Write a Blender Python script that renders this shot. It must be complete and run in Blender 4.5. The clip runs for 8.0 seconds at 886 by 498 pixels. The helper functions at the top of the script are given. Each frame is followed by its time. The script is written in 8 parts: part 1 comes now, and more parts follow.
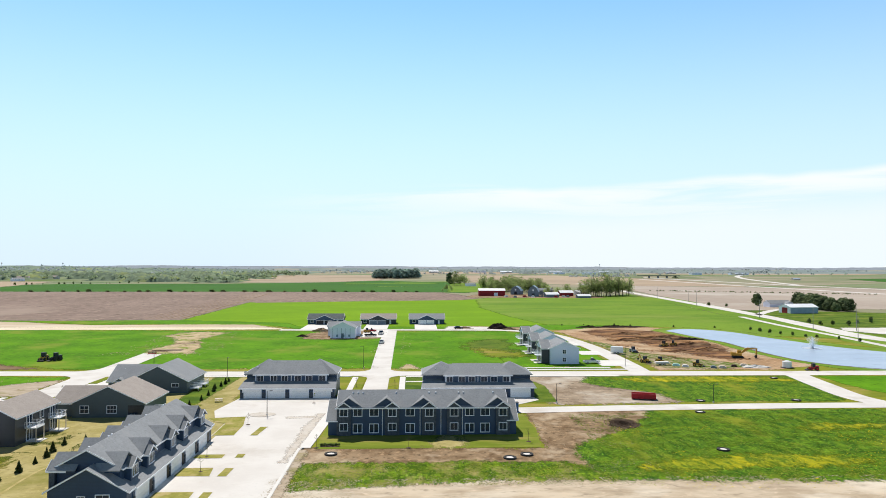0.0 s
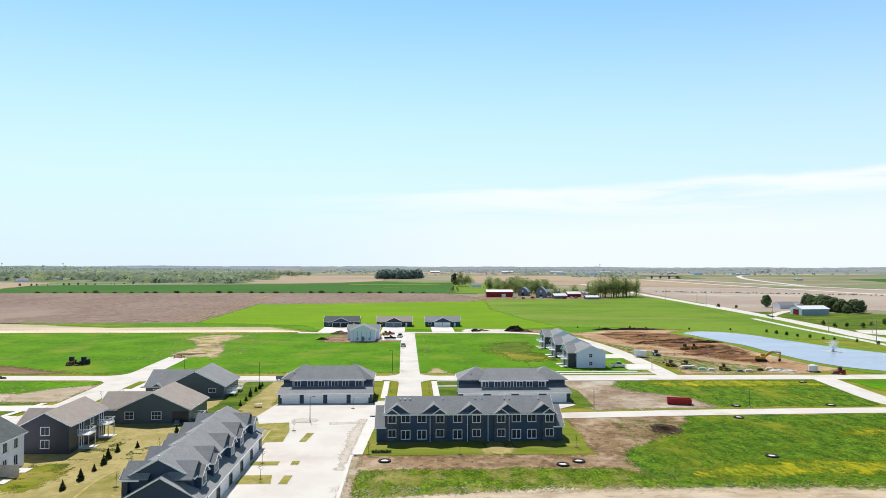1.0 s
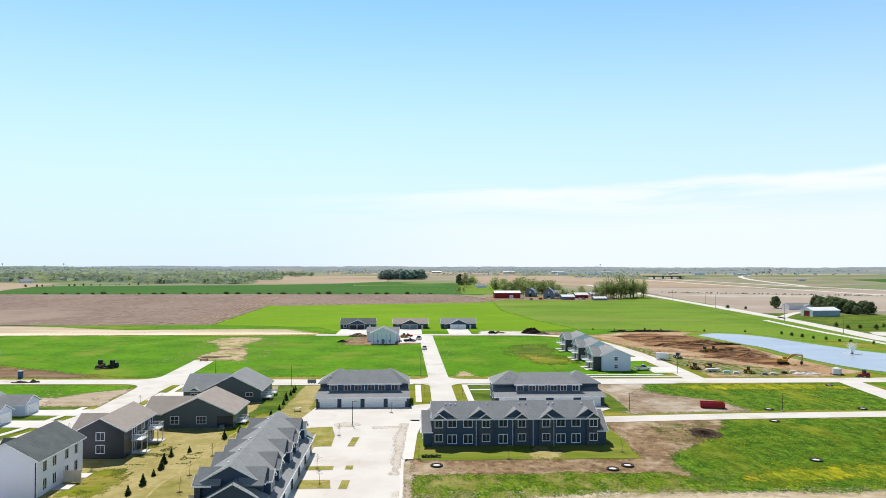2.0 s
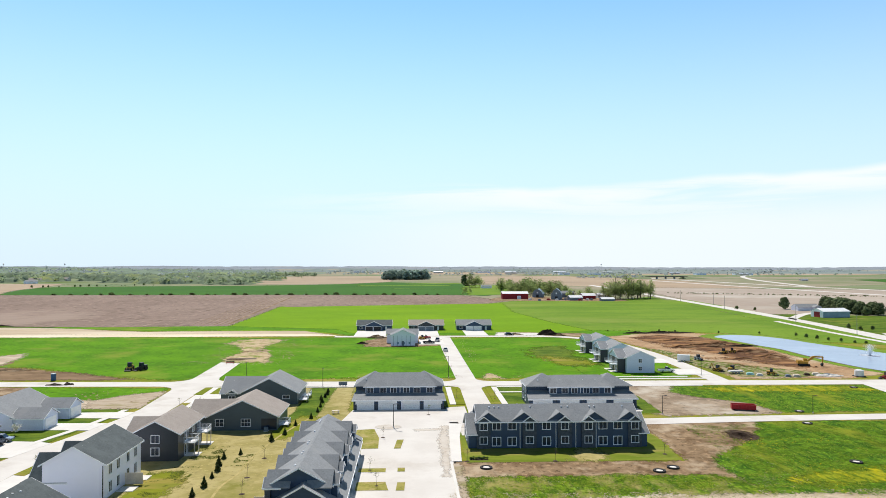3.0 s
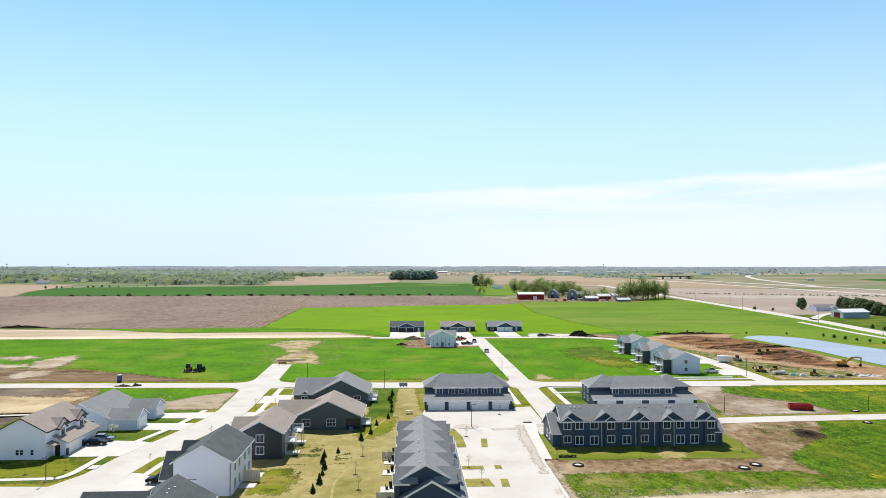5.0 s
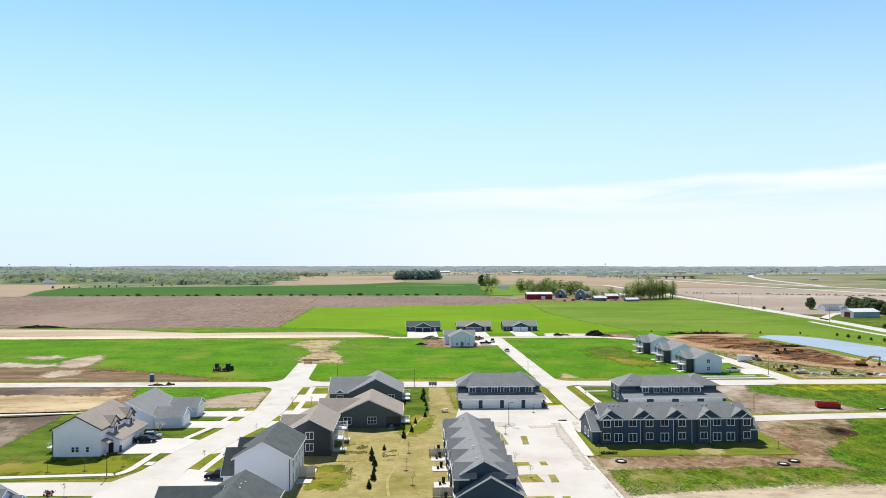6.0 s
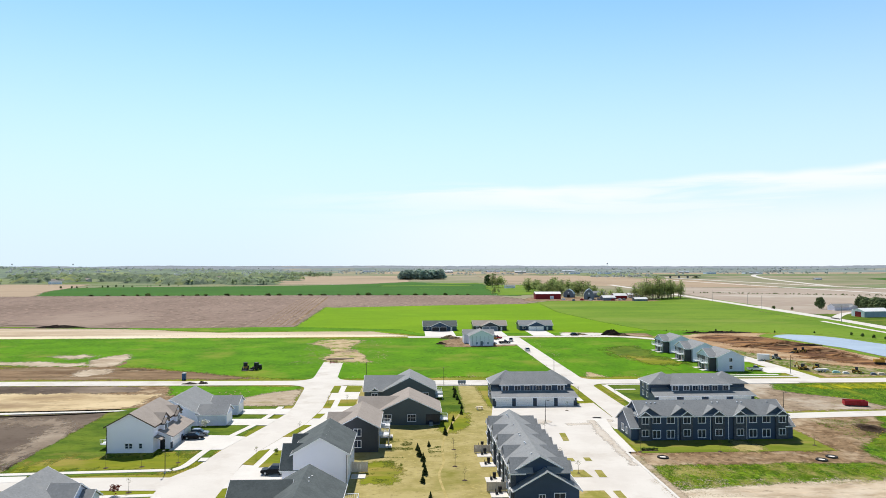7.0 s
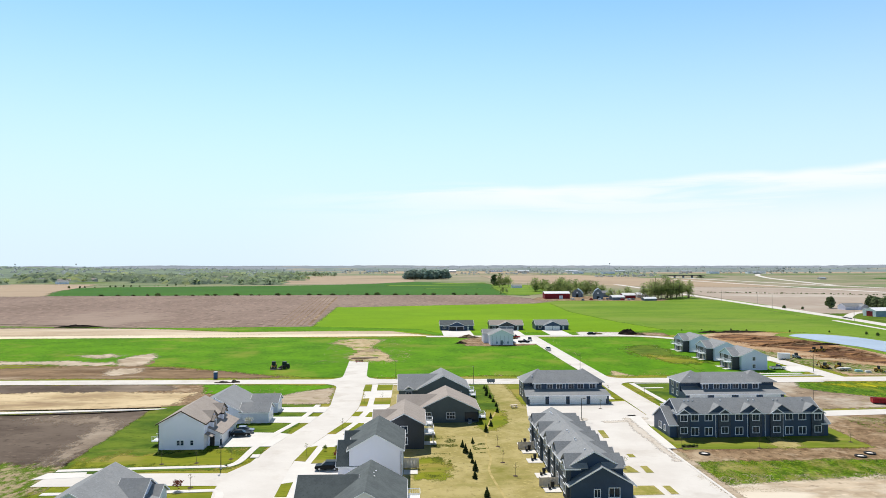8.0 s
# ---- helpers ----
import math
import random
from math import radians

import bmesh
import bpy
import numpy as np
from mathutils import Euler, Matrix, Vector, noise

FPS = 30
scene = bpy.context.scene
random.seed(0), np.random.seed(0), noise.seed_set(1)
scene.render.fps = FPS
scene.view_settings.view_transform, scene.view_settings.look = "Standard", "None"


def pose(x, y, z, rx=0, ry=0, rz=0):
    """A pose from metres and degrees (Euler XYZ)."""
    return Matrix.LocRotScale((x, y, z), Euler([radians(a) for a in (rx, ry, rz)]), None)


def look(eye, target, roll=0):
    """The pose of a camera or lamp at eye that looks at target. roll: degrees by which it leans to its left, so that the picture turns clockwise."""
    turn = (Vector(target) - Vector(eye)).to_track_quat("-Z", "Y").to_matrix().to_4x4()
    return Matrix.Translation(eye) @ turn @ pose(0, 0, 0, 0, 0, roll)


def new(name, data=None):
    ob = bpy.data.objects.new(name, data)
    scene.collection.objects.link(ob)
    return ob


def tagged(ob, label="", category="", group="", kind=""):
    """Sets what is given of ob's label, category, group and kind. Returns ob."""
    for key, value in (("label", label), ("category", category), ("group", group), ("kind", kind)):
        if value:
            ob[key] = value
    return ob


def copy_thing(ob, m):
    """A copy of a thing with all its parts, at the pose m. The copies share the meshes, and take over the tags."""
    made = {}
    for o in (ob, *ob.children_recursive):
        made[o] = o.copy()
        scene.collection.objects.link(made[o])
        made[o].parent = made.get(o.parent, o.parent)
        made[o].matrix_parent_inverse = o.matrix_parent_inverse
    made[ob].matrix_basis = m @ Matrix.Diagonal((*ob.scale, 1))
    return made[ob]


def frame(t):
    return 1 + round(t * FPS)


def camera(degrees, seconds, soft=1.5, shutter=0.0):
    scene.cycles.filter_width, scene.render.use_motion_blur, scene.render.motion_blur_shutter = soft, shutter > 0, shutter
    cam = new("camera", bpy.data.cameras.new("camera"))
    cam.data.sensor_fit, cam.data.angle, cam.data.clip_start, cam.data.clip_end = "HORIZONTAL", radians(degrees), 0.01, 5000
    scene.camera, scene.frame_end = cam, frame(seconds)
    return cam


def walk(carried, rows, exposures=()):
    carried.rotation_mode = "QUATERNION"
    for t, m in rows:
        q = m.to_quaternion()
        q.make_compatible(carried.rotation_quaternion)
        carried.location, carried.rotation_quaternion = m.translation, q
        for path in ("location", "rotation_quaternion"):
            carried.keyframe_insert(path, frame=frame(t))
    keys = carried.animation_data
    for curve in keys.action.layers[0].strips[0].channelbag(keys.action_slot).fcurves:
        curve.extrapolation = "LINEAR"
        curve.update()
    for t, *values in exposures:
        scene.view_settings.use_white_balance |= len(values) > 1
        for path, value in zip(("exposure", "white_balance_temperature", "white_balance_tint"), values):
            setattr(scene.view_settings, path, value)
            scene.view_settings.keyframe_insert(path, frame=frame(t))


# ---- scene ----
cam = camera(63.9, 8.0, soft=0.7)
# seconds, eye x y z, yaw, pitch and roll in degrees
PATH = [
    (0, -0.371, -0.346, 32.724, -2.384, 1.224, 0.133),
    (0.5, -5.076, -0.597, 33.466, -2.437, 1.218, 0.119),
    (1, -9.736, -1.091, 34.200, -2.484, 1.212, 0.104),
    (1.5, -14.358, -1.803, 34.908, -2.525, 1.206, 0.089),
    (2, -18.947, -2.708, 35.575, -2.560, 1.199, 0.074),
    (2.5, -23.509, -3.780, 36.187, -2.590, 1.191, 0.060),
    (3, -28.050, -4.994, 36.737, -2.613, 1.183, 0.045),
    (3.5, -32.577, -6.325, 37.218, -2.630, 1.174, 0.030),
    (4, -37.094, -7.748, 37.627, -2.642, 1.165, 0.015),
    (4.5, -41.609, -9.237, 37.965, -2.647, 1.155, 0.001),
    (5, -46.127, -10.767, 38.235, -2.646, 1.145, -0.014),
    (5.5, -50.655, -12.314, 38.443, -2.640, 1.134, -0.029),
    (6, -55.197, -13.851, 38.600, -2.627, 1.123, -0.044),
    (6.5, -59.760, -15.354, 38.717, -2.608, 1.111, -0.059),
    (7, -64.351, -16.797, 38.812, -2.583, 1.099, -0.073),
    (7.5, -68.975, -18.155, 38.902, -2.552, 1.086, -0.088),
    (8, -73.637, -19.403, 39.010, -2.515, 1.073, -0.103),
]


def aim(x, y, z, yaw, pitch, roll):
    a, b = radians(yaw), radians(pitch)
    return look((x, y, z), (x - 10 * math.sin(a) * math.cos(b), y + 10 * math.cos(a) * math.cos(b), z + 10 * math.sin(b)), roll)


walk(cam, [(t, aim(*row)) for t, *row in PATH], [(0, 0.10), (8, 0.10)])

# ---- sky and sun ----
SUN_EL, SUN_AZ = 52.0, -13.0      # height, and degrees to the right of straight ahead (minus: left)
sun_to = Vector((math.sin(radians(SUN_AZ)) * math.cos(radians(SUN_EL)), math.cos(radians(SUN_AZ)) * math.cos(radians(SUN_EL)), math.sin(radians(SUN_EL))))
sun = new("sun", bpy.data.lights.new("sun", "SUN"))
sun.data.energy, sun.data.angle, sun.data.color = 5.0, radians(0.55), (1.0, 0.94, 0.86)
sun.matrix_world = look((0, 0, 300), Vector((0, 0, 300)) - sun_to)

world = bpy.data.worlds.new("sky")
scene.world = world
world.use_nodes = True
wn, wl = world.node_tree.nodes, world.node_tree.links
wn.clear()


def wnode(kind, **values):
    n = wn.new(kind)
    for k, v in values.items():
        if k in n.inputs:
            n.inputs[k].default_value = v
    return n


sky = wn.new("ShaderNodeTexSky")
sky.sky_type, sky.sun_disc = "NISHITA", False
sky.sun_elevation, sky.sun_rotation = radians(SUN_EL), radians(SUN_AZ)
sky.air_density, sky.dust_density, sky.ozone_density, sky.altitude = 0.9, 0.0, 2.5, 250
# thin high cloud: streaks stretched along the horizon, in the low sky ahead and to the right
geo = wn.new("ShaderNodeTexCoord")
sep = wn.new("ShaderNodeSeparateXYZ")
wl.new(geo.outputs["Generated"], sep.inputs[0])
def wmath(op, a, b=None, c=None):
    n = wn.new("ShaderNodeMath")
    n.operation = op
    for i, v in enumerate((a, b, c)):
        if isinstance(v, (int, float)):
            n.inputs[i].default_value = v
        elif v is not None:
            wl.new(v, n.inputs[i])
    return n.outputs[0]


def wstep(v, a, b, lo=0.0, hi=1.0):
    n = wn.new("ShaderNodeMapRange")
    n.interpolation_type = "SMOOTHSTEP"
    for k, w in zip(("From Min", "From Max", "To Min", "To Max"), (a, b, lo, hi)):
        n.inputs[k].default_value = w
    wl.new(v, n.inputs["Value"])
    return n.outputs[0]


def wnoise(x, y, z, detail, rough, distort=0.0):
    v = wn.new("ShaderNodeCombineXYZ")
    for i, w in enumerate((x, y, z)):
        if isinstance(w, (int, float)):
            v.inputs[i].default_value = w
        else:
            wl.new(w, v.inputs[i])
    n = wnode("ShaderNodeTexNoise", Scale=1.0, Detail=detail, Roughness=rough, Distortion=distort)
    wl.new(v.outputs[0], n.inputs["Vector"])
    return n.outputs["Fac"]


# the bank's upper edge climbs to the right; below it the cloud breaks into long streaks
azim = wmath("ARCTAN2", sep.outputs["X"], sep.outputs["Y"])
climb = wmath("MULTIPLY_ADD", azim, -0.018, sep.outputs["Z"])
edge = wmath("MULTIPLY_ADD", wnoise(wmath("MULTIPLY", azim, 4.2), 2.0, 0.4, 3.0, 0.5), 0.042, climb)
upper = wstep(edge, 0.129, 0.117)
streak = wstep(wnoise(wmath("MULTIPLY", azim, 3.0), wmath("MULTIPLY", climb, 40.0), 7.3, 6.0, 0.55, 0.4), 0.33, 0.57)
low = wstep(edge, 0.116, 0.056, 0.0, 0.68)
body = wmath("MAXIMUM", wmath("MULTIPLY", wstep(edge, 0.085, 0.120, 0.62, 1.0), streak), low)
right = wstep(azim, -0.30, 0.22, 0.0, 1.0)
front = wstep(sep.outputs["Y"], 0.15, 0.55)
cloud = wmath("MULTIPLY", wmath("MULTIPLY", upper, body), wmath("MULTIPLY", right, front))
mixc = wn.new("ShaderNodeMix")
mixc.data_type = "RGBA"
mixc.inputs["B"].default_value = (8.5, 8.9, 9.1, 1)
wl.new(cloud, mixc.inputs["Factor"])
tint = wn.new("ShaderNodeMix")           # clear spring air: a little greener and brighter than the model's blue
tint.data_type, tint.blend_type = "RGBA", "MULTIPLY"
tint.inputs["Factor"].default_value = 1.0
tint.inputs["B"].default_value = (1.20, 1.60, 1.60, 1)
wl.new(sky.outputs[0], tint.inputs["A"])
haze = wn.new("ShaderNodeMapRange")      # pale haze that thickens towards the horizon
haze.interpolation_type = "SMOOTHSTEP"
for k, v in zip(("From Min", "From Max", "To Min", "To Max"), (0.44, -0.02, 0.0, 0.97)):
    haze.inputs[k].default_value = v
wl.new(sep.outputs["Z"], haze.inputs["Value"])
hazy = wn.new("ShaderNodeMix")
hazy.data_type = "RGBA"
hazy.inputs["B"].default_value = (6.40, 7.70, 8.90, 1)
wl.new(haze.outputs[0], hazy.inputs["Factor"])
wl.new(tint.outputs["Result"], hazy.inputs["A"])
deep = wn.new("ShaderNodeMapRange")      # overhead the air is clear and the blue deepens
deep.interpolation_type = "SMOOTHSTEP"
for k, v in zip(("From Min", "From Max", "To Min", "To Max"), (0.36, 0.72, 1.0, 0.14)):
    deep.inputs[k].default_value = v
wl.new(sep.outputs["Z"], deep.inputs["Value"])
clear = wn.new("ShaderNodeVectorMath")
clear.operation = "SCALE"
wl.new(hazy.outputs["Result"], clear.inputs[0])
wl.new(deep.outputs[0], clear.inputs["Scale"])
wl.new(clear.outputs[0], mixc.inputs["A"])
bg = wnode("ShaderNodeBackground", Strength=0.106)
wl.new(mixc.outputs["Result"], bg.inputs["Color"])
wout = wn.new("ShaderNodeOutputWorld")
wl.new(bg.outputs[0], wout.inputs[0])

# ---- materials ----


def material(name, base, base2=None, scale=1.0, fine=12.0, rough=0.8, metal=0.0, bump=0.0, base3=None, third=(0.56, 0.64), third_scale=0.05,
             stretch=(1, 1, 1), spec=0.3, vary=0.0, detail=6.0, lo=0.40, hi=0.60, through_light=0.0, grain=(0.86, 1.12, 0.58, 0.42)):
    """Two colours mixed by noise at two scales, a third one in large patches, and fine relief, all in metres."""
    m = bpy.data.materials.new(name)
    m.use_nodes = True
    n, l = m.node_tree.nodes, m.node_tree.links
    b = n["Principled BSDF"]
    b.inputs["Roughness"].default_value, b.inputs["Metallic"].default_value = rough, metal
    b.inputs["Specular IOR Level"].default_value = spec
    tc = n.new("ShaderNodeTexCoord")
    mp = n.new("ShaderNodeMapping")
    mp.inputs["Scale"].default_value = stretch
    l.new(tc.outputs["Object"], mp.inputs[0])

    def noise_at(s, d=detail):
        t = n.new("ShaderNodeTexNoise")
        t.inputs["Scale"].default_value, t.inputs["Detail"].default_value, t.inputs["Roughness"].default_value = s, d, 0.62
        l.new(mp.outputs[0], t.inputs["Vector"])
        return t.outputs["Fac"]

    def ranged(v, a, c):
        r = n.new("ShaderNodeMapRange")
        r.inputs["From Min"].default_value, r.inputs["From Max"].default_value = a, c
        l.new(v, r.inputs["Value"])
        return r.outputs[0]

    def mixed(f, a, c):
        x = n.new("ShaderNodeMix")
        x.data_type = "RGBA"
        l.new(f, x.inputs["Factor"])
        for k, v in (("A", a), ("B", c)):
            if isinstance(v, tuple):
                x.inputs[k].default_value = (*v, 1)
            else:
                l.new(v, x.inputs[k])
        return x.outputs["Result"]

    base2 = base2 or tuple(0.82 * v for v in base)
    col = mixed(ranged(noise_at(scale), lo, hi), base, base2)
    small = noise_at(fine, 3.0)
    avg = tuple(0.5 * (p + q) for p, q in zip(base, base2))
    dark, light, upper, lower = grain
    col = mixed(ranged(small, upper, upper + 0.12), col, tuple(dark * v for v in avg))
    col = mixed(ranged(small, lower, lower - 0.10), col, tuple(min(1, light * v) for v in avg))
    if base3:
        col = mixed(ranged(noise_at(third_scale, 8.0), *third), col, base3)
    if vary:
        oi = n.new("ShaderNodeObjectInfo")
        hs = n.new("ShaderNodeHueSaturation")
        l.new(ranged_from(n, l, oi.outputs["Random"], 1 - vary, 1 + vary), hs.inputs["Value"])
        l.new(col, hs.inputs["Color"])
        col = hs.outputs[0]
    l.new(col, b.inputs["Base Color"])
    if bump:
        bp = n.new("ShaderNodeBump")
        bp.inputs["Strength"].default_value, bp.inputs["Distance"].default_value = 0.6, bump
        l.new(small, bp.inputs["Height"])
        l.new(bp.outputs[0], b.inputs["Normal"])
    if through_light:
        tr, mx = n.new("ShaderNodeBsdfTranslucent"), n.new("ShaderNodeMixShader")
        mx.inputs["Fac"].default_value = through_light
        l.new(col, tr.inputs["Color"])
        l.new(b.outputs[0], mx.inputs[1])
        l.new(tr.outputs[0], mx.inputs[2])
        l.new(mx.outputs[0], n["Material Output"].inputs["Surface"])
    return m


def ranged_from(n, l, v, lo, hi):
    r = n.new("ShaderNodeMapRange")
    r.inputs["To Min"].default_value, r.inputs["To Max"].default_value = lo, hi
    l.new(v, r.inputs["Value"])
    return r.outputs[0]


def striped(m, axis, period, amount, tint):
    """Adds rows (siding laps, furrows, mown tracks) across one axis to a material's colour."""
    n, l = m.node_tree.nodes, m.node_tree.links
    b = n["Principled BSDF"]
    old = b.inputs["Base Color"].links[0].from_socket
    tc, w, x = n.new("ShaderNodeTexCoord"), n.new("ShaderNodeTexWave"), n.new("ShaderNodeMix")
    mp = n.new("ShaderNodeMapping")
    mp.inputs["Rotation"].default_value = axis
    w.wave_profile = "SIN"
    w.inputs["Scale"].default_value, w.inputs["Distortion"].default_value = 0.314 / period, 1.2
    w.inputs["Detail"].default_value, w.inputs["Detail Scale"].default_value = 2.0, 0.4
    x.data_type = "RGBA"
    l.new(tc.outputs["Object"], mp.inputs[0])
    l.new(mp.outputs[0], w.inputs["Vector"])
    r = ranged_from(n, l, w.outputs["Fac"], 0.0, amount)
    l.new(r, x.inputs["Factor"])
    l.new(old, x.inputs["A"])
    x.inputs["B"].default_value = (*tint, 1)
    l.new(x.outputs["Result"], b.inputs["Base Color"])
    return m


CONCRETE = material("concrete", (0.665, 0.64, 0.605), (0.61, 0.58, 0.545), 0.12, 1.5, 0.9, bump=0.004, base3=(0.49, 0.445, 0.395), third_scale=0.09, third=(0.54, 0.75), spec=0.1, grain=(0.96, 1.02, 0.58, 0.42))
CONCRETE_DIRTY = material("muddied_concrete", (0.51, 0.455, 0.39), (0.59, 0.55, 0.50), 0.5, 2.5, 0.95, base3=(0.33, 0.255, 0.18), third_scale=0.35, third=(0.58, 0.7), spec=0.05)
CONCRETE_NEW = material("new_concrete", (0.71, 0.69, 0.66), (0.655, 0.635, 0.605), 0.2, 1.5, 0.9, spec=0.1, grain=(0.97, 1.02, 0.58, 0.42))
GRAVEL = material("tan_dirt_road", (0.53, 0.43, 0.31), (0.40, 0.31, 0.215), 0.10, 0.8, 0.95, bump=0.03, base3=(0.62, 0.53, 0.41), third_scale=0.05, third=(0.48, 0.62), stretch=(0.25, 1.3, 1), spec=0.05, detail=9, grain=(0.65, 1.2, 0.58, 0.42))
LAND = material("far_land", (0.17, 0.19, 0.08), (0.30, 0.25, 0.17), 0.004, 0.05, 0.95, base3=(0.10, 0.17, 0.05), third_scale=0.003)
FIELD = material("young_crop", (0.175, 0.315, 0.004), (0.128, 0.26, 0.003), 0.02, 0.6, 0.95, base3=(0.185, 0.335, 0.006), third_scale=0.02, third=(0.55, 0.7), spec=0.05, stretch=(0.5, 0.9, 1), detail=8, grain=(0.8, 1.15, 0.57, 0.43))
MEADOW = material("meadow", (0.168, 0.272, 0.026), (0.112, 0.21, 0.018), 0.022, 0.5, 0.95, base3=(0.215, 0.275, 0.05), third_scale=0.014, third=(0.52, 0.68), spec=0.05, stretch=(0.5, 0.9, 1), detail=9, grain=(0.75, 1.2, 0.57, 0.43))
LOT = material("lot_grass", (0.114, 0.275, 0.004), (0.062, 0.175, 0.003), 0.07, 0.7, 0.95, base3=(0.205, 0.255, 0.03), third_scale=0.045, third=(0.53, 0.70), bump=0.05, spec=0.05, lo=0.36, hi=0.64, detail=10, stretch=(0.8, 0.8, 1), grain=(0.55, 1.35, 0.57, 0.43))
LAWN = material("lawn", (0.215, 0.23, 0.018), (0.15, 0.19, 0.014), 0.15, 1.0, 0.95, base3=(0.30, 0.25, 0.06), third_scale=0.08, third=(0.5, 0.62), spec=0.05, stretch=(0.4, 1.2, 1), grain=(0.75, 1.2, 0.58, 0.42))
LAWN_FRONT = material("mown_front_lawn", (0.20, 0.235, 0.03), (0.135, 0.185, 0.018), 0.15, 1.0, 0.95, base3=(0.29, 0.25, 0.07), third_scale=0.09, third=(0.54, 0.68), spec=0.05, stretch=(0.3, 1.3, 1), grain=(0.75, 1.2, 0.58, 0.42))
LAWN_DRY = material("dry_lawn", (0.423, 0.358, 0.161), (0.315, 0.270, 0.097), 0.16, 1.0, 0.95, base3=(0.216, 0.209, 0.046), third_scale=0.075, third=(0.54, 0.72), spec=0.05, detail=9, grain=(0.72, 1.2, 0.57, 0.43))
LAWN_GREEN = material("green_lawn", (0.135, 0.195, 0.018), (0.052, 0.108, 0.008), 0.13, 0.9, 0.95, base3=(0.23, 0.225, 0.045), third_scale=0.06, third=(0.55, 0.70), spec=0.05, detail=9, stretch=(0.6, 1.0, 1), grain=(0.6, 1.3, 0.57, 0.43))
WEEDS = material("weedy_grass", (0.118, 0.212, 0.010), (0.030, 0.090, 0.005), 0.45, 2.2, 0.95, base3=(0.24, 0.255, 0.02), third_scale=0.07, third=(0.55, 0.72), bump=0.06, spec=0.05, stretch=(1.2, 0.5, 1), lo=0.40, hi=0.60, detail=9, grain=(0.3, 2.3, 0.56, 0.44))
DANDELION = material("weeds_thick_with_dandelions", (0.27, 0.285, 0.012), (0.085, 0.15, 0.008), 0.55, 2.2, 0.95, base3=(0.46, 0.40, 0.010), third_scale=0.22, third=(0.50, 0.68), bump=0.06, spec=0.05, stretch=(1.2, 0.5, 1), lo=0.42, hi=0.58, detail=9, grain=(0.5, 1.5, 0.56, 0.44))
WEEDBAND = material("thick_low_weeds", (0.15, 0.235, 0.012), (0.045, 0.105, 0.006), 0.6, 2.2, 0.95, base3=(0.36, 0.295, 0.11), third_scale=0.20, third=(0.48, 0.66), bump=0.06, spec=0.05, stretch=(1.2, 0.5, 1), lo=0.40, hi=0.60, detail=9, grain=(0.3, 2.2, 0.56, 0.44))
SITE = material("graded_tan_soil", (0.46, 0.315, 0.19), (0.33, 0.205, 0.112), 0.09, 0.8, 0.95, bump=0.05, base3=(0.52, 0.415, 0.285), third_scale=0.06, third=(0.5, 0.66), spec=0.05, stretch=(0.7, 0.8, 1), detail=9, grain=(0.55, 1.3, 0.57, 0.43))
GREY_SOIL = material("dry_grey_soil", (0.37, 0.295, 0.215), (0.235, 0.175, 0.12), 0.14, 0.8, 0.95, bump=0.05, base3=(0.50, 0.445, 0.37), third_scale=0.09, third=(0.5, 0.64), spec=0.05, stretch=(0.8, 0.7, 1), detail=9, grain=(0.5, 1.4, 0.57, 0.43))
STUBSOIL = material("tan_soil_with_tufts", (0.53, 0.425, 0.275), (0.42, 0.32, 0.18), 0.3, 0.9, 0.95, bump=0.05, base3=(0.17, 0.25, 0.02), third_scale=0.16, third=(0.53, 0.62), spec=0.05, stretch=(0.9, 0.7, 1), grain=(0.8, 1.15, 0.57, 0.43))
TRACK = material("trodden_dirt", (0.57, 0.475, 0.355), (0.40, 0.315, 0.22), 0.16, 0.8, 0.95, bump=0.03, base3=(0.68, 0.61, 0.50), third_scale=0.07, third=(0.50, 0.63), stretch=(0.5, 1.0, 1), spec=0.05, detail=10, grain=(0.68, 1.22, 0.57, 0.43))
ROUGH = material("rough_weeds_and_soil", (0.085, 0.145, 0.008), (0.34, 0.27, 0.17), 0.5, 1.3, 0.95, base3=(0.36, 0.285, 0.19), third_scale=0.12, third=(0.54, 0.66), bump=0.06, lo=0.46, hi=0.58, detail=12, spec=0.05, stretch=(1.1, 0.6, 1), grain=(0.4, 1.6, 0.56, 0.43))
PLOUGH = striped(striped(material("ploughed_soil", (0.275, 0.205, 0.168), (0.205, 0.148, 0.12), 0.02, 0.3, 0.95, base3=(0.33, 0.255, 0.207), third_scale=0.01, spec=0.05, stretch=(0.8, 0.35, 1), grain=(0.5, 1.5, 0.56, 0.44)), (0, 0, radians(84)), 5.0, 0.28, (0.17, 0.12, 0.095)), (0, 0, radians(84)), 19.0, 0.1, (0.40, 0.32, 0.26))
TANFIELD = striped(material("stubble_field", (0.40, 0.30, 0.20), (0.33, 0.245, 0.165), 0.004, 0.06, 0.95, base3=(0.27, 0.22, 0.13), third_scale=0.004), (0, 0, radians(80)), 22.0, 0.2, (0.30, 0.22, 0.14))
PINKFIELD = material("bare_field", (0.40, 0.335, 0.275), (0.335, 0.27, 0.215), 0.005, 0.08, 0.95, base3=(0.45, 0.40, 0.34), third_scale=0.004)
CROP_DARK = striped(material("dark_crop", (0.05, 0.15, 0.018), (0.04, 0.125, 0.018), 0.006, 0.1, 0.95, spec=0.05), (0, 0, radians(80)), 16.0, 0.2, (0.085, 0.16, 0.04))
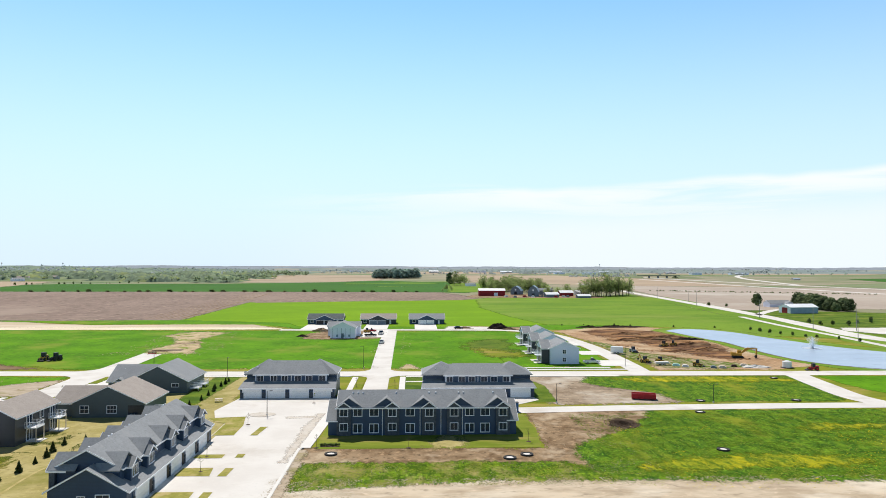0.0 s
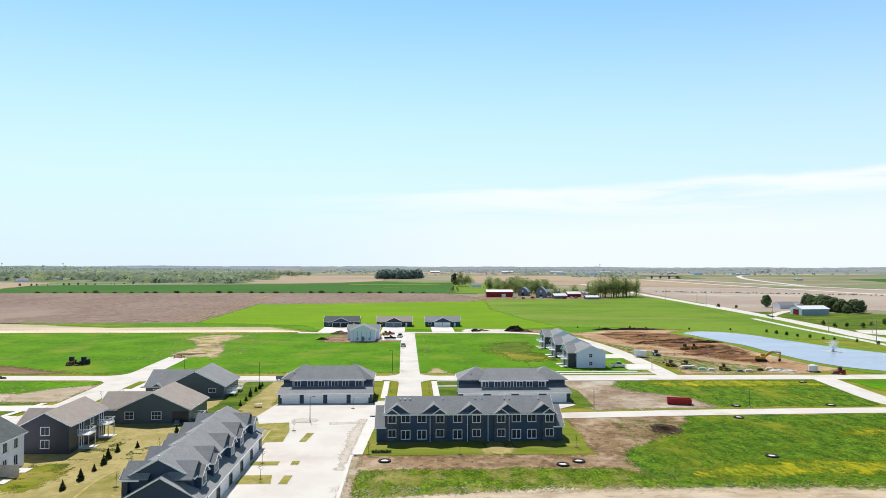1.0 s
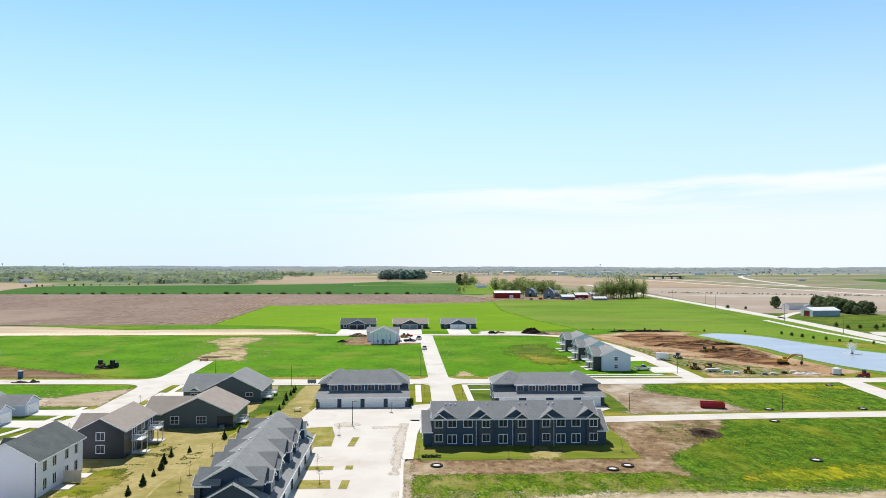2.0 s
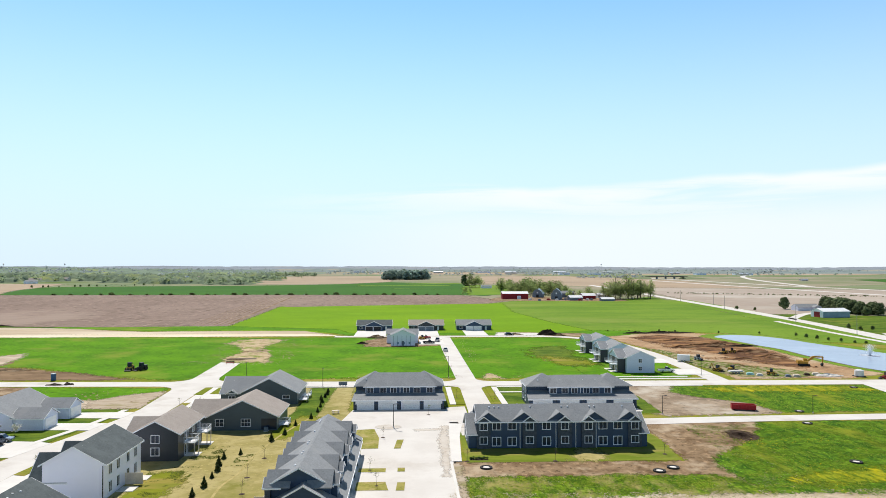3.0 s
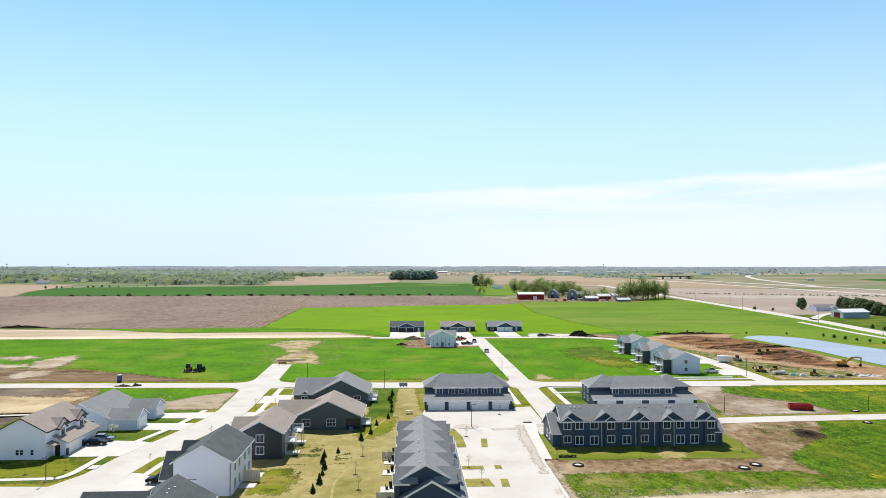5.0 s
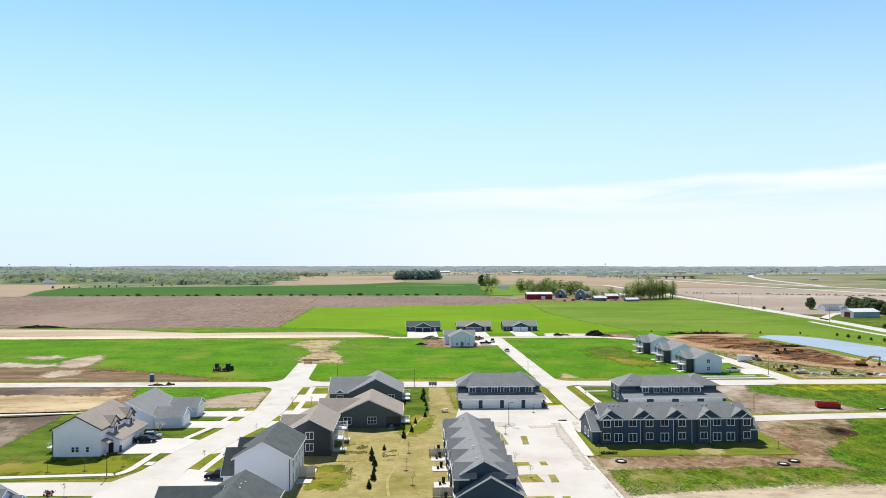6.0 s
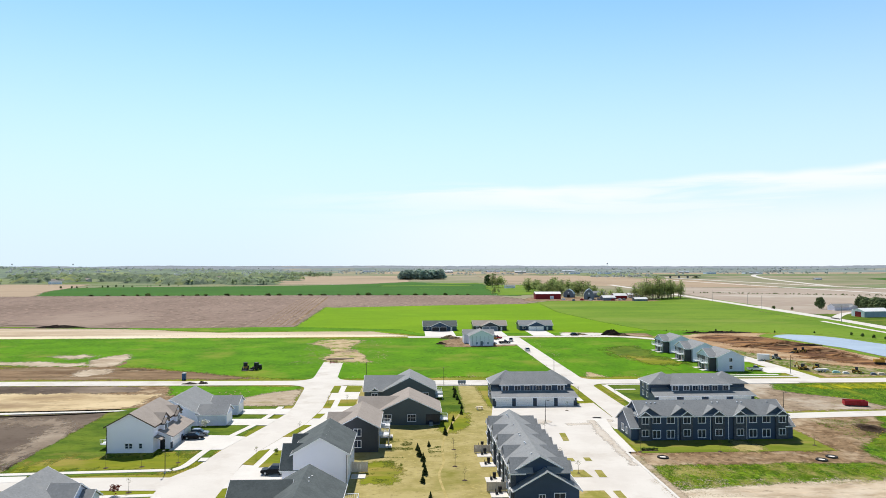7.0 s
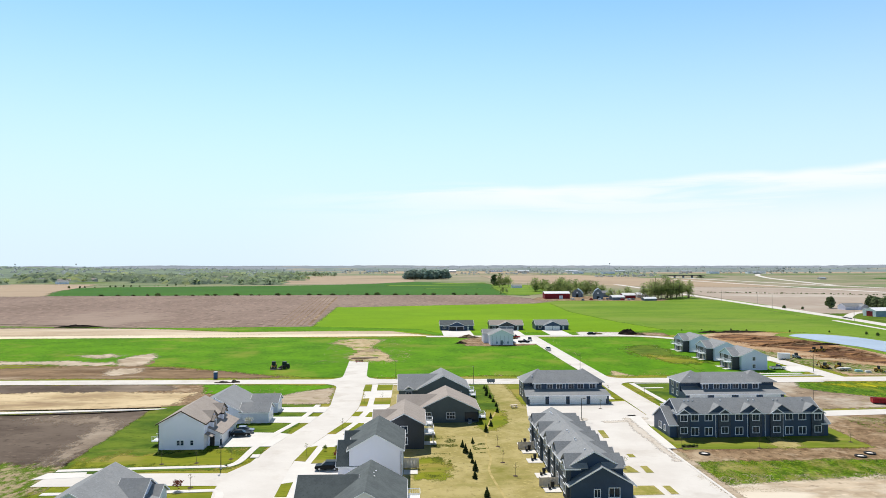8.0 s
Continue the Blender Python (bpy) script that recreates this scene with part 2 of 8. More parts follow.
SOIL = material("bare_soil", (0.30, 0.212, 0.128), (0.165, 0.105, 0.057), 0.28, 0.9, 0.95, bump=0.05, base3=(0.45, 0.355, 0.245), third_scale=0.11, third=(0.52, 0.64), spec=0.05, stretch=(0.9, 0.75, 1), detail=9, grain=(0.45, 1.6, 0.56, 0.44))
CLAY = material("orange_clay", (0.35, 0.19, 0.085), (0.11, 0.056, 0.032), 0.10, 0.5, 0.95, bump=0.1, base3=(0.45, 0.30, 0.165), third_scale=0.06, third=(0.56, 0.68), spec=0.05, stretch=(0.3, 0.9, 1), lo=0.44, hi=0.54, detail=9, grain=(0.4, 1.4, 0.56, 0.43))
SWALE = material("pale_dry_grass", (0.47, 0.385, 0.17), (0.36, 0.30, 0.11), 0.4, 2.0, 0.95, spec=0.05)
PALE_SOIL = material("pale_bare_soil", (0.46, 0.385, 0.295), (0.37, 0.295, 0.21), 0.3, 1.0, 0.95, base3=(0.27, 0.25, 0.11), third_scale=0.15, third=(0.54, 0.66), spec=0.05, stretch=(0.5, 1.1, 1), grain=(0.7, 1.25, 0.58, 0.42))
BROWN_SOIL = material("graded_brown_soil", (0.27, 0.185, 0.11), (0.145, 0.092, 0.052), 0.10, 0.8, 0.95, bump=0.05, base3=(0.40, 0.31, 0.21), third_scale=0.05, third=(0.54, 0.66), spec=0.05, stretch=(0.35, 1.2, 1), detail=10, grain=(0.6, 1.35, 0.57, 0.43))
CREAM = material("pale_packed_dirt", (0.76, 0.665, 0.51), (0.65, 0.55, 0.40), 0.10, 0.9, 0.95, base3=(0.52, 0.41, 0.28), third_scale=0.08, third=(0.58, 0.72), spec=0.05, stretch=(0.2, 1.4, 1), detail=9, grain=(0.85, 1.1, 0.58, 0.42))
SOIL_BLACK = material("black_topsoil", (0.045, 0.033, 0.026), (0.03, 0.022, 0.018), 0.5, 2.0, 0.95, bump=0.06, spec=0.05)
SOIL_DARK = material("dark_soil", (0.150, 0.118, 0.094), (0.088, 0.066, 0.052), 0.06, 0.7, 0.95, bump=0.05, base3=(0.27, 0.215, 0.165), third_scale=0.045, third=(0.52, 0.70), spec=0.05, stretch=(0.6, 0.9, 1), detail=10, grain=(0.6, 1.4, 0.58, 0.42))
WASHED = material("pale_washed_soil", (0.56, 0.475, 0.37), (0.40, 0.32, 0.235), 0.12, 0.8, 0.95, bump=0.04, base3=(0.31, 0.235, 0.16), third_scale=0.09, third=(0.54, 0.66), spec=0.05, stretch=(0.5, 1.0, 1), detail=9, grain=(0.75, 1.2, 0.57, 0.43))
SWIRL = material("wheel_marked_soil", (0.27, 0.217, 0.168), (0.185, 0.145, 0.112), 0.12, 0.7, 0.95, bump=0.05, base3=(0.36, 0.30, 0.235), third_scale=0.08, third=(0.52, 0.68), spec=0.05, detail=10, grain=(0.7, 1.3, 0.58, 0.42))
STRAW = material("straw_mulch", (0.62, 0.50, 0.315), (0.42, 0.315, 0.18), 0.09, 0.7, 0.95, base3=(0.31, 0.225, 0.135), third_scale=0.07, third=(0.51, 0.66), stretch=(0.45, 1.0, 1), spec=0.05, detail=9, grain=(0.6, 1.2, 0.58, 0.42))
# the pale blue base colour carries the sky's reflection on the water
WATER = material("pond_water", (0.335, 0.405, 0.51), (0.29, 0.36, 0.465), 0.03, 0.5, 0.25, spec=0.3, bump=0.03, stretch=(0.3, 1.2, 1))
MULCH = material("bark_mulch", (0.09, 0.055, 0.04), (0.06, 0.04, 0.03), 0.8, 6.0, 0.95)

ROOF_GREY = material("grey_shingles", (0.282, 0.296, 0.310), (0.250, 0.262, 0.276), 0.5, 3.2, 0.9, bump=0.015, spec=0.1, base3=(0.305, 0.312, 0.32), third_scale=0.25, detail=9, grain=(0.82, 1.14, 0.56, 0.44))
ROOF_DARK = material("charcoal_shingles", (0.124, 0.144, 0.148), (0.095, 0.111, 0.116), 0.5, 3.2, 0.9, bump=0.015, spec=0.1, detail=9, grain=(0.82, 1.16, 0.56, 0.44))
ROOF_BROWN = material("weathered_brown_shingles", (0.372, 0.329, 0.298), (0.332, 0.293, 0.265), 0.5, 3.2, 0.9, bump=0.015, spec=0.1, detail=9, grain=(0.84, 1.12, 0.56, 0.44))
NAVY = striped(material("navy_lap_siding", (0.034, 0.072, 0.136), (0.028, 0.060, 0.116), 0.3, 4.0, 0.45, spec=0.32), (0, radians(90), 0), 0.18, 0.35, (0.020, 0.038, 0.066))
STONE = material("grey_stone_veneer", (0.090, 0.104, 0.122), (0.052, 0.064, 0.080), 2.2, 7.0, 0.85, bump=0.02, spec=0.2)
CHARCOAL = striped(material("charcoal_lap_siding", (0.038, 0.048, 0.061), (0.032, 0.041, 0.052), 0.3, 4.0, 0.38, spec=0.32), (0, radians(90), 0), 0.18, 0.3, (0.022, 0.026, 0.033))
GREENGREY = striped(material("grey_green_lap_siding", (0.085, 0.115, 0.133), (0.075, 0.102, 0.119), 0.3, 4.0, 0.38, spec=0.32), (0, radians(90), 0), 0.18, 0.3, (0.066, 0.089, 0.101))
WHITE_SIDING = striped(material("white_lap_siding", (0.885, 0.885, 0.99), (0.87, 0.87, 0.97), 0.3, 3.0, 0.55, grain=(0.98, 1.01, 0.58, 0.42)), (0, radians(90), 0), 0.18, 0.15, (0.80, 0.80, 0.90))
BLUE_SIDING = striped(material("pale_blue_lap_siding", (0.67, 0.72, 0.87), (0.63, 0.68, 0.83), 0.3, 3.0, 0.55), (0, radians(90), 0), 0.18, 0.2, (0.58, 0.64, 0.71))
TAN_SIDING = striped(material("beige_lap_siding", (0.60, 0.56, 0.50), (0.56, 0.52, 0.46), 0.3, 3.0, 0.6), (0, radians(90), 0), 0.18, 0.25, (0.48, 0.45, 0.40))
TRIM = material("white_trim", (0.86, 0.88, 0.92), (0.83, 0.85, 0.89), 0.5, 4.0, 0.5)
DOORWHITE = material("white_garage_door", (0.87, 0.87, 0.86), (0.84, 0.84, 0.83), 0.4, 3.0, 0.45)
GLASS = material("window_glass", (0.026, 0.040, 0.062), (0.018, 0.030, 0.050), 0.4, 2.0, 0.08, spec=0.3)
WOOD = material("cedar_fence", (0.70, 0.62, 0.52), (0.58, 0.50, 0.41), 0.8, 6.0, 0.85)
DARK_METAL = material("dark_metal", (0.03, 0.03, 0.032), (0.04, 0.04, 0.04), 1.0, 6.0, 0.5, metal=0.6)
SILO_GREY = material("weathered_grey_boards", (0.20, 0.24, 0.28), (0.16, 0.19, 0.23), 0.4, 2.0, 0.8)
BLUE_METAL = material("blue_grey_metal_siding", (0.28, 0.38, 0.46), (0.24, 0.33, 0.41), 0.3, 2.0, 0.5, metal=0.1)
GALV = material("galvanised_metal", (0.55, 0.57, 0.6), (0.48, 0.5, 0.53), 0.6, 4.0, 0.4, metal=0.7)

# ---- mesh helpers ----


def part(name, bm, mat, parent=None, label="", m=None):
    """Links a bmesh as one mesh object under parent. mat: one material, or several by face index."""
    me = bpy.data.meshes.new(name)
    bmesh.ops.recalc_face_normals(bm, faces=bm.faces)
    bm.to_mesh(me)
    bm.free()
    for one in (mat if isinstance(mat, (list, tuple)) else (mat,)):
        me.materials.append(one)
    ob = new(name, me)
    if parent:
        ob.parent = parent
    if m is not None:
        ob.matrix_basis = m
    return tagged(ob, label)


def empty(name, m, label, category, group=""):
    ob = new(name)
    ob.empty_display_size = 0.5
    ob.matrix_basis = m
    return tagged(ob, label, category, group)


def hull(bm, a, b, index=0):
    """Closes two rings of equal length into a solid."""
    va, vb = [bm.verts.new(p) for p in a], [bm.verts.new(p) for p in b]
    k = len(va)
    fs = [bm.faces.new(va), bm.faces.new(vb[::-1])]
    fs += [bm.faces.new((va[i], vb[i], vb[(i + 1) % k], va[(i + 1) % k])) for i in range(k)]
    for f in fs:
        f.material_index = index
    return fs


def box(bm, x0, x1, y0, y1, z0, z1, index=0):
    return hull(bm, [(x0, y0, z0), (x1, y0, z0), (x1, y1, z0), (x0, y1, z0)], [(x0, y0, z1), (x1, y0, z1), (x1, y1, z1), (x0, y1, z1)], index)


def boxes(*rows):
    bm = bmesh.new()
    for r in rows:
        box(bm, *r)
    return bm


def beam(bm, p, q, w, h, up=(0, 0, 1)):
    """A straight bar of section w x h from p to q."""
    p, q = Vector(p), Vector(q)
    d = (q - p).normalized()
    s = d.cross(Vector(up))
    s = (s if s.length > 1e-4 else d.cross(Vector((1, 0, 0)))).normalized()
    u = s.cross(d).normalized()
    ring = lambda c: [c + s * (w / 2 * i) + u * (h / 2 * j) for i, j in ((-1, -1), (1, -1), (1, 1), (-1, 1))]
    hull(bm, ring(p), ring(q))


def rod(bm, p, q, r0, r1=None, k=8):
    p, q = Vector(p), Vector(q)
    d = (q - p).normalized()
    s = d.orthogonal().normalized()
    u = d.cross(s)
    r1 = r0 if r1 is None else r1
    ring = lambda c, r: [c + r * (math.cos(6.2832 * i / k) * s + math.sin(6.2832 * i / k) * u) for i in range(k)]
    hull(bm, ring(p, r0), ring(q, r1))


def solid(bm, pts, d):
    """A slab: the polygon pts, and the same moved by d."""
    d = Vector(d)
    hull(bm, [Vector(p) for p in pts], [Vector(p) + d for p in pts])


# Ridge along x ("x") or along y ("y"); a block is a box of walls with its gables.
def gable_walls(bm, x0, x1, y0, y1, z, pitch, ridge="x", z0=0.0):
    if ridge == "x":
        c, top = (y0 + y1) / 2, z + (y1 - y0) / 2 * pitch
        sec = lambda x: [(x, y0, z0), (x, y1, z0), (x, y1, z), (x, c, top), (x, y0, z)]
        hull(bm, sec(x0), sec(x1))
    else:
        c, top = (x0 + x1) / 2, z + (x1 - x0) / 2 * pitch
        sec = lambda y: [(x0, y, z0), (x1, y, z0), (x1, y, z), (c, y, top), (x0, y, z)]
        hull(bm, sec(y0), sec(y1))


def gable_roof(bm, trim, x0, x1, y0, y1, z, pitch, ridge="x", over=0.45, rake=0.35, thick=0.16, ends=(True, True)):
    """Two roof slabs over gable_walls with the same numbers, and white boards along eaves and rakes."""
    swap = (lambda p: (p[1], p[0], p[2])) if ridge == "y" else (lambda p: p)
    if ridge == "y":
        x0, x1, y0, y1 = y0, y1, x0, x1
    a, b = x0 - rake * ends[0], x1 + rake * ends[1]
    c, top = (y0 + y1) / 2, z + (y1 - y0) / 2 * pitch + 0.02
    for e, s in ((y0 - over, -1), (y1 + over, 1)):
        ze = z - over * pitch + 0.02
        solid(bm, [swap(p) for p in ((a, e, ze), (b, e, ze), (b, c, top), (a, c, top))], (0, 0, thick))
        if trim is not None:
            beam(trim, swap((a, e + s * 0.03, ze + 0.0)), swap((b, e + s * 0.03, ze + 0.0)), 0.07, 0.22)
            for k, (end, o) in enumerate(((a, -0.03), (b, 0.03))):
                if ends[k]:
                    beam(trim, swap((end + o, e, ze + 0.04)), swap((end + o, c, top + 0.04)), 0.07, 0.19)


def hip_roof(bm, trim, x0, x1, y0, y1, z, pitch, over=0.45, thick=0.16):
    x0, x1, y0, y1 = x0 - over, x1 + over, y0 - over, y1 + over
    z -= over * pitch - 0.02
    w, d = x1 - x0, y1 - y0
    if w >= d:
        r0, r1 = (x0 + d / 2, (y0 + y1) / 2), (x1 - d / 2, (y0 + y1) / 2)
        top = z + d / 2 * pitch
    else:
        r0, r1 = ((x0 + x1) / 2, y0 + w / 2), ((x0 + x1) / 2, y1 - w / 2)
        top = z + w / 2 * pitch
    lo = [bm.verts.new(p) for p in ((x0, y0, z), (x1, y0, z), (x1, y1, z), (x0, y1, z))]
    up = [bm.verts.new(p) for p in ((x0, y0, z + thick), (x1, y0, z + thick), (x1, y1, z + thick), (x0, y1, z + thick))]
    a, b = bm.verts.new((*r0, top + thick)), bm.verts.new((*r1, top + thick + 0.001))
    bm.faces.new(lo[::-1])
    for i in range(4):
        bm.faces.new((lo[i], lo[(i + 1) % 4], up[(i + 1) % 4], up[i]))
    if w >= d:
        for f in ((up[0], up[1], b, a), (up[2], up[3], a, b), (up[1], up[2], b), (up[3], up[0], a)):
            bm.faces.new(f)
    else:
        for f in ((up[1], up[2], b, a), (up[3], up[0], a, b), (up[0], up[1], a), (up[2], up[3], b)):
            bm.faces.new(f)
    if trim is not None:
        zz = z + 0.0
        for p, q in (((x0, y0 - .03), (x1, y0 - .03)), ((x1 + .03, y0), (x1 + .03, y1)), ((x0, y1 + .03), (x1, y1 + .03)), ((x0 - .03, y0), (x0 - .03, y1))):
            beam(trim, (*p, zz + 0.05), (*q, zz + 0.05), 0.07, 0.24)


FACES = {"-y": 0, "+x": 90, "+y": 180, "-x": -90}


def facing(x, y, z, side):
    """A pose at a wall: its own -y looks out of the wall."""
    return pose(x, y, z, 0, 0, FACES[side])


def window(parent, x, y, z, side, w=1.5, h=1.3, bars=1, cross=0):
    """White-framed window, z at its sill: frame, sill and panes."""
    m = facing(x, y, z, side)
    t = 0.11
    bm = boxes((-w / 2 - t, w / 2 + t, -0.09, 0.03, h, h + t), (-w / 2 - t, -w / 2, -0.09, 0.03, 0, h), (w / 2, w / 2 + t, -0.09, 0.03, 0, h))
    for i in range(bars):
        c = -w / 2 + w * (i + 1) / (bars + 1)
        box(bm, c - 0.028, c + 0.028, -0.07, 0.02, 0, h)
    if cross:
        box(bm, -w / 2, w / 2, -0.068, 0.02, h * cross - 0.03, h * cross + 0.03)
    f = part("window", bm, TRIM, parent, m=m)
    part("sill", boxes((-w / 2 - t - 0.03, w / 2 + t + 0.03, -0.13, 0.03, -0.12, 0)), TRIM, f)
    for i in range(bars + 1):
        a, b = -w / 2 + w * i / (bars + 1), -w / 2 + w * (i + 1) / (bars + 1)
        part("pane", boxes((a + 0.03, b - 0.03, -0.035, 0.02, 0, h)), GLASS, f)
    return f


def patio_door(parent, x, y, z, side, w=1.7, h=2.1):
    m = facing(x, y, z, side)
    t = 0.12
    f = part("patio_door", boxes((-w / 2 - t, w / 2 + t, -0.09, 0.03, h, h + t), (-w / 2 - t, -w / 2, -0.09, 0.03, 0, h), (w / 2, w / 2 + t, -0.09, 0.03, 0, h), (-0.06, 0.06, -0.08, 0.03, 0, h), (-w / 2, w / 2, -0.075, 0.03, 0, 0.14)), TRIM, parent, m=m)
    for a in (-w / 2 + 0.02, 0.07):
        part("pane", boxes((a, a + w / 2 - 0.09, -0.035, 0.02, 0.14, h)), GLASS, f)
    return f


def entry_door(parent, x, y, z, side, mat=None):
    d = part("door", boxes((-0.48, 0.48, -0.06, 0.03, 0, 2.05)), mat or TRIM, parent, m=facing(x, y, z, side))
    part("handle", boxes((0.34, 0.40, -0.12, -0.06, 0.95, 1.05)), GALV, d)
    return d


def garage_door(parent, x, y, side, w=4.9, h=2.25, mat=None):
    """Sectional door: four panels with grooves between, in a frame."""
    m = facing(x, y, 0.05, side)
    d = part("garage_door", boxes((-w / 2 - 0.14, w / 2 + 0.14, -0.10, 0.03, h, h + 0.16), (-w / 2 - 0.14, -w / 2, -0.10, 0.03, 0, h), (w / 2, w / 2 + 0.14, -0.10, 0.03, 0, h)), TRIM, parent, m=m)
    for i in range(4):
        part("panel", boxes((-w / 2, w / 2, -0.05, 0.02, i * h / 4 + 0.012, (i + 1) * h / 4 - 0.012)), mat or DOORWHITE, d)
    return d


def spout(parent, x, y, h, side, mat=None):
    """Downspout with a kicked foot."""
    bm = boxes((-0.05, 0.05, -0.10, 0.0, 0.15, h))
    beam(bm, (0, -0.06, 0.18), (0, -0.4, 0.06), 0.1, 0.08)
    return part("downspout", bm, mat or TRIM, parent, m=facing(x, y, 0, side))


def roof_vents(parent, rows, mat=None):
    for x, y, z in rows:
        bm = bmesh.new()
        rod(bm, (0, 0, -0.3), (0, 0, 0.10), 0.12, 0.12, 8)
        rod(bm, (0, 0, 0.10), (0, 0, 0.17), 0.18, 0.12, 8)
        part("roof_vent", bm, mat or TRIM, parent, m=pose(x, y, z))


LEVELS = set()


RAGGED = {}


def ragged(mat, width):
    """The same surface, thinning out over its own uneven border, so that what lies under it shows through the gaps."""
    key = (mat.name, round(width, 1))
    if key in RAGGED:
        return RAGGED[key]
    m = mat.copy()
    m.name = mat.name + "_thinning_out"
    n, l = m.node_tree.nodes, m.node_tree.links
    out = n["Material Output"]
    old = out.inputs["Surface"].links[0].from_socket
    at = n.new("ShaderNodeAttribute")
    at.attribute_name = "edge"
    tc = n.new("ShaderNodeTexCoord")
    mp = n.new("ShaderNodeMapping")
    mp.inputs["Scale"].default_value = (1.5, 0.75, 1.0)
    l.new(tc.outputs["Object"], mp.inputs[0])
    t = n.new("ShaderNodeTexNoise")
    t.inputs["Scale"].default_value, t.inputs["Detail"].default_value, t.inputs["Roughness"].default_value = 1.5 / width, 10.0, 0.72
    l.new(mp.outputs[0], t.inputs["Vector"])
    a = n.new("ShaderNodeMath")
    a.operation = "MULTIPLY_ADD"
    a.inputs[1].default_value, a.inputs[2].default_value = 3.4, -1.7
    l.new(t.outputs["Fac"], a.inputs[0])
    b = n.new("ShaderNodeMath")
    l.new(a.outputs[0], b.inputs[0])
    l.new(at.outputs["Fac"], b.inputs[1])
    c = n.new("ShaderNodeMapRange")
    c.inputs["From Min"].default_value, c.inputs["From Max"].default_value = -0.30, 0.26
    l.new(b.outputs[0], c.inputs["Value"])
    tr, mx = n.new("ShaderNodeBsdfTransparent"), n.new("ShaderNodeMixShader")
    l.new(c.outputs[0], mx.inputs["Fac"])
    l.new(tr.outputs[0], mx.inputs[1])
    l.new(old, mx.inputs[2])
    l.new(mx.outputs[0], out.inputs["Surface"])
    RAGGED[key] = m
    return m


def patch(name, pts, z, mat, size=0.0, step=4.0, label="", seed=1.7, kind="structure", category="ground"):
    """A piece of ground cover lying on the sheet below it, at a height that no other one has.
    size: how far its border frays out, in metres (0: a clean edge)."""
    while round(z, 4) in LEVELS:
        z += 0.0013
    LEVELS.add(round(z, 4))
    me = bpy.data.meshes.new(name)
    if size < 0.3:
        bm = bmesh.new()
        f = bm.faces.new([bm.verts.new((x, y, 0)) for x, y in pts])
        bmesh.ops.triangulate(bm, faces=[f])
        for f in bm.faces:
            f.normal_update()
            if f.normal.z < 0:
                f.normal_flip()
        bm.to_mesh(me)
        bm.free()
        me.materials.append(mat)
    else:
        p = np.array(pts, float)
        q = np.roll(p, -1, 0)
        lo, hi = p.min(0), p.max(0)
        cell = max(size * 0.7, math.sqrt((hi[0] - lo[0]) * (hi[1] - lo[1]) / 9000))
        w = max(size * 1.5, cell * 1.5)
        nx, ny = (int((hi[k] - lo[k] + 2 * w) / cell) + 2 for k in (0, 1))
        X, Y = np.meshgrid(lo[0] - w + cell * np.arange(nx), lo[1] - w + cell * np.arange(ny))
        P = np.stack([X.ravel(), Y.ravel()], 1)
        best, inside = np.full(len(P), 1e9), np.zeros(len(P), bool)
        for a, b in zip(p, q):
            d = b - a
            s = np.clip(((P - a) @ d) / max(d @ d, 1e-9), 0, 1)
            best = np.minimum(best, np.hypot(*(P - a - s[:, None] * d).T))
            cross = (a[1] > P[:, 1]) != (b[1] > P[:, 1])
            if abs(d[1]) > 1e-9:
                inside ^= cross & (P[:, 0] < a[0] + (P[:, 1] - a[1]) * d[0] / d[1])
        e = np.where(inside, best, -best)
        near = np.abs(e) < 3 * w
        e[near] += [size * 0.9 * noise.noise(Vector((x / (6 * size), y / (6 * size), seed + z * 40))) for x, y in P[near]]
        e = np.clip(e / w, -1, 1).reshape(ny, nx)
        top = np.maximum(np.maximum(e[:-1, :-1], e[1:, :-1]), np.maximum(e[:-1, 1:], e[1:, 1:]))
        jj, ii = np.nonzero(top > -0.99)
        k = jj * nx + ii
        quads = np.stack([k, k + 1, k + 1 + nx, k + nx], 1)
        used, inv = np.unique(quads, return_inverse=True)
        me.from_pydata([(x, y, 0.0) for x, y in P[used]], [], inv.reshape(-1, 4).tolist())
        me.attributes.new("edge", "FLOAT", "POINT").data.foreach_set("value", e.ravel()[used].astype(np.float32))
        me.materials.append(ragged(mat, w))
    ob = new(name, me)
    ob.location.z = z
    return tagged(ob, label, category, kind=kind)


def along(pts, off):
    """The line moved sideways by off (to its left)."""
    out = []
    for i, p in enumerate(pts):
        a, b = Vector(pts[max(i - 1, 0)]), Vector(pts[min(i + 1, len(pts) - 1)])
        d = (b - a).normalized()
        out.append((p[0] - d.y * off, p[1] + d.x * off))
    return out


def smooth(pts, k=6):
    """A rounded line through the points."""
    out = []
    for i in range(len(pts) - 1):
        p0, p1, p2, p3 = (Vector(pts[max(0, min(len(pts) - 1, i + j))]) for j in (-1, 0, 1, 2))
        for s in range(k):
            t = s / k
            v = 0.5 * (2 * p1 + (p2 - p0) * t + (2 * p0 - 5 * p1 + 4 * p2 - p3) * t * t + (3 * p1 - p0 - 3 * p2 + p3) * t ** 3)
            out.append((v.x, v.y))
    return out + [tuple(pts[-1])]


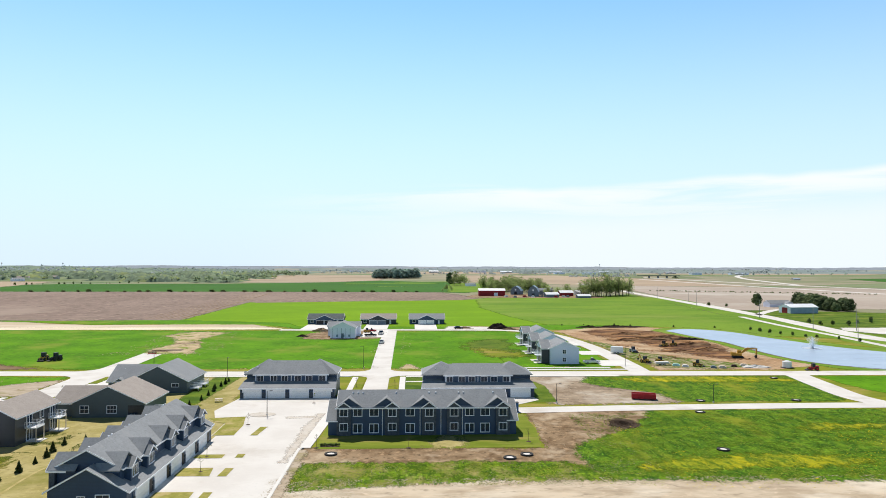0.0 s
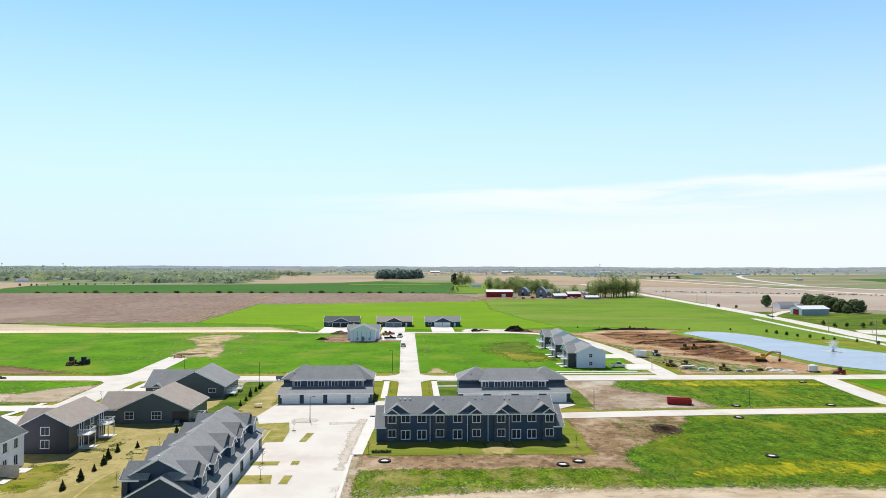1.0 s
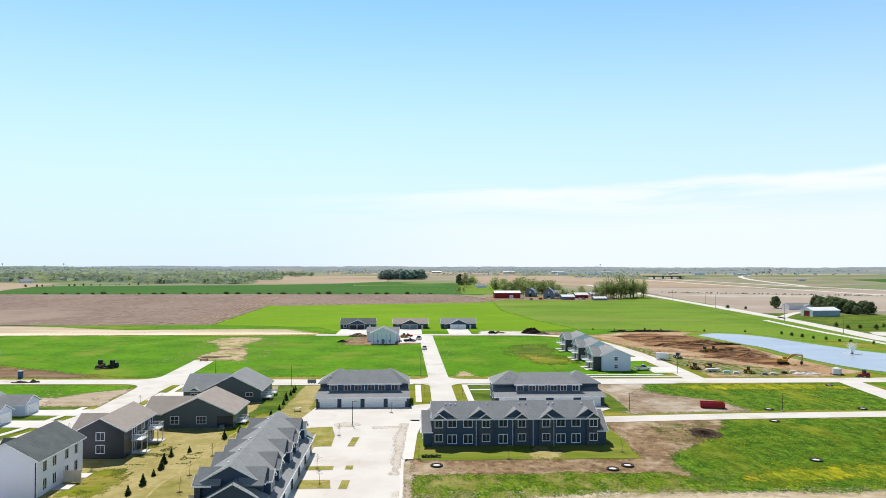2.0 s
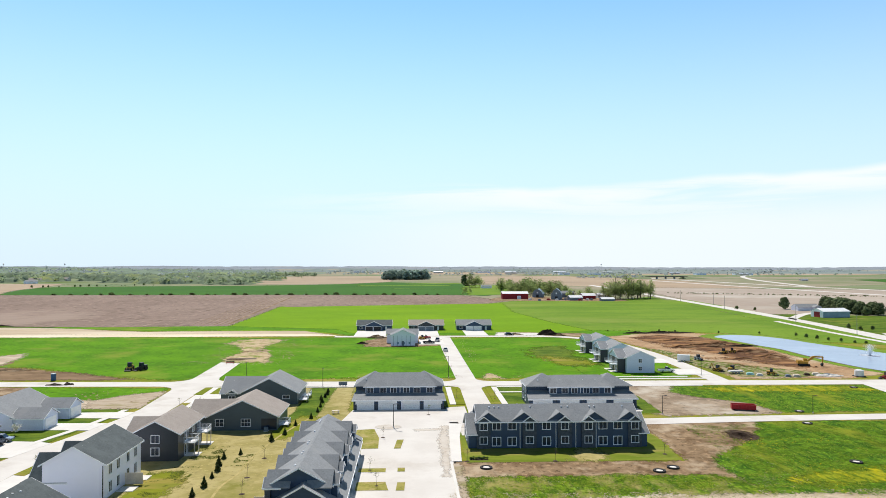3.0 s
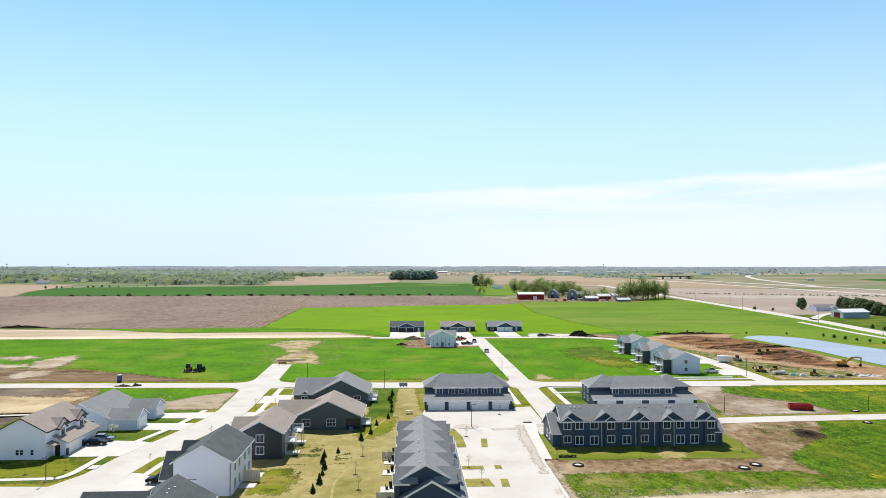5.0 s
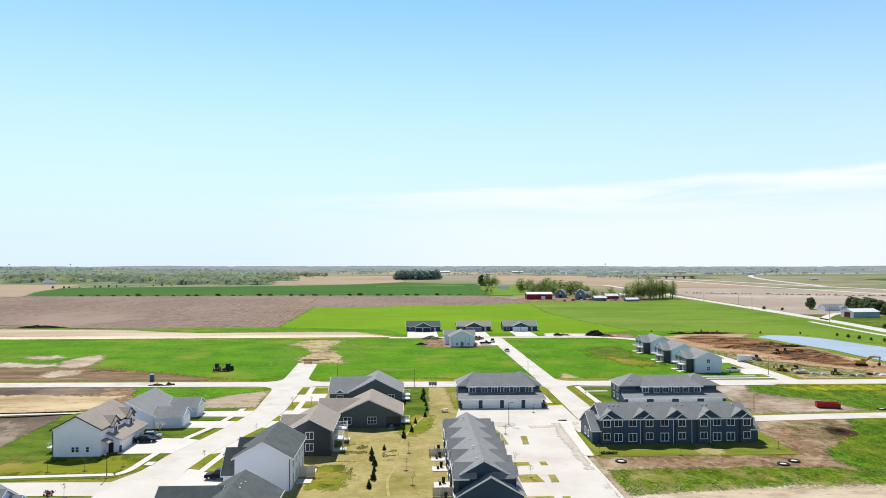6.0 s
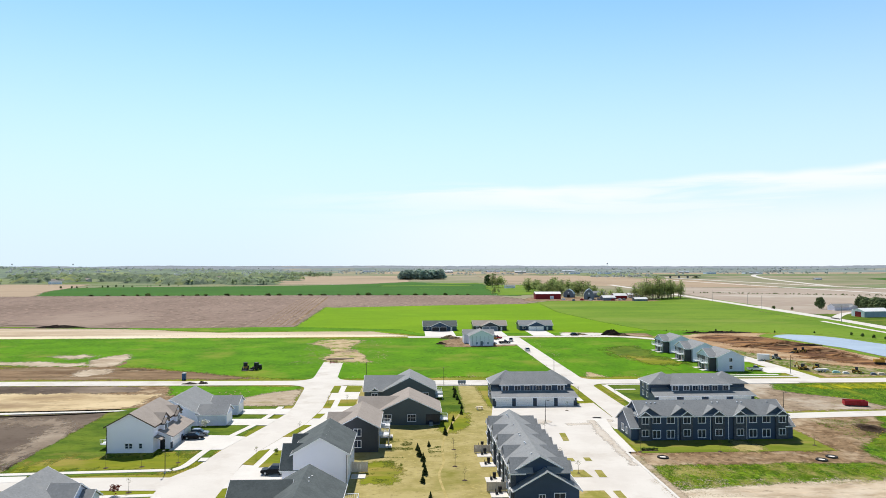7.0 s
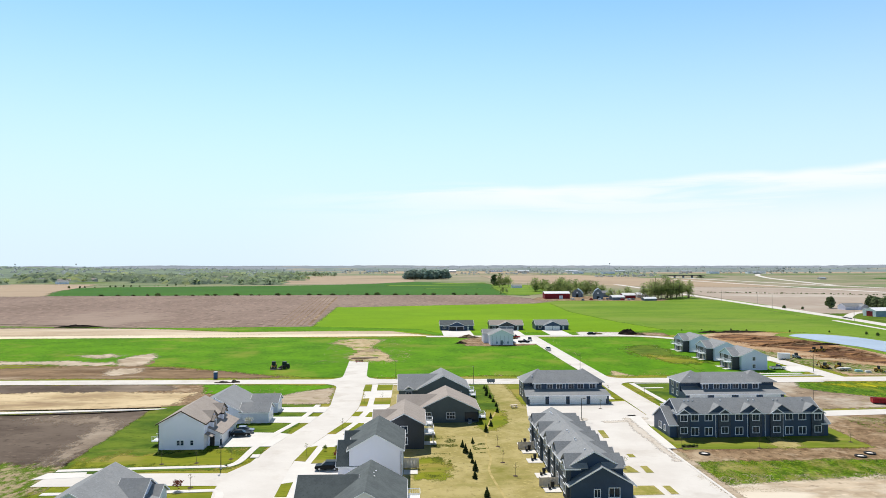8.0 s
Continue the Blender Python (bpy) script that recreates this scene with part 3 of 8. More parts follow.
def strip(name, pts, width, z, mat, label="", depth=0.0, category="road"):
    a, b = along(pts, width / 2), along(pts, -width / 2)
    bm = bmesh.new()
    va, vb = [bm.verts.new((*p, z)) for p in a], [bm.verts.new((*p, z)) for p in b]
    for i in range(len(pts) - 1):
        bm.faces.new((va[i], vb[i], vb[i + 1], va[i + 1]))
    if depth:
        ext = bmesh.ops.extrude_face_region(bm, geom=bm.faces[:])
        bmesh.ops.translate(bm, verts=[v for v in ext["geom"] if isinstance(v, bmesh.types.BMVert)], vec=(0, 0, -depth))
        bmesh.ops.recalc_face_normals(bm, faces=bm.faces)
    me = bpy.data.meshes.new(name)
    bm.to_mesh(me)
    bm.free()
    me.materials.append(mat)
    return tagged(new(name, me), label, category, kind="structure")

# ---- ground ----


def rect_pts(x0, x1, y0, y1):
    return [(x0, y0), (x1, y0), (x1, y1), (x0, y1)]


bm = bmesh.new()
gx = [-5200, -3600, -2400, -1600, -1000, -600] + list(range(-400, 401, 40)) + [600, 1000, 1600, 2400, 3600, 5200]
gy = [-600, -300, -100] + list(range(0, 401, 40)) + [500, 640, 820, 1100, 1500, 2100, 3000, 4200, 5400]
grid = [[bm.verts.new((x, y, 0)) for x in gx] for y in gy]
for j in range(len(gy) - 1):
    for i in range(len(gx) - 1):
        bm.faces.new((grid[j][i], grid[j][i + 1], grid[j + 1][i + 1], grid[j + 1][i]))
tagged(part("ground", bm, LAND), "flat farmland of fields and pasture to the horizon", "ground", kind="structure")
patch("soil_base", rect_pts(-340, 340, 30, 400), 0.01, LAWN, label="patchy grass and soil under the new lots")
patch("field_ploughed", [(-720, 424), (-300, 412), (-132, 398), (-133, 440), (-137, 598), (-129, 597), (-31, 626), (58, 648), (62, 700), (31, 818), (-175, 835), (-470, 830), (-900, 828), (-900, 430)], 0.04, PLOUGH, 1.5, 12, "ploughed brown field with furrows")
patch("field_crop_bright", [(-133, 386), (-134, 412), (-135, 461), (-139, 610), (-131, 601), (-31, 630), (57, 650), (50, 533), (60, 440), (72, 380), (40, 368), (-60, 372)], 0.05, FIELD, 0.8, 9, "bright green young crop field")
strip("furrow_line", [(-138, 430), (-143, 520), (-150, 640), (-158, 790)], 2.2, 0.048, BROWN_SOIL, "dark grassy line between two ploughed fields")
for dx, wd in ((-4.0, 0.7), (-7.5, 1.0), (-10.5, 0.6), (-14.0, 0.8), (-17.0, 0.5), (-20.5, 0.6)):
    strip("furrow_line", [(-138 + dx, 426), (-143 + dx * 1.1, 520), (-150 + dx * 1.2, 640), (-158 + dx * 1.3, 790)], wd, 0.047, BROWN_SOIL, "dark wheel track along the ploughed field")
patch("field_meadow", [(62, 384), (48, 440), (38, 533), (46, 652), (75, 695), (170, 692), (240, 780), (222, 620), (203, 460), (197, 340), (196, 300), (180, 316), (158, 322), (155, 356), (135, 365), (108, 378)], 0.045, MEADOW, 1.0, 9, "pale green meadow reaching to the farm")
patch("field_dark_crop", [(-900, 838), (-470, 838), (-175, 842), (31, 826), (60, 800), (95, 1000), (60, 1280), (-70, 1400), (-150, 1272), (-300, 1180), (-560, 1140), (-640, 1000)], 0.05, CROP_DARK, 3, 25, "dark green field of winter crop")
patch("field_tan_far", [(-290, 1270), (-150, 1290), (-70, 1420), (-60, 2100), (-420, 2000), (-500, 1500)], 0.06, TANFIELD, 5, 40, "tan stubble field far off")
patch("field_tan_left", [(-1500, 830), (-905, 832), (-500, 824), (-560, 975), (-596, 1130), (-640, 1290), (-900, 1320), (-1500, 1250)], 0.062, TANFIELD, 4, 40, "tan stubble field far off")
patch("field_bare_right", [(266, 800), (225, 520), (238, 500), (330, 520), (480, 470), (900, 520), (900, 900), (500, 1020), (300, 1090)], 0.05, PINKFIELD, 3, 25, "bare brown field beyond the highway")
patch("field_grass_right", [(208, 430), (205, 330), (240, 250), (420, 200), (520, 420), (330, 470), (260, 500), (225, 500)], 0.055, LAWN_GREEN, 2, 14, "grass round the farm shed")
patch("lot_grass_north", [(-260, 268), (-205, 258), (-165, 254), (-130, 232), (-104, 224), (-86, 224), (-15, 223), (-5, 223), (62, 220), (64, 300), (58, 330), (44, 346), (-60, 349), (-180, 356), (-330, 362), (-330, 290)], 0.03, LOT, 3.0, 6, "bright green grass lots between the streets")
patch("verge_far", [(-70, 375), (-60, 360), (40, 358), (75, 352), (110, 376), (72, 384), (40, 370), (-60, 374), (-70, 396), (-132, 417), (-175, 415), (-205, 412), (-250, 417), (-330, 430), (-330, 424), (-250, 412), (-211, 402), (-172, 387), (-115, 391), (-83, 389)], 0.06, LOT, 1.0, 6, "green verge beside the unfinished street")
patch("lot_soil_left", [(-330, 250), (-226, 251), (-200, 254), (-176, 255), (-163, 250), (-146, 242), (-135, 236), (-124, 229), (-112, 224), (-330, 226)], 0.032, BROWN_SOIL, 2.4, 5, "bare graded brown soil")
patch("soil_by_stub", [(-97.8, 262), (-100, 274), (-98.6, 288), (-94.5, 300), (-91, 304), (-86.5, 294), (-82.5, 272), (-79.5, 262)], 0.05, STUBSOIL, 2.4, 2.0, "bare soil with tufts where the street ends")
patch("soil_past_stub", [(-113, 326), (-110, 341), (-99, 346), (-88, 340), (-91, 320), (-93, 299), (-98.5, 299), (-104, 318)], 0.051, STUBSOIL, 3.0, 2.0, "bare soil beyond the street's end")
strip("trench", [(-98.3, 271.2), (-93, 272.4), (-87.4, 272.6)], 4.0, 0.09, SOIL_DARK, "dark shallow trench across the bare soil")
strip("trench", [(-97.6, 294.2), (-87.7, 295.6)], 4.0, 0.09, SOIL, "shallow trench across the bare soil")
patch("soil_left_back", [(-330, 214), (-170, 212), (-140, 211), (-112, 208), (-101, 205), (-101, 178), (-118, 178), (-140, 176), (-330, 174)], 0.02, SOIL, 1.5, 5, "bare soil lots beside the street")
patch("soil_left_dark", [(-330, 216), (-204, 213.4), (-150, 211), (-146, 206), (-148, 201), (-164, 199), (-330, 199)], 0.0335, SOIL_DARK, 2.0, 4, "strip of dark turned soil beside the street")
patch("straw_lot", [(-330, 201), (-197, 200), (-164, 199.6), (-146, 197), (-138, 197), (-139, 183), (-141, 175.5), (-180, 172.6), (-330, 172)], 0.04, STRAW, 2.4, 5, "straw-covered seeded lot")
patch("rubble_lot", [(-124, 197), (-110, 195), (-104, 199), (-100.6, 203), (-99.8, 181), (-106, 179), (-118, 179), (-127, 186)], 0.0255, WASHED, 2.0, 2.0, "pale dusty soil lot beside the street")
patch("lot_grass_strip", [(-140, 211), (-98.5, 209), (-98.5, 203), (-108, 196), (-113, 190), (-136, 196)], 0.045, LOT, 1.6, 3, "green grass strip beside the street")
patch("soil_field_left", [(-330, 168), (-180, 168), (-142, 173), (-142, 162), (-141, 140), (-141, 118), (-150, 96), (-330, 90)], 0.02, SOIL_DARK, 1.2, 5, "dark bare soil lot")
patch("lawn_left", [(-143, 176), (-128, 181), (-98.0, 177.6), (-100, 160), (-103, 140), (-105.4, 124), (-108, 117), (-140, 115), (-141, 140), (-142, 162)], 0.05, LAWN_GREEN, 0.7, 3, "mown green lawn round the white houses")
patch("lawn_front_strip", [(-138, 119.5), (-109, 119.5), (-107, 126), (-112, 130), (-128, 128.5), (-138, 124)], 0.0555, LAWN, 5.0, 2.2, "yellower strip of the lawn along the walk")
patch("soil_swirl", [(-172, 166), (-150, 165), (-142.5, 158), (-140.5, 140), (-142, 124), (-146, 121), (-146, 140), (-150, 155), (-172, 162)], 0.026, SWIRL, 4.0, 2, "paler wheel-marked soil at the lot's edge")
patch("weeds_left", [(-156, 122), (-146, 120.5), (-138.6, 118.6), (-137, 112), (-138, 100), (-140, 80), (-190, 80), (-170, 104)], 0.048, ROUGH, 2.6, 2, "weedy edge of the lots")
patch("lawn_left_south", [(-137, 107), (-104, 107), (-104, 60), (-138, 60)], 0.042, LAWN, 0.4, 3, "lawn south of the side street")
patch("lawn_middle", [(-91, 207), (-44.5, 207), (-43.5, 176), (-41, 160), (-36, 154), (-36, 136), (-38, 134), (-38, 96), (-30, 92), (-27, 60), (-92, 60), (-92, 160)], 0.05, LAWN_DRY, 0.3, 4, "dry olive back lawn between the house rows")
patch("lawn_verge", [(-57, 207), (-49.6, 207), (-50.2, 180), (-50.6, 154.6), (-54.4, 154.9), (-57, 160.6)], 0.06, LAWN_GREEN, 0.7, 2.5, "greener strip of lawn")
patch("lawn_block_north", [(-43.5, 207), (-19, 207), (-16, 200), (-16, 178), (-18, 176), (-43.5, 176)], 0.05, LAWN, 0.3, 4, "lawn behind the garages")
patch("lawn_block_right", [(-5, 206), (31, 206), (35, 190), (34, 168), (-5, 168)], 0.05, LAWN_GREEN, 0.4, 4, "lawn round the townhouse")
patch("lawn_front", [(-17.6, 126.5), (22.6, 126.5), (24.0, 140), (23.6, 155), (-17.6, 160)], 0.06, LAWN_FRONT, 0.25, 3, "mown lawn in front of the townhouse row")
patch("soil_round_lawn", [(-20.2, 127), (-20, 119), (-12, 115), (0, 116), (22, 115), (30, 110), (34, 128), (40, 134), (48, 145), (54, 153), (52, 158), (24, 158), (24, 126)], 0.03, SOIL, 1.2, 2.0, "bare brown soil round the lawn")
patch("weeds_front", [(-19.5, 117), (-12, 118), (0, 117.6), (14, 118), (24, 117), (31, 112), (34, 104), (8, 102), (-19, 101)], 0.035, WEEDBAND, 1.6, 1.6, "thick weeds growing through bare soil")
patch("meadow_right", [(52, 157), (60, 157.4), (108, 158), (170, 150), (175, 104), (80, 103), (36, 103), (30, 107), (28.5, 113), (28, 121), (28.6, 127), (35, 133), (44, 143), (50, 151)], 0.04, WEEDS, 1.4, 2.0, "weedy meadow with yellow dandelions")
for pts in ([(37, 113), (50, 112.2), (64, 114), (76, 116), (74, 119.5), (60, 119.5), (46, 117.5)], [(78, 138.5), (98, 139.5), (110, 142), (96, 144.5), (82, 143)], [(56, 202), (80, 204), (104, 203.5), (107, 198), (84, 195.5), (64, 198)], [(90, 118), (110, 117), (130, 121), (112, 123)]):
    patch("dandelion_drift", pts, 0.052, DANDELION, 2.6, 1.5, "drift of yellow dandelions in the meadow")
patch("dirt_track", [(-24, 103), (-20.5, 103.4), (-12, 103.6), (-3, 105.4), (12, 106.6), (30, 106.4), (47, 106.2), (71, 105.2), (110, 105), (180, 106), (180, 80), (-24, 80)], 0.058, TRACK, 1.3, 1.6, "pale dirt track")
patch("soil_mid_right", [(30, 206), (50, 206), (47, 196), (50, 188), (62, 178), (64, 167), (34, 165), (31, 170)], 0.037, GREY_SOIL, 2.0, 2.0, "bare soil lot")
patch("meadow_mid_right", [(46, 206), (110, 205), (113, 196), (104, 168), (62, 167), (56, 176), (46, 188)], 0.035, WEEDS, 1.6, 3, "green meadow with dandelions between the roads")
patch("meadow_far_right", [(119, 205), (200, 204), (200, 150), (122, 168), (118, 190)], 0.035, LOT, 1.0, 4, "green grass corner")
patch("clay_site", [(68, 345), (88, 372), (110, 378), (133, 356), (139, 312), (137, 270), (131, 228), (118, 219), (76, 218), (78, 260), (75, 300)], 0.04, SITE, 2.0, 4, "graded soil of a building site")
patch("clay_dug", [(81, 345), (101, 356), (121, 340), (124, 320), (123, 300), (121, 275), (117, 250), (109, 235), (101, 258), (95, 290), (86, 318)], 0.05, CLAY, 3.0, 3.5, "freshly dug orange clay")
patch("site_grass", [(75, 245), (80, 222), (98, 219), (112, 226), (100, 240), (84, 262), (80, 292), (74, 300)], 0.055, ROUGH, 2.2, 3, "sparse grass on the site")
patch("lawn_townhomes", [(30, 310), (30, 224), (64, 224), (66, 260), (66, 312)], 0.045, LOT, 0.8, 4, "mown lawn of the far townhomes")
patch("pond_bank", [(118, 350), (127, 360), (142, 362), (153, 355), (161, 340), (164, 320), (169, 304), (177, 282), (191, 263), (223, 240), (262, 206), (143, 208), (133, 221), (127.4, 238), (125.6, 255), (125.2, 272), (126, 297), (123.4, 315), (119.6, 335)], 0.05, MEADOW, 0.8, 4, "grassy bank of the pond")
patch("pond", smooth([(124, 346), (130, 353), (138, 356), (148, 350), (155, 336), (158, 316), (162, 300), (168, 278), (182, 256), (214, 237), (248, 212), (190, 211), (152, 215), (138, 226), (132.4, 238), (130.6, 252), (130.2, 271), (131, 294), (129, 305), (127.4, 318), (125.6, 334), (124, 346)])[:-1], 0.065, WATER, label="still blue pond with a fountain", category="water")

strip("pond_edge", smooth([(124.6, 340), (125.2, 334), (127.0, 318), (128.6, 305), (130.6, 294), (129.8, 271), (130.2, 252), (132.0, 238), (137.6, 226.2), (151, 215.4)]), 0.9, 0.085, SOIL_DARK, "dark wet edge of the pond", category="ground")

# ---- roads ----
patch("street_main", [(-14.0, 153), (-13.6, 178), (-13.4, 209), (-13.6, 226), (-14.2, 270), (-14.6, 307), (-14.2, 353), (-8.4, 353), (-8.0, 307), (-7.7, 270), (-7.3, 226), (-7.2, 209), (-7.0, 178), (-6.6, 153)], 0.075, CONCRETE, label="pale concrete street", category="road")
strip("street_cross", smooth([(-330, 221), (-200, 218), (-130, 216), (-50, 213.6), (46, 211.6), (110, 210.6), (170, 210), (330, 208)]), 8.4, 0.08, CONCRETE, "pale concrete cross street")
strip("street_far", smooth([(-66, 354.6), (-40, 353.6), (20, 353), (46, 350), (60, 336), (66, 318), (70, 280), (70, 240), (69, 214)]), 6.5, 0.09, CONCRETE, "pale concrete street curving past the townhomes")
patch("dirt_road_far", [(-420, 432), (-318, 414), (-284, 412), (-256, 408), (-220, 408), (-199, 394), (-171, 384), (-115, 387), (-86, 386), (-76, 373), (-69, 366), (-70, 358), (-120, 357), (-200, 357), (-340, 358), (-420, 362)], 0.055, GRAVEL, 1.6, 5, "tan dirt strip of an unfinished street")
patch("dirt_road_pale", [(-420, 360), (-285, 356), (-170, 356.3), (-82, 357.4), (-64, 357), (-66, 362), (-78, 368), (-114, 372), (-176, 371), (-235, 369), (-293, 367), (-420, 374)], 0.062, CREAM, 1.8, 4, "pale driven track along the unfinished street")
patch("street_left", [(-98.3, 262.8), (-97.2, 229), (-97.3, 207), (-95.9, 177.3), (-96.6, 166.4), (-98.8, 154.1), (-101.0, 143.9), (-103.5, 133), (-105.1, 121.1), (-108, 114), (-107.5, 104), (-106, 95), (-108, 60), (-97, 60), (-96.6, 101), (-96.8, 122), (-95.6, 131.8), (-92.8, 143.5), (-89.9, 154.7), (-88.9, 162.2), (-87.8, 174.4), (-88.2, 196.8), (-88.4, 208.4), (-90.6, 259.7)], 0.085, CONCRETE, label="pale concrete street ending in bare soil", category="road")


def fillet(x, y, sx, sy, r):
    """The rounded kerb return in the corner of two streets."""
    arc = [(x + sx * r * (1 - math.sin(a * 0.19635)), y + sy * r * (1 - math.cos(a * 0.19635))) for a in range(9)]
    patch("kerb_return", [(x - sx * 0.6, y - sy * 0.6), (x + sx * r, y - sy * 0.6)] + arc + [(x - sx * 0.6, y + sy * r)], 0.0835, CONCRETE, label="rounded concrete corner of two streets", category="road")


for x, y, sx, sy in ((-97.3, 210.9, -1, -1), (-97.2, 219.1, -1, 1), (-88.4, 210.7, 1, -1), (-88.8, 218.9, 1, 1)):
    fillet(x, y, sx, sy, 6.5)
for x, y, sx, sy in ((-13.4, 208.6, -1, -1), (-13.6, 216.8, -1, 1), (-7.2, 208.5, 1, -1), (-7.3, 216.7, 1, 1)):
    fillet(x, y, sx, sy, 5.0)
strip("street_side", smooth([(-140, 111.6), (-130, 111.4), (-115, 111), (-98, 110)]), 7.4, 0.082, CONCRETE, "pale concrete side street")
strip("road_right", smooth([(23, 158.6), (60, 161), (104, 162), (130, 161), (200, 155)]), 6.0, 0.08, CONCRETE, "pale concrete road")
strip("road_diagonal", smooth([(114, 210), (111, 190), (109, 172), (112, 160)]), 7.0, 0.087, CONCRETE, "pale concrete road link")
strip("highway", smooth([(330, 150), (245, 240), (206, 300), (212, 370), (222, 440), (236, 600), (252, 800), (280, 1200)]), 10, 0.09, CONCRETE, "pale county road")
patch("court", [(-38.2, 88), (-20, 88), (-20, 127), (-19.6, 127.5), (-19.6, 152), (-19, 160), (-14.1, 160), (-14.1, 178), (-19, 177), (-19, 174.5), (-42.4, 174.5), (-44.4, 160), (-41.5, 150), (-37.5, 148), (-37.7, 135)], 0.072, CONCRETE, label="pale concrete parking court", category="pavement")

# ---- townhouses ----


def townhouse_row(m, L=36.0, label=""):
    """Two-storey row: rear at y = 0, garages at y = 10.4, low wings at both ends."""
    th = empty("townhouse_row", m, label, "townhouse", "navy townhouse rows")
    D, G, W = 8.7, 10.4, 1.9           # main depth, garage face, wing length
    a, b, eave, p = W, L - W, 5.45, 0.54
    wall, roof, trim = bmesh.new(), bmesh.new(), bmesh.new()
    gable_walls(wall, a, b, 0, D, eave, p)
    gable_roof(roof, trim, a, b, 0, D, eave, p)
    for x0, x1, near in ((0, a, True), (b, L, False)):
        gable_walls(wall, x0, x1 + (0.02 if near else 0), 0.1, G - 0.1, 3.0, 0.56, "x")
        gable_roof(roof, trim, x0, x1, 0.1, G - 0.1, 3.0, 0.56, "x", ends=(near, not near))
    # garage front: low shed roof against the main wall
    hull(wall, [(a, D - 0.02, 0), (a, G, 0), (a, G, 2.75), (a, D - 0.02, 3.45)], [(b, D - 0.02, 0), (b, G, 0), (b, G, 2.75), (b, D - 0.02, 3.45)])
    solid(roof, [(a - 0.2, G + 0.5, 2.55), (b + 0.2, G + 0.5, 2.55), (b + 0.2, D, 3.52), (a - 0.2, D, 3.52)], (0, 0, 0.15))
    beam(trim, (a - 0.2, G + 0.53, 2.6), (b + 0.2, G + 0.53, 2.6), 0.07, 0.24)
    unit = (L - 7.6) / 4
    cs = [3.95 + unit * i for i in range(5)]
    small = [cs[0] - 0.95, cs[1] + 1.15, cs[2] + 1.1, cs[3] - 1.25, cs[4] + 1.05]
    for i, (c, s) in enumerate(zip(cs, small)):
        # rear: wide gable, with a stone bay and its own small gable before it
        gable_walls(wall, c - 2.35, c + 2.35, -0.06, 3.0, eave, 0.68, "y", 5.0)
        groof = bmesh.new()
        gable_roof(groof, None, c - 2.35, c + 2.35, -0.06, 3.2, eave, 0.68, "y", 0.3, 0.3, 0.12, (True, False))
        part("gable_roof", groof, ROOF_GREY, th)
        stone, groof, gtrim = bmesh.new(), bmesh.new(), bmesh.new()
        gable_walls(stone, s - 1.35, s + 1.35, -0.36, 0.4, 5.35, 0.7, "y")
        part("stone_bay", stone, STONE, th, "grey stone veneer")
        gable_roof(groof, gtrim, s - 1.35, s + 1.35, -0.36, 2.0, 5.35, 0.7, "y", 0.25, 0.25, 0.1, (True, False))
        part("bay_roof", groof, ROOF_GREY, th)
        part("bay_fascia", gtrim, TRIM, th)
        # front: dormer over the garages
        gable_walls(wall, c - 2.6, c + 2.6, D - 3, D + 0.05, eave, 0.60, "y", 5.0)
        groof = bmesh.new()
        gable_roof(groof, None, c - 2.6, c + 2.6, D - 3.2, D + 0.05, eave, 0.60, "y", 0.35, 0.35, 0.12, (False, True))
        part("gable_roof", groof, ROOF_GREY, th)
        d = c + (0.9 if i % 2 else -0.9)
        dorm, groof, gtrim = bmesh.new(), bmesh.new(), bmesh.new()
        gable_walls(dorm, d - 1.4, d + 1.4, D - 0.4, D + 0.9, 5.3, 0.62, "y", 3.0)
        part("dormer", dorm, NAVY, th)
        gable_roof(groof, gtrim, d - 1.4, d + 1.4, D - 1.6, D + 0.9, 5.3, 0.62, "y", 0.3, 0.3, 0.12, (False, True))
        part("dormer_roof", groof, ROOF_GREY, th)
        part("dormer_fascia", gtrim, TRIM, th)
        window(th, d, D + 0.9, 3.75, "+y", 1.7, 1.35, 2)
    part("wall", wall, NAVY, th, "navy blue lap siding")
    part("roof", roof, ROOF_GREY, th, "grey asphalt shingles")
    part("fascia", trim, TRIM, th, "white fascia boards")
    k = L / 36
    for x in (5.6, 8.7, 15.6, 27.0, 30.0):
        window(th, x * k, 0, 3.75, "-y", 1.55, 1.35, 1)
        patio_door(th, x * k, 0, 0.45, "-y", 1.6, 1.72)
    for s in small:
        window(th, s, -0.36, 3.75, "-y", 1.4, 1.3, 1)
        window(th, s, -0.36, 1.05, "-y", 1.4, 1.3, 1)
    for x in (10.3, 17.5, 21.5, 25.6):
        spout(th, x * k, 0, 5.2, "-y")
    for y, w, h in ((3.2, 0.9, 1.2), (6.0, 1.7, 1.4)):
        window(th, 0, y, 1.0, "-x", w, h, 1)
        window(th, L, y + 1.2, 1.0, "+x", w, h, 1)
    g = (b - a) / 5
    for i in range(5):
        x = a + g * (i + 0.5)
        garage_door(th, x + 0.4, G, "+y", 4.7, 2.2)
        entry_door(th, a + g * i + 0.62, G, 0.05, "+y", DARK_METAL)
        part("stone_pier", boxes((a + g * (i + 1) - 0.5, a + g * (i + 1) - 0.02, G - 0.1, G + 0.14, 0, 1.5)), STONE, th)
    ridge = eave + D / 2 * p
    roof_vents(th, [(a + (b - a) * f, D / 2 - 0.9, ridge - 0.3) for f in (0.08, 0.11, 0.14, 0.34, 0.54, 0.58, 0.72, 0.75, 0.93)])
    return th


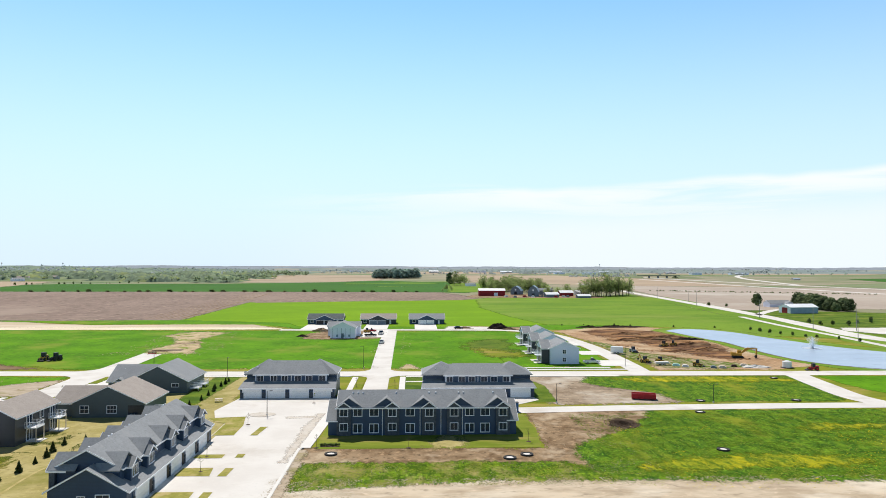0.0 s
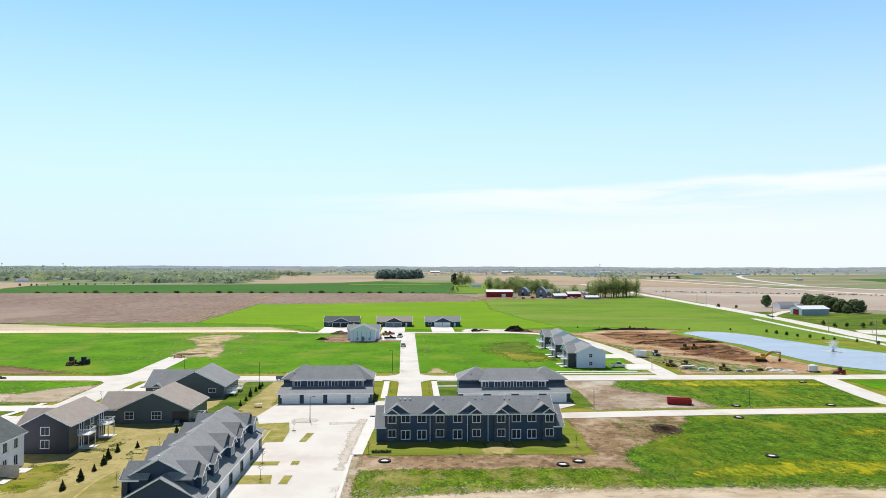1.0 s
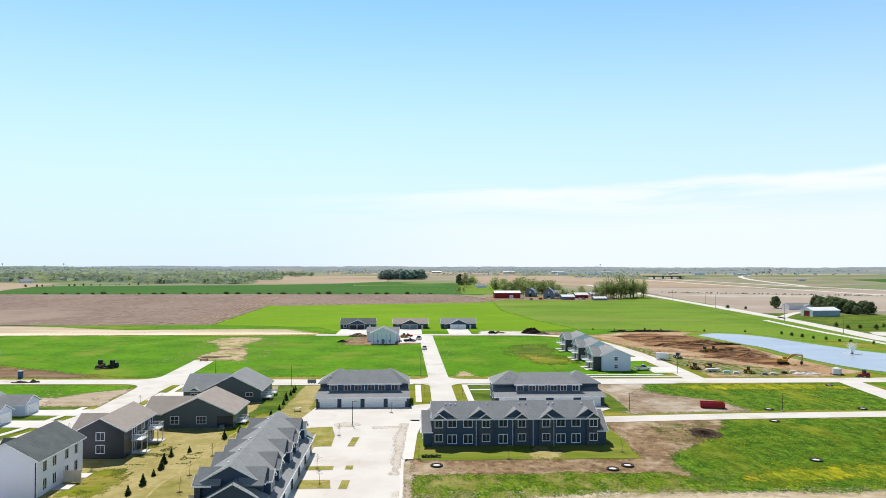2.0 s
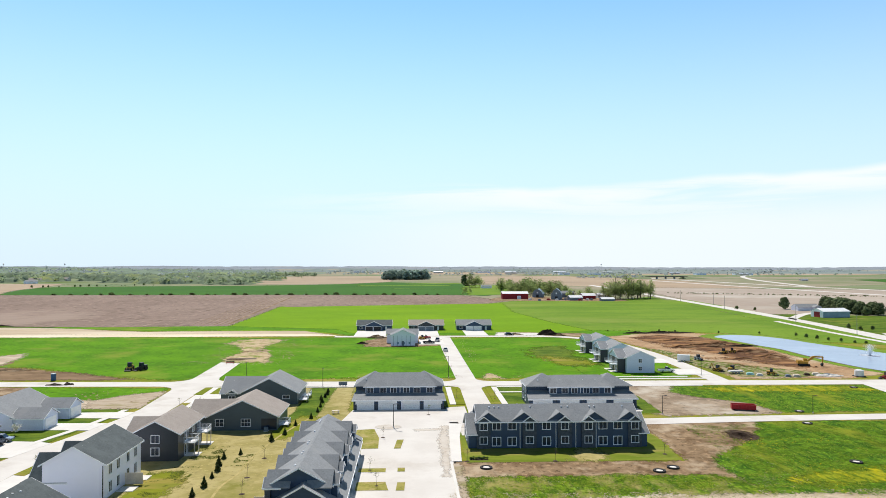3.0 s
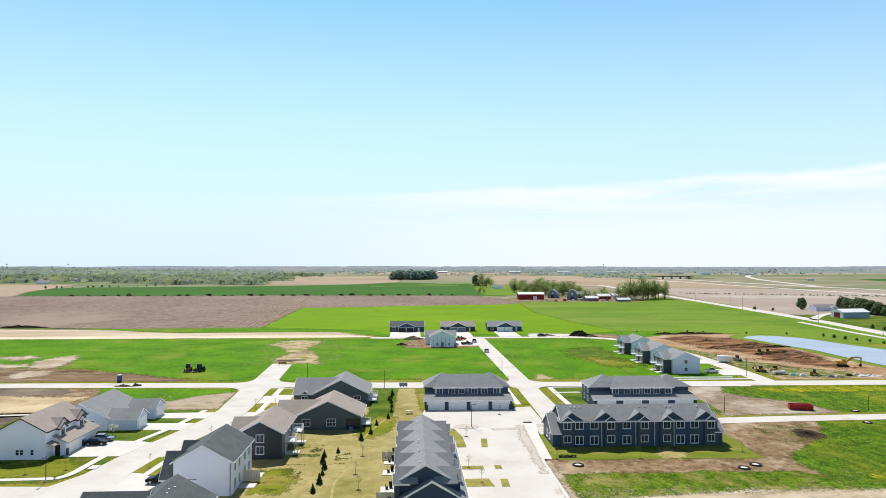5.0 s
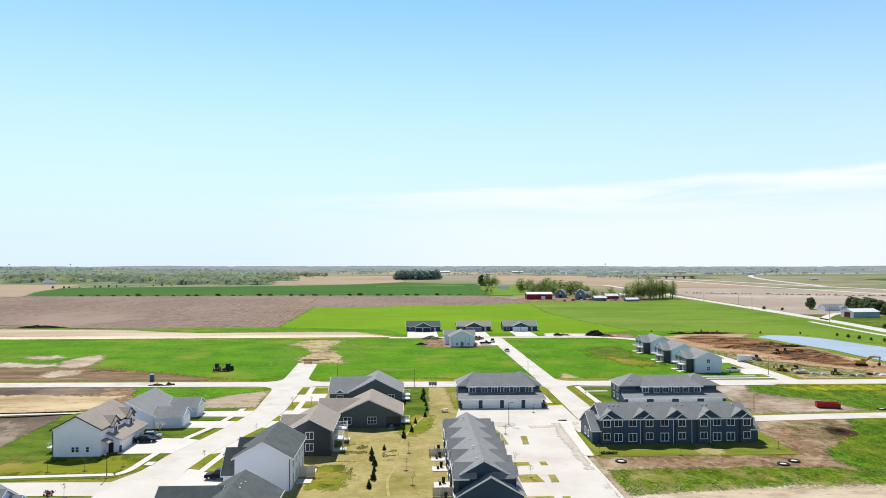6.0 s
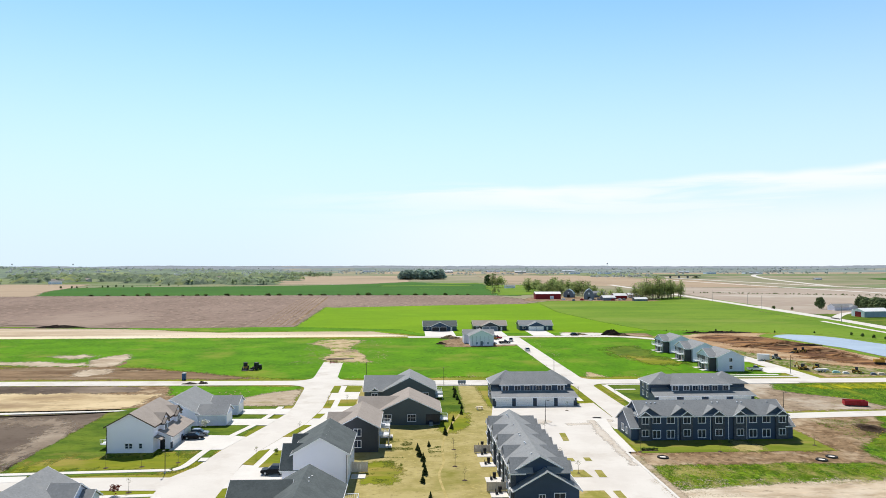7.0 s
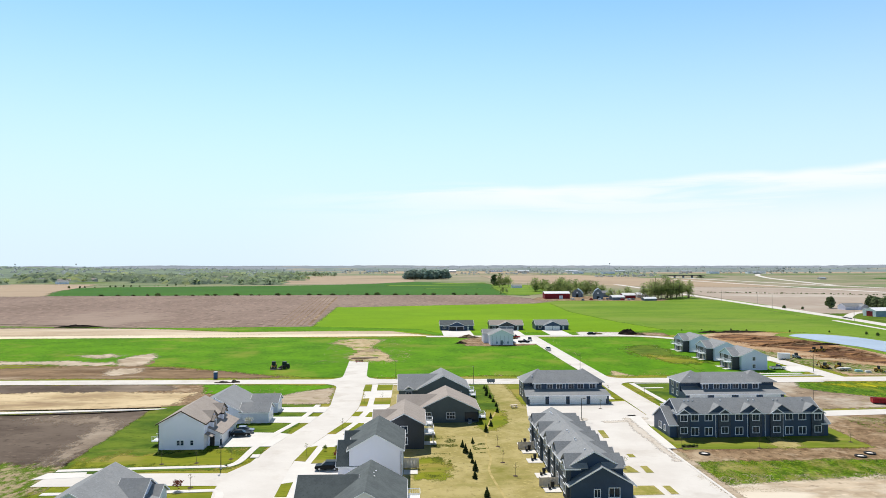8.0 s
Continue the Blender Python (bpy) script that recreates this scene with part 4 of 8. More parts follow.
townhouse_row(pose(-16.5, 136.4, 0), 36.0, "two-storey navy townhouse row with five gables and white-framed windows")
townhouse_row(pose(-48.1, 134.0, 0, 0, 0, -90), 39.0, "two-storey navy townhouse row seen end on, garages towards the court")


def garage_townhouse(m, W, c0, c1, label, Y0, sill, p):
    """Two-storey house with four double garages in front at y = 0 and six windows above them."""
    th = empty("garage_townhouse", m, label, "townhouse", "garage townhouses")
    wall, roof, trim = bmesh.new(), bmesh.new(), bmesh.new()
    Y1, eave = Y0 + 10.4, sill + 1.7
    lo, hi = 2.35, 2.35 + 0.22 * (Y0 + 0.5)      # garage roof: at its eave, at the wall behind
    box(wall, 0.2, W - 0.2, Y0 + 2.2, Y1, 0, eave)
    box(wall, c0, c1, Y0, Y0 + 3, 0, eave - 0.02)
    box(wall, 0, W, 0, Y0 + 2.3, 0, 2.5)
    hip_roof(roof, trim, 0.2, W - 0.2, Y0 + 1.4, Y1, eave, p)
    # the middle part comes forward under the same eave
    solid(roof, [(c0 - 0.4, Y0 - 0.45, eave - 0.2), (c1 + 0.4, Y0 - 0.45, eave - 0.2), (c1 - 2.2, Y0 + 5.2, eave - 0.2 + 5.65 * p), (c0 + 2.2, Y0 + 5.2, eave - 0.2 + 5.65 * p)], (0, 0, 0.16))
    beam(trim, (c0 - 0.4, Y0 - 0.48, eave - 0.15), (c1 + 0.4, Y0 - 0.48, eave - 0.15), 0.07, 0.24)
    # cross hips at both ends, peaking a little above the ridge
    for x in (4.9, W - 4.9):
        hip_roof(roof, None, x - 4.7, x + 4.7, Y0 + 1.2, Y1 + 0.2, eave + 0.02, p + 0.12)
    # garage roof rising to the wall
    solid(roof, [(-0.4, -0.5, lo), (W + 0.4, -0.5, lo), (W + 0.1, Y0, hi), (-0.1, Y0, hi)], (0, 0, 0.16))
    solid(roof, [(-0.1, Y0, hi), (c0, Y0, hi), (c0, Y0 + 2.2, hi + 0.5), (0.6, Y0 + 2.2, hi + 0.5)], (0, 0, 0.15))
    solid(roof, [(c1, Y0, hi), (W + 0.1, Y0, hi), (W - 0.6, Y0 + 2.2, hi + 0.5), (c1, Y0 + 2.2, hi + 0.5)], (0, 0, 0.15))
    beam(trim, (-0.4, -0.53, lo + 0.05), (W + 0.4, -0.53, lo + 0.05), 0.07, 0.26)
    hull(wall, [(0, 0, 2.44), (0, Y0, 2.44), (0, Y0, hi), (0, 0, 2.46)], [(W, 0, 2.44), (W, Y0, 2.44), (W, Y0, hi), (W, 0, 2.46)])
    part("wall", wall, NAVY, th, "navy blue lap siding")
    part("roof", roof, ROOF_GREY, th, "grey asphalt shingles")
    part("fascia", trim, TRIM, th, "white fascia boards")
    for i in range(6):
        x = c0 + (c1 - c0) * (i + 0.5) / 6 + (0.15 if i % 2 else -0.15)
        window(th, x, Y0, sill, "-y", 1.5, 1.25, 1)
    for x in (c0 + 0.25, c1 - 0.25, (c0 + c1) / 2):
        part("corner_board", boxes((x - 0.08, x + 0.08, Y0 - 0.06, Y0 + 0.02, hi, eave)), TRIM, th)
    g = W / 4
    for i in range(4):
        garage_door(th, g * (i + 0.5), 0, "-y", min(4.7, g - 1.3), 2.08)
    for i in range(5):
        x = min(max(g * i, 0.43), W - 0.43)
        part("stone_pier", boxes((x - 0.42, x + 0.42, -0.16, 0.1, 0, 1.45)), STONE, th)
        part("wall_lamp", boxes((x - 0.09, x + 0.09, -0.2, 0.0, 1.85, 2.15)), DARK_METAL, th)
    for y in (Y0 + 3.9, Y0 + 7.4):
        window(th, 0.2, y, sill - 0.2, "-x", 1.2, 1.2, 1)
        window(th, 0.2, y, 1.0, "-x", 1.2, 1.2, 1)
        window(th, W - 0.2, y, sill - 0.2, "+x", 1.2, 1.2, 1)
    roof_vents(th, [(W * f, Y0 + 3.0 + 0.5 * (i % 2), eave + 2.4 * p + 0.2) for i, f in enumerate((0.12, 0.3, 0.33, 0.42, 0.55, 0.64, 0.67, 0.88))])
    return th


garage_townhouse(pose(-42.3, 174.6, 0), 22.8, 2.6, 20.6, "navy townhouse with four white double garage doors", 4.2, 3.54, 0.49)
garage_townhouse(pose(2.0, 174.2, 0), 27.5, 5.5, 22.2, "navy townhouse with white garages behind the front row", 3.2, 3.36, 0.40)


def house(name, m, blocks, siding, shingle, label, category="house", group="", trim_mat=None):
    """Joins gabled or hipped blocks: (x0, x1, y0, y1, eave, pitch, ridge or 'hip')."""
    h = empty(name, m, label, category, group)
    wall, roof, trim = bmesh.new(), bmesh.new(), bmesh.new()
    for x0, x1, y0, y1, z, p, ridge in blocks:
        if ridge == "hip":
            box(wall, x0, x1, y0, y1, 0, z)
            hip_roof(roof, trim, x0, x1, y0, y1, z, p)
        else:
            gable_walls(wall, x0, x1, y0, y1, z, p, ridge)
            gable_roof(roof, trim, x0, x1, y0, y1, z, p, ridge)
    part("wall", wall, siding, h)
    part("roof", roof, shingle, h)
    part("fascia", trim, trim_mat or TRIM, h)
    return h


# dark houses between the left street and the back lawn; the back is at +x, garages towards -x
def deck(parent, x, y, z=2.7, w=3.0, d=2.6):
    """Raised wooden deck with posts and a white rail, on the +x side of a wall."""
    dk = part("deck", boxes((x, x + d, y - w / 2, y + w / 2, z - 0.16, z)), TRIM, parent, "white raised deck")
    for px, py in ((x + d - 0.1, y - w / 2 + 0.1), (x + d - 0.1, y + w / 2 - 0.1)):
        part("post", boxes((px - 0.07, px + 0.07, py - 0.07, py + 0.07, 0, z - 0.16)), WOOD, dk)
    rail = bmesh.new()
    for p, q in (((x, y - w / 2), (x + d, y - w / 2)), ((x + d, y - w / 2), (x + d, y + w / 2)), ((x + d, y + w / 2), (x, y + w / 2))):
        for zz in (z + 0.15, z + 0.95):
            beam(rail, (*p, zz), (*q, zz), 0.07, 0.07)
        k = 8
        for i in range(k + 1):
            c = (p[0] + (q[0] - p[0]) * i / k, p[1] + (q[1] - p[1]) * i / k)
            beam(rail, (*c, z), (*c, z + 0.95), 0.04, 0.04)
    part("railing", rail, TRIM, dk)
    return dk


def patio(parent, x, y, w=3.0, d=2.6, fence=True):
    p = part("patio", boxes((x, x + d, y - w / 2, y + w / 2, -0.02, 0.14)), CONCRETE_NEW, parent, "pale concrete patio slab")
    return p


h = house("dark_house", pose(-85.0, 125.4, 0), [(5.5, 13.9, 4.3, 19.4, 5.2, 0.52, "y"), (3.2, 8.8, 6.0, 17.8, 3.7, 0.5, "x")], CHARCOAL, ROOF_BROWN, "two-storey charcoal house with a brown roof and rear decks", group="dark houses")
for y in (9.0, 17.4):
    deck(h, 13.9, y, 2.7, 3.0, 2.1)
    patio_door(h, 13.9, y, 2.75, "+x")
    patio_door(h, 13.9, y, 0.1, "+x")
window(h, 13.9, 13.4, 3.5, "+x", 1.2, 1.3, 1)
window(h, 9.7, 4.3, 3.45, "-y", 1.4, 1.35, 1)
window(h, 9.7, 4.3, 1.15, "-y", 1.4, 1.35, 1)
h = house("dark_house", pose(-79.4, 153.8, 0), [(7.0, 22.0, 0, 13.5, 3.1, 0.46, "y"), (2.4, 13.0, 1.2, 12.8, 3.0, 0.44, "x")], GREENGREY, ROOF_BROWN, "long grey-green ranch house with a brown gable roof", group="dark houses")
window(h, 9.5, 0, 1.0, "-y", 1.7, 1.5, 1, 0.5)
window(h, 15.2, 0, 1.0, "-y", 1.9, 1.5, 2, 0.5)
part("porch_screen", boxes((18.6, 21.9, -0.05, 0.02, 0.3, 2.6)), GLASS, h, "dark screened porch")
deck(h, 22.0, 4.5, 0.6, 3.0, 2.0)
h = house("dark_house", pose(-80.0, 182.5, 0), [(8.0, 22.5, 0, 15.0, 3.1, 0.5, "y"), (2.6, 14.6, 1.0, 13.6, 3.0, 0.50, "x"), (4.4, 6.6, 0.6, 5.0, 3.0, 0.6, "y")], GREENGREY, ROOF_GREY, "grey-green house with a grey gable roof", group="dark houses")
window(h, 5.5, 0.6, 0.9, "-y", 1.6, 1.3, 1, 0.5)
window(h, 19.6, 0, 1.6, "-y", 1.7, 0.8, 1)
roof_vents(h, [(5.0, 5.6, 5.3)])
deck(h, 22.5, 4.0, 0.8, 3.0, 2.2)
deck(h, 22.5, 10.0, 0.8, 3.0, 2.2)

# white house and grey-roofed house at the near end
h = house("white_house", pose(-89.0, 108.0, 0), [(4.2, 13.6, 0, 15.0, 5.7, 0.56, "y"), (2.2, 7.6, 0.4, 7.2, 3.1, 0.98, "x"), (2.8, 7.6, 7.6, 14.4, 3.1, 0.98, "x")], WHITE_SIDING, ROOF_DARK, "two-storey white house with a charcoal roof")
for y in (2.2, 5.2, 9.2, 12.4):
    window(h, 13.6, y, 3.6, "+x", 1.1, 1.5, 1)
    window(h, 13.6, y, 0.8, "+x", 1.1, 1.6, 1)
roof_vents(h, [(9.45, 1.5 + 2.1 * i, 7.98) for i in range(6)])
for y, z in ((0.0, 5.4), (15.0, 5.4)):
    spout(h, 13.4, y, z, "-y" if y < 1 else "+y", DARK_METAL)
h = house("grey_roof_house", pose(-90.0, 80.0, 0), [(4.4, 15.2, 0, 15.5, 4.2, 0.55, "y"), (-0.5, 8.0, 4.0, 14.6, 3.5, 0.62, "x")], WHITE_SIDING, ROOF_DARK, "white house with a charcoal gable roof")
deck(h, 15.2, 12.0, 2.4, 3.0, 2.4)
roof_vents(h, [(10.7, 8.5, 6.75), (10.5, 10.0, 6.85), (10.8, 11.4, 6.7)])

# white houses west of the left street; garages towards +x
h = house("white_house", pose(-126.4, 131.6, 0), [(0, 9.4, 0, 17.0, 5.5, 0.54, "y")], WHITE_SIDING, ROOF_BROWN, "two-storey white duplex with brown roof and double garages", trim_mat=MULCH)
entry_door(h, 10.3, 3.0, 0.05, "-y", DARK_METAL)
spout(h, 0.1, 0.0, 5.2, "-y", DARK_METAL)
wall, roof = bmesh.new(), bmesh.new()
hull(wall, [(9.38, 3, 0), (12.0, 3, 0), (12.0, 3, 2.75), (9.38, 3, 3.9)], [(9.38, 17, 0), (12.0, 17, 0), (12.0, 17, 2.75), (9.38, 17, 3.9)])
solid(roof, [(12.6, 2.6, 2.5), (12.6, 17.3, 2.5), (9.4, 17.3, 3.95), (9.4, 2.6, 3.95)], (0, 0, 0.15))
part("porch_roof", (lambda b: (solid(b, [(11.0, 0.2, 2.5), (11.0, 2.5, 2.5), (9.42, 2.5, 3.1), (9.42, 0.2, 3.1)], (0, 0, 0.12)), b)[1])(bmesh.new()), ROOF_BROWN, h)
for c in (5.2, 13.2):
    for x0, x1, xr, y0, y1, z, zb, nm in ((8.6, 10.2, 6.0, c - 1.3, c + 1.3, 5.2, 3.2, "dormer"), (7.5, 9.5, 5.5, c - 1.1, c + 3.6, 5.4, 5.0, "gable")):
        gw, gr, gt = bmesh.new(), bmesh.new(), bmesh.new()
        gable_walls(gw, x0, x1, y0, y1, z, 0.6, "x", zb)
        gable_roof(gr, gt, xr, x1, y0, y1, z, 0.6, "x", 0.3, 0.3, 0.12, (False, True))
        part(nm, gw, WHITE_SIDING, h)
        part(nm + "_roof", gr, ROOF_BROWN, h)
        part(nm + "_fascia", gt, DARK_METAL, h)
    window(h, 10.2, c, 3.6, "+x", 1.5, 1.3, 1)
    garage_door(h, 12.0, c + 0.9, "+x", 4.9)
for y in (3.35, 10.0, 16.65):
    part("stone_pier", boxes((11.9, 12.16, y - 0.35, y + 0.35, 0, 1.4)), STONE, h)
part("front_wall", wall, WHITE_SIDING, h)
part("front_roof", roof, ROOF_BROWN, h)
for x in (4.1, 4.9, 6.9):
    window(h, x, 0, 1.0, "-y", 0.6, 0.95, 0, 0.5)
deck(h, -2.4, 4.2, 1.2, 2.8, 2.4)
h = house("blue_ranch_house", pose(-127.5, 155.2, 0), [(0, 12.5, 0, 18.5, 3.0, 0.52, "y"), (12.3, 19.0, 0.3, 6.6, 2.8, 0.5, "x"), (12.3, 19.0, 12.0, 18.3, 2.8, 0.5, "x")], BLUE_SIDING, ROOF_GREY, "pale blue ranch house with a grey roof and two garages")
garage_door(h, 19.0, 3.45, "+x", 4.6)
garage_door(h, 19.0, 15.15, "+x", 4.6)
window(h, 8.6, 0, 0.9, "-y", 1.7, 1.4, 1, 0.5)
h = house("grey_roof_bungalow", pose(-128.0, 84.0, 0), [(0, 12.0, 0, 15.0, 3.1, 0.55, "y"), (9.5, 13.4, 6.0, 13.6, 3.0, 0.62, "x"), (11.0, 15.0, 9.0, 13.2, 2.7, 0.62, "x")], BLUE_SIDING, ROOF_GREY, "bungalow with a grey roof and white-trimmed porch")
for y in (6.4, 7.6):
    part("porch_post", boxes((15.6, 15.8, y, y + 0.2, 0.1, 2.5)), TRIM, h)
part("porch_roof", (lambda b: (solid(b, [(16.0, 5.6, 2.45), (16.0, 9.0, 2.45), (13.3, 9.0, 3.2), (13.3, 5.6, 3.2)], (0, 0, 0.14)), b)[1])(bmesh.new()), ROOF_GREY, h)
window(h, 13.4, 7.4, 0.9, "+x", 1.2, 1.3, 1)

# far houses across the lots
h = house("wrapped_house", pose(-35.6, 315.5, 0), [(-1.2, 9.6, -1.5, 9, 4.6, 0.46, "y"), (-3.4, 11.0, 8.6, 17.5, 4.4, 0.40, "x")], WHITE_SIDING, ROOF_GREY, "white house-wrapped building under construction")
for x in (1.9, 4.6, 7.2):
    for z in (0.7,):
        part("window_opening", boxes((x - 0.45, x + 0.45, -1.53, -1.48, z, z + 1.0)), BLUE_METAL, h)
for i in range(5):
    part("wrap_seam", boxes((-0.1 + 1.9 * i, 0.02 + 1.9 * i, -1.52, -1.49, 0.1, 4.5)), SILO_GREY, h)
part("door_opening", boxes((3.6, 4.7, -1.54, -1.48, 0.1, 2.2)), SILO_GREY, h)
for x, mat, roofm, lab in ((-57.4, NAVY, ROOF_DARK, "dark house with a charcoal roof and double garage"), (-28.8, CHARCOAL, ROOF_BROWN, "charcoal house with a brown roof and garages"), (-2.4, NAVY, ROOF_GREY, "dark blue house with a grey roof and white garages")):
    h = house("duplex_house", pose(x, 385, 0), [(0, 19.0, 2.5, 14, 2.9, 0.42, "x"), (4.6, 14.2, 0, 8, 2.9, 0.44, "y")], mat, roofm, lab, group="far duplex houses")
    dm = {ROOF_DARK: DARK_METAL, ROOF_BROWN: SILO_GREY, ROOF_GREY: DOORWHITE}[roofm]
    garage_door(h, 6.9, 0, "-y", 3.9, 2.3, dm)
    garage_door(h, 11.3, 0, "-y", 3.9, 2.3, dm)
    entry_door(h, 16.0, 2.5, 0.05, "-y", TRIM)
    window(h, 2.4, 2.5, 1.0, "-y", 1.5, 1.3, 1)
for x, y in ((39.6, 231.5), (40.4, 256.0), (41.5, 283.0)):
    h = house("pale_townhome", pose(x, y, 0), [(5.0, 14.5, 0, 13.5, 5.2, 0.44, "y"), (2.6, 5.4, 1.6, 12.4, 5.0, 0.42, "x")], BLUE_SIDING, ROOF_GREY, "pale blue two-storey townhome with a grey roof and balconies", "townhouse", "pale townhomes")
    window(h, 9.6, 0, 3.5, "-y", 1.1, 1.2, 1, 0.5)
    window(h, 9.6, 0, 0.9, "-y", 1.1, 1.2, 1, 0.5)
    for d in (4.0, 9.8):
        deck(h, 0.6, d, 2.7, 3.2, 2.0)
        patio_door(h, 2.55, d, 2.75, "-x")
        patio_door(h, 2.55, d, 0.1, "-x")
        part("patio", boxes((0.2, 2.6, d - 1.6, d + 1.6, -0.02, 0.12)), CONCRETE_NEW, h)
    # charcoal sheets over the pale siding give the recess its shade by colour
    part("recess_wall", boxes((2.55, 2.61, 1.7, 12.3, 0, 4.8), (2.55, 4.98, 1.52, 1.58, 0, 5.0)), CHARCOAL, h, "charcoal sheets as shade behind the balconies")

# ---- court, walks and verges ----


def slab(name, pts, z0, z1, mat, label="", category="pavement"):
    """A low solid with an upright edge: walks, kerbed islands, driveways."""
    bm = bmesh.new()
    hull(bm, [(x, y, z0) for x, y in pts], [(x, y, z1) for x, y in pts])
    return tagged(part(name, bm, mat), label, category, kind="structure")


def rect(x0, x1, y0, y1):
    return [(x0, y0), (x1, y0), (x1, y1), (x0, y1)]


ISLAND = material("dry_island_grass", (0.33, 0.295, 0.09), (0.235, 0.235, 0.045), 0.35, 1.4, 0.95, base3=(0.42, 0.34, 0.16), third_scale=0.3, third=(0.54, 0.66), spec=0.05, grain=(0.7, 1.25, 0.58, 0.42))


def island(pts, mat=None, label="kerbed grass island"):
    """A grass island with a concrete kerb round it."""
    c = (sum(p[0] for p in pts) / len(pts), sum(p[1] for p in pts) / len(pts))
    out = [(x + 0.16 * (1 if x > c[0] else -1), y + 0.16 * (1 if y > c[1] else -1)) for x, y in pts]
    slab("kerb", out, 0.0, 0.10, CONCRETE, "pale concrete kerb")
    slab("lawn_island", pts, 0.05, 0.125, mat or ISLAND, label, "grass")


for pts in ([(-43.5, 152.2), (-36.0, 153.6), (-34.6, 145.5), (-34.4, 137.0), (-38.4, 136.8), (-38.6, 147), (-41.5, 149)],
            [(-31.3, 136.8), (-30.0, 136.9), (-29.4, 143.9), (-30.8, 143.8)], rect(-37.2, -32.4, 121.1, 123.3), [(-37.0, 110.9), (-31.6, 110.9), (-32.2, 115.3), (-37.0, 115.3)],
            rect(-30.3, -29.0, 121.2, 123.5), [(-30.4, 110.7), (-29.0, 110.7), (-28.9, 115.0), (-30.2, 115.0)], [(-37.0, 98.4), (-31.4, 98.4), (-31.6, 103.2), (-37.0, 103.2)], rect(-30.2, -28.9, 98.6, 103.0)):
    island(pts)
slab("court_back", [(-17, 147.2), (20, 147.2), (23.6, 158), (24, 165), (30, 170.5), (29.4, 174.1), (2.0, 174.1), (-5.6, 174), (-6.3, 160), (-17, 160)], 0.0, 0.078, CONCRETE, "pale concrete driveway between the townhouses")
slab("walk_front", [(-20.4, 127.2), (-18.5, 127.2), (-17.6, 146), (-16.2, 158), (-19.2, 158.5), (-19.8, 146)], 0.0, 0.14, CONCRETE_NEW, "new concrete walk beside the front lawn")
patch("dry_patch", [(2.6, 126.6), (8.6, 126.6), (9.0, 131), (7.4, 135.5), (5.4, 135.8), (3.4, 131)], 0.068, LAWN_DRY, 2.2, 0.8, "dry tan patch in the lawn")
patch("planting_bed", [(-17.0, 128.0), (-15.4, 127.8), (-13.6, 127.9), (-13.4, 128.6), (-15.0, 129.2), (-16.8, 129.0)], 0.072, MULCH, 0.25, 0.5, "dark mulch bed in the lawn")
patch("dirt_streak", [(-22.4, 118), (-20.9, 118), (-20.5, 127.5), (-20.3, 140), (-19.9, 150), (-19.6, 156), (-21.0, 156), (-21.8, 148), (-22.0, 135)], 0.09, CONCRETE_DIRTY, 0.7, 0.9, "strip of dirt along the court's edge")
patch("dirt_smear", [(-27, 151.3), (-20, 152.3), (-15, 155), (-15.2, 157), (-21, 154.2), (-27, 153.2)], 0.092, CONCRETE_DIRTY, 0.6, 0.9, "smear of dirt across the court")
patch("dirt_edge_court", [(-20.4, 88), (-18.5, 88), (-18.6, 110), (-18.8, 126), (-20.4, 126)], 0.09, PALE_SOIL, 0.8, 1.0, "dirt along the court's edge")
slab("court_gutter", [(-20.7, 88), (-20.2, 88), (-20.2, 127), (-20.7, 127)], 0.0, 0.15, CONCRETE_NEW, "concrete kerb of the court")
# main street: verge and walk on both sides
for x0, x1, mat, z, nm, lab in ((-16.0, -13.8, LAWN, 0.13, "verge_strip", "grass verge"), (-17.7, -16.1, CONCRETE_NEW, 0.14, "walk_strip", "pale concrete walk"), (-6.0, -4.2, LAWN, 0.13, "verge_strip", "grass verge"), (-4.1, -2.5, CONCRETE_NEW, 0.14, "walk_strip", "pale concrete walk")):
    slab(nm, [(x0, 180.5), (x1, 180.5), (x1, 206.4), (x0, 206.4)], 0.0, z, mat, lab)
slab("walk_strip", rect(-4.1, -2.5, 173, 180.4), 0.0, 0.14, CONCRETE_NEW, "pale concrete walk")
slab("walk_strip", rect(-2.4, 4.0, 197.2, 198.6), 0.0, 0.14, CONCRETE_NEW, "pale concrete walk to the door")
slab("walk_strip", rect(-2.4, 60, 206.0, 207.2), 0.0, 0.14, CONCRETE_NEW, "pale concrete walk")
slab("walk_strip", rect(-84, -18.3, 207.4, 208.8), 0.0, 0.14, CONCRETE_NEW, "pale concrete walk")
slab("walk_strip", rect(18, 66, 218.5, 220.2), 0.0, 0.14, CONCRETE_NEW, "pale concrete walk")
slab("walk_strip", rect(28, 62, 222.6, 224), 0.0, 0.14, CONCRETE_NEW, "pale concrete walk")
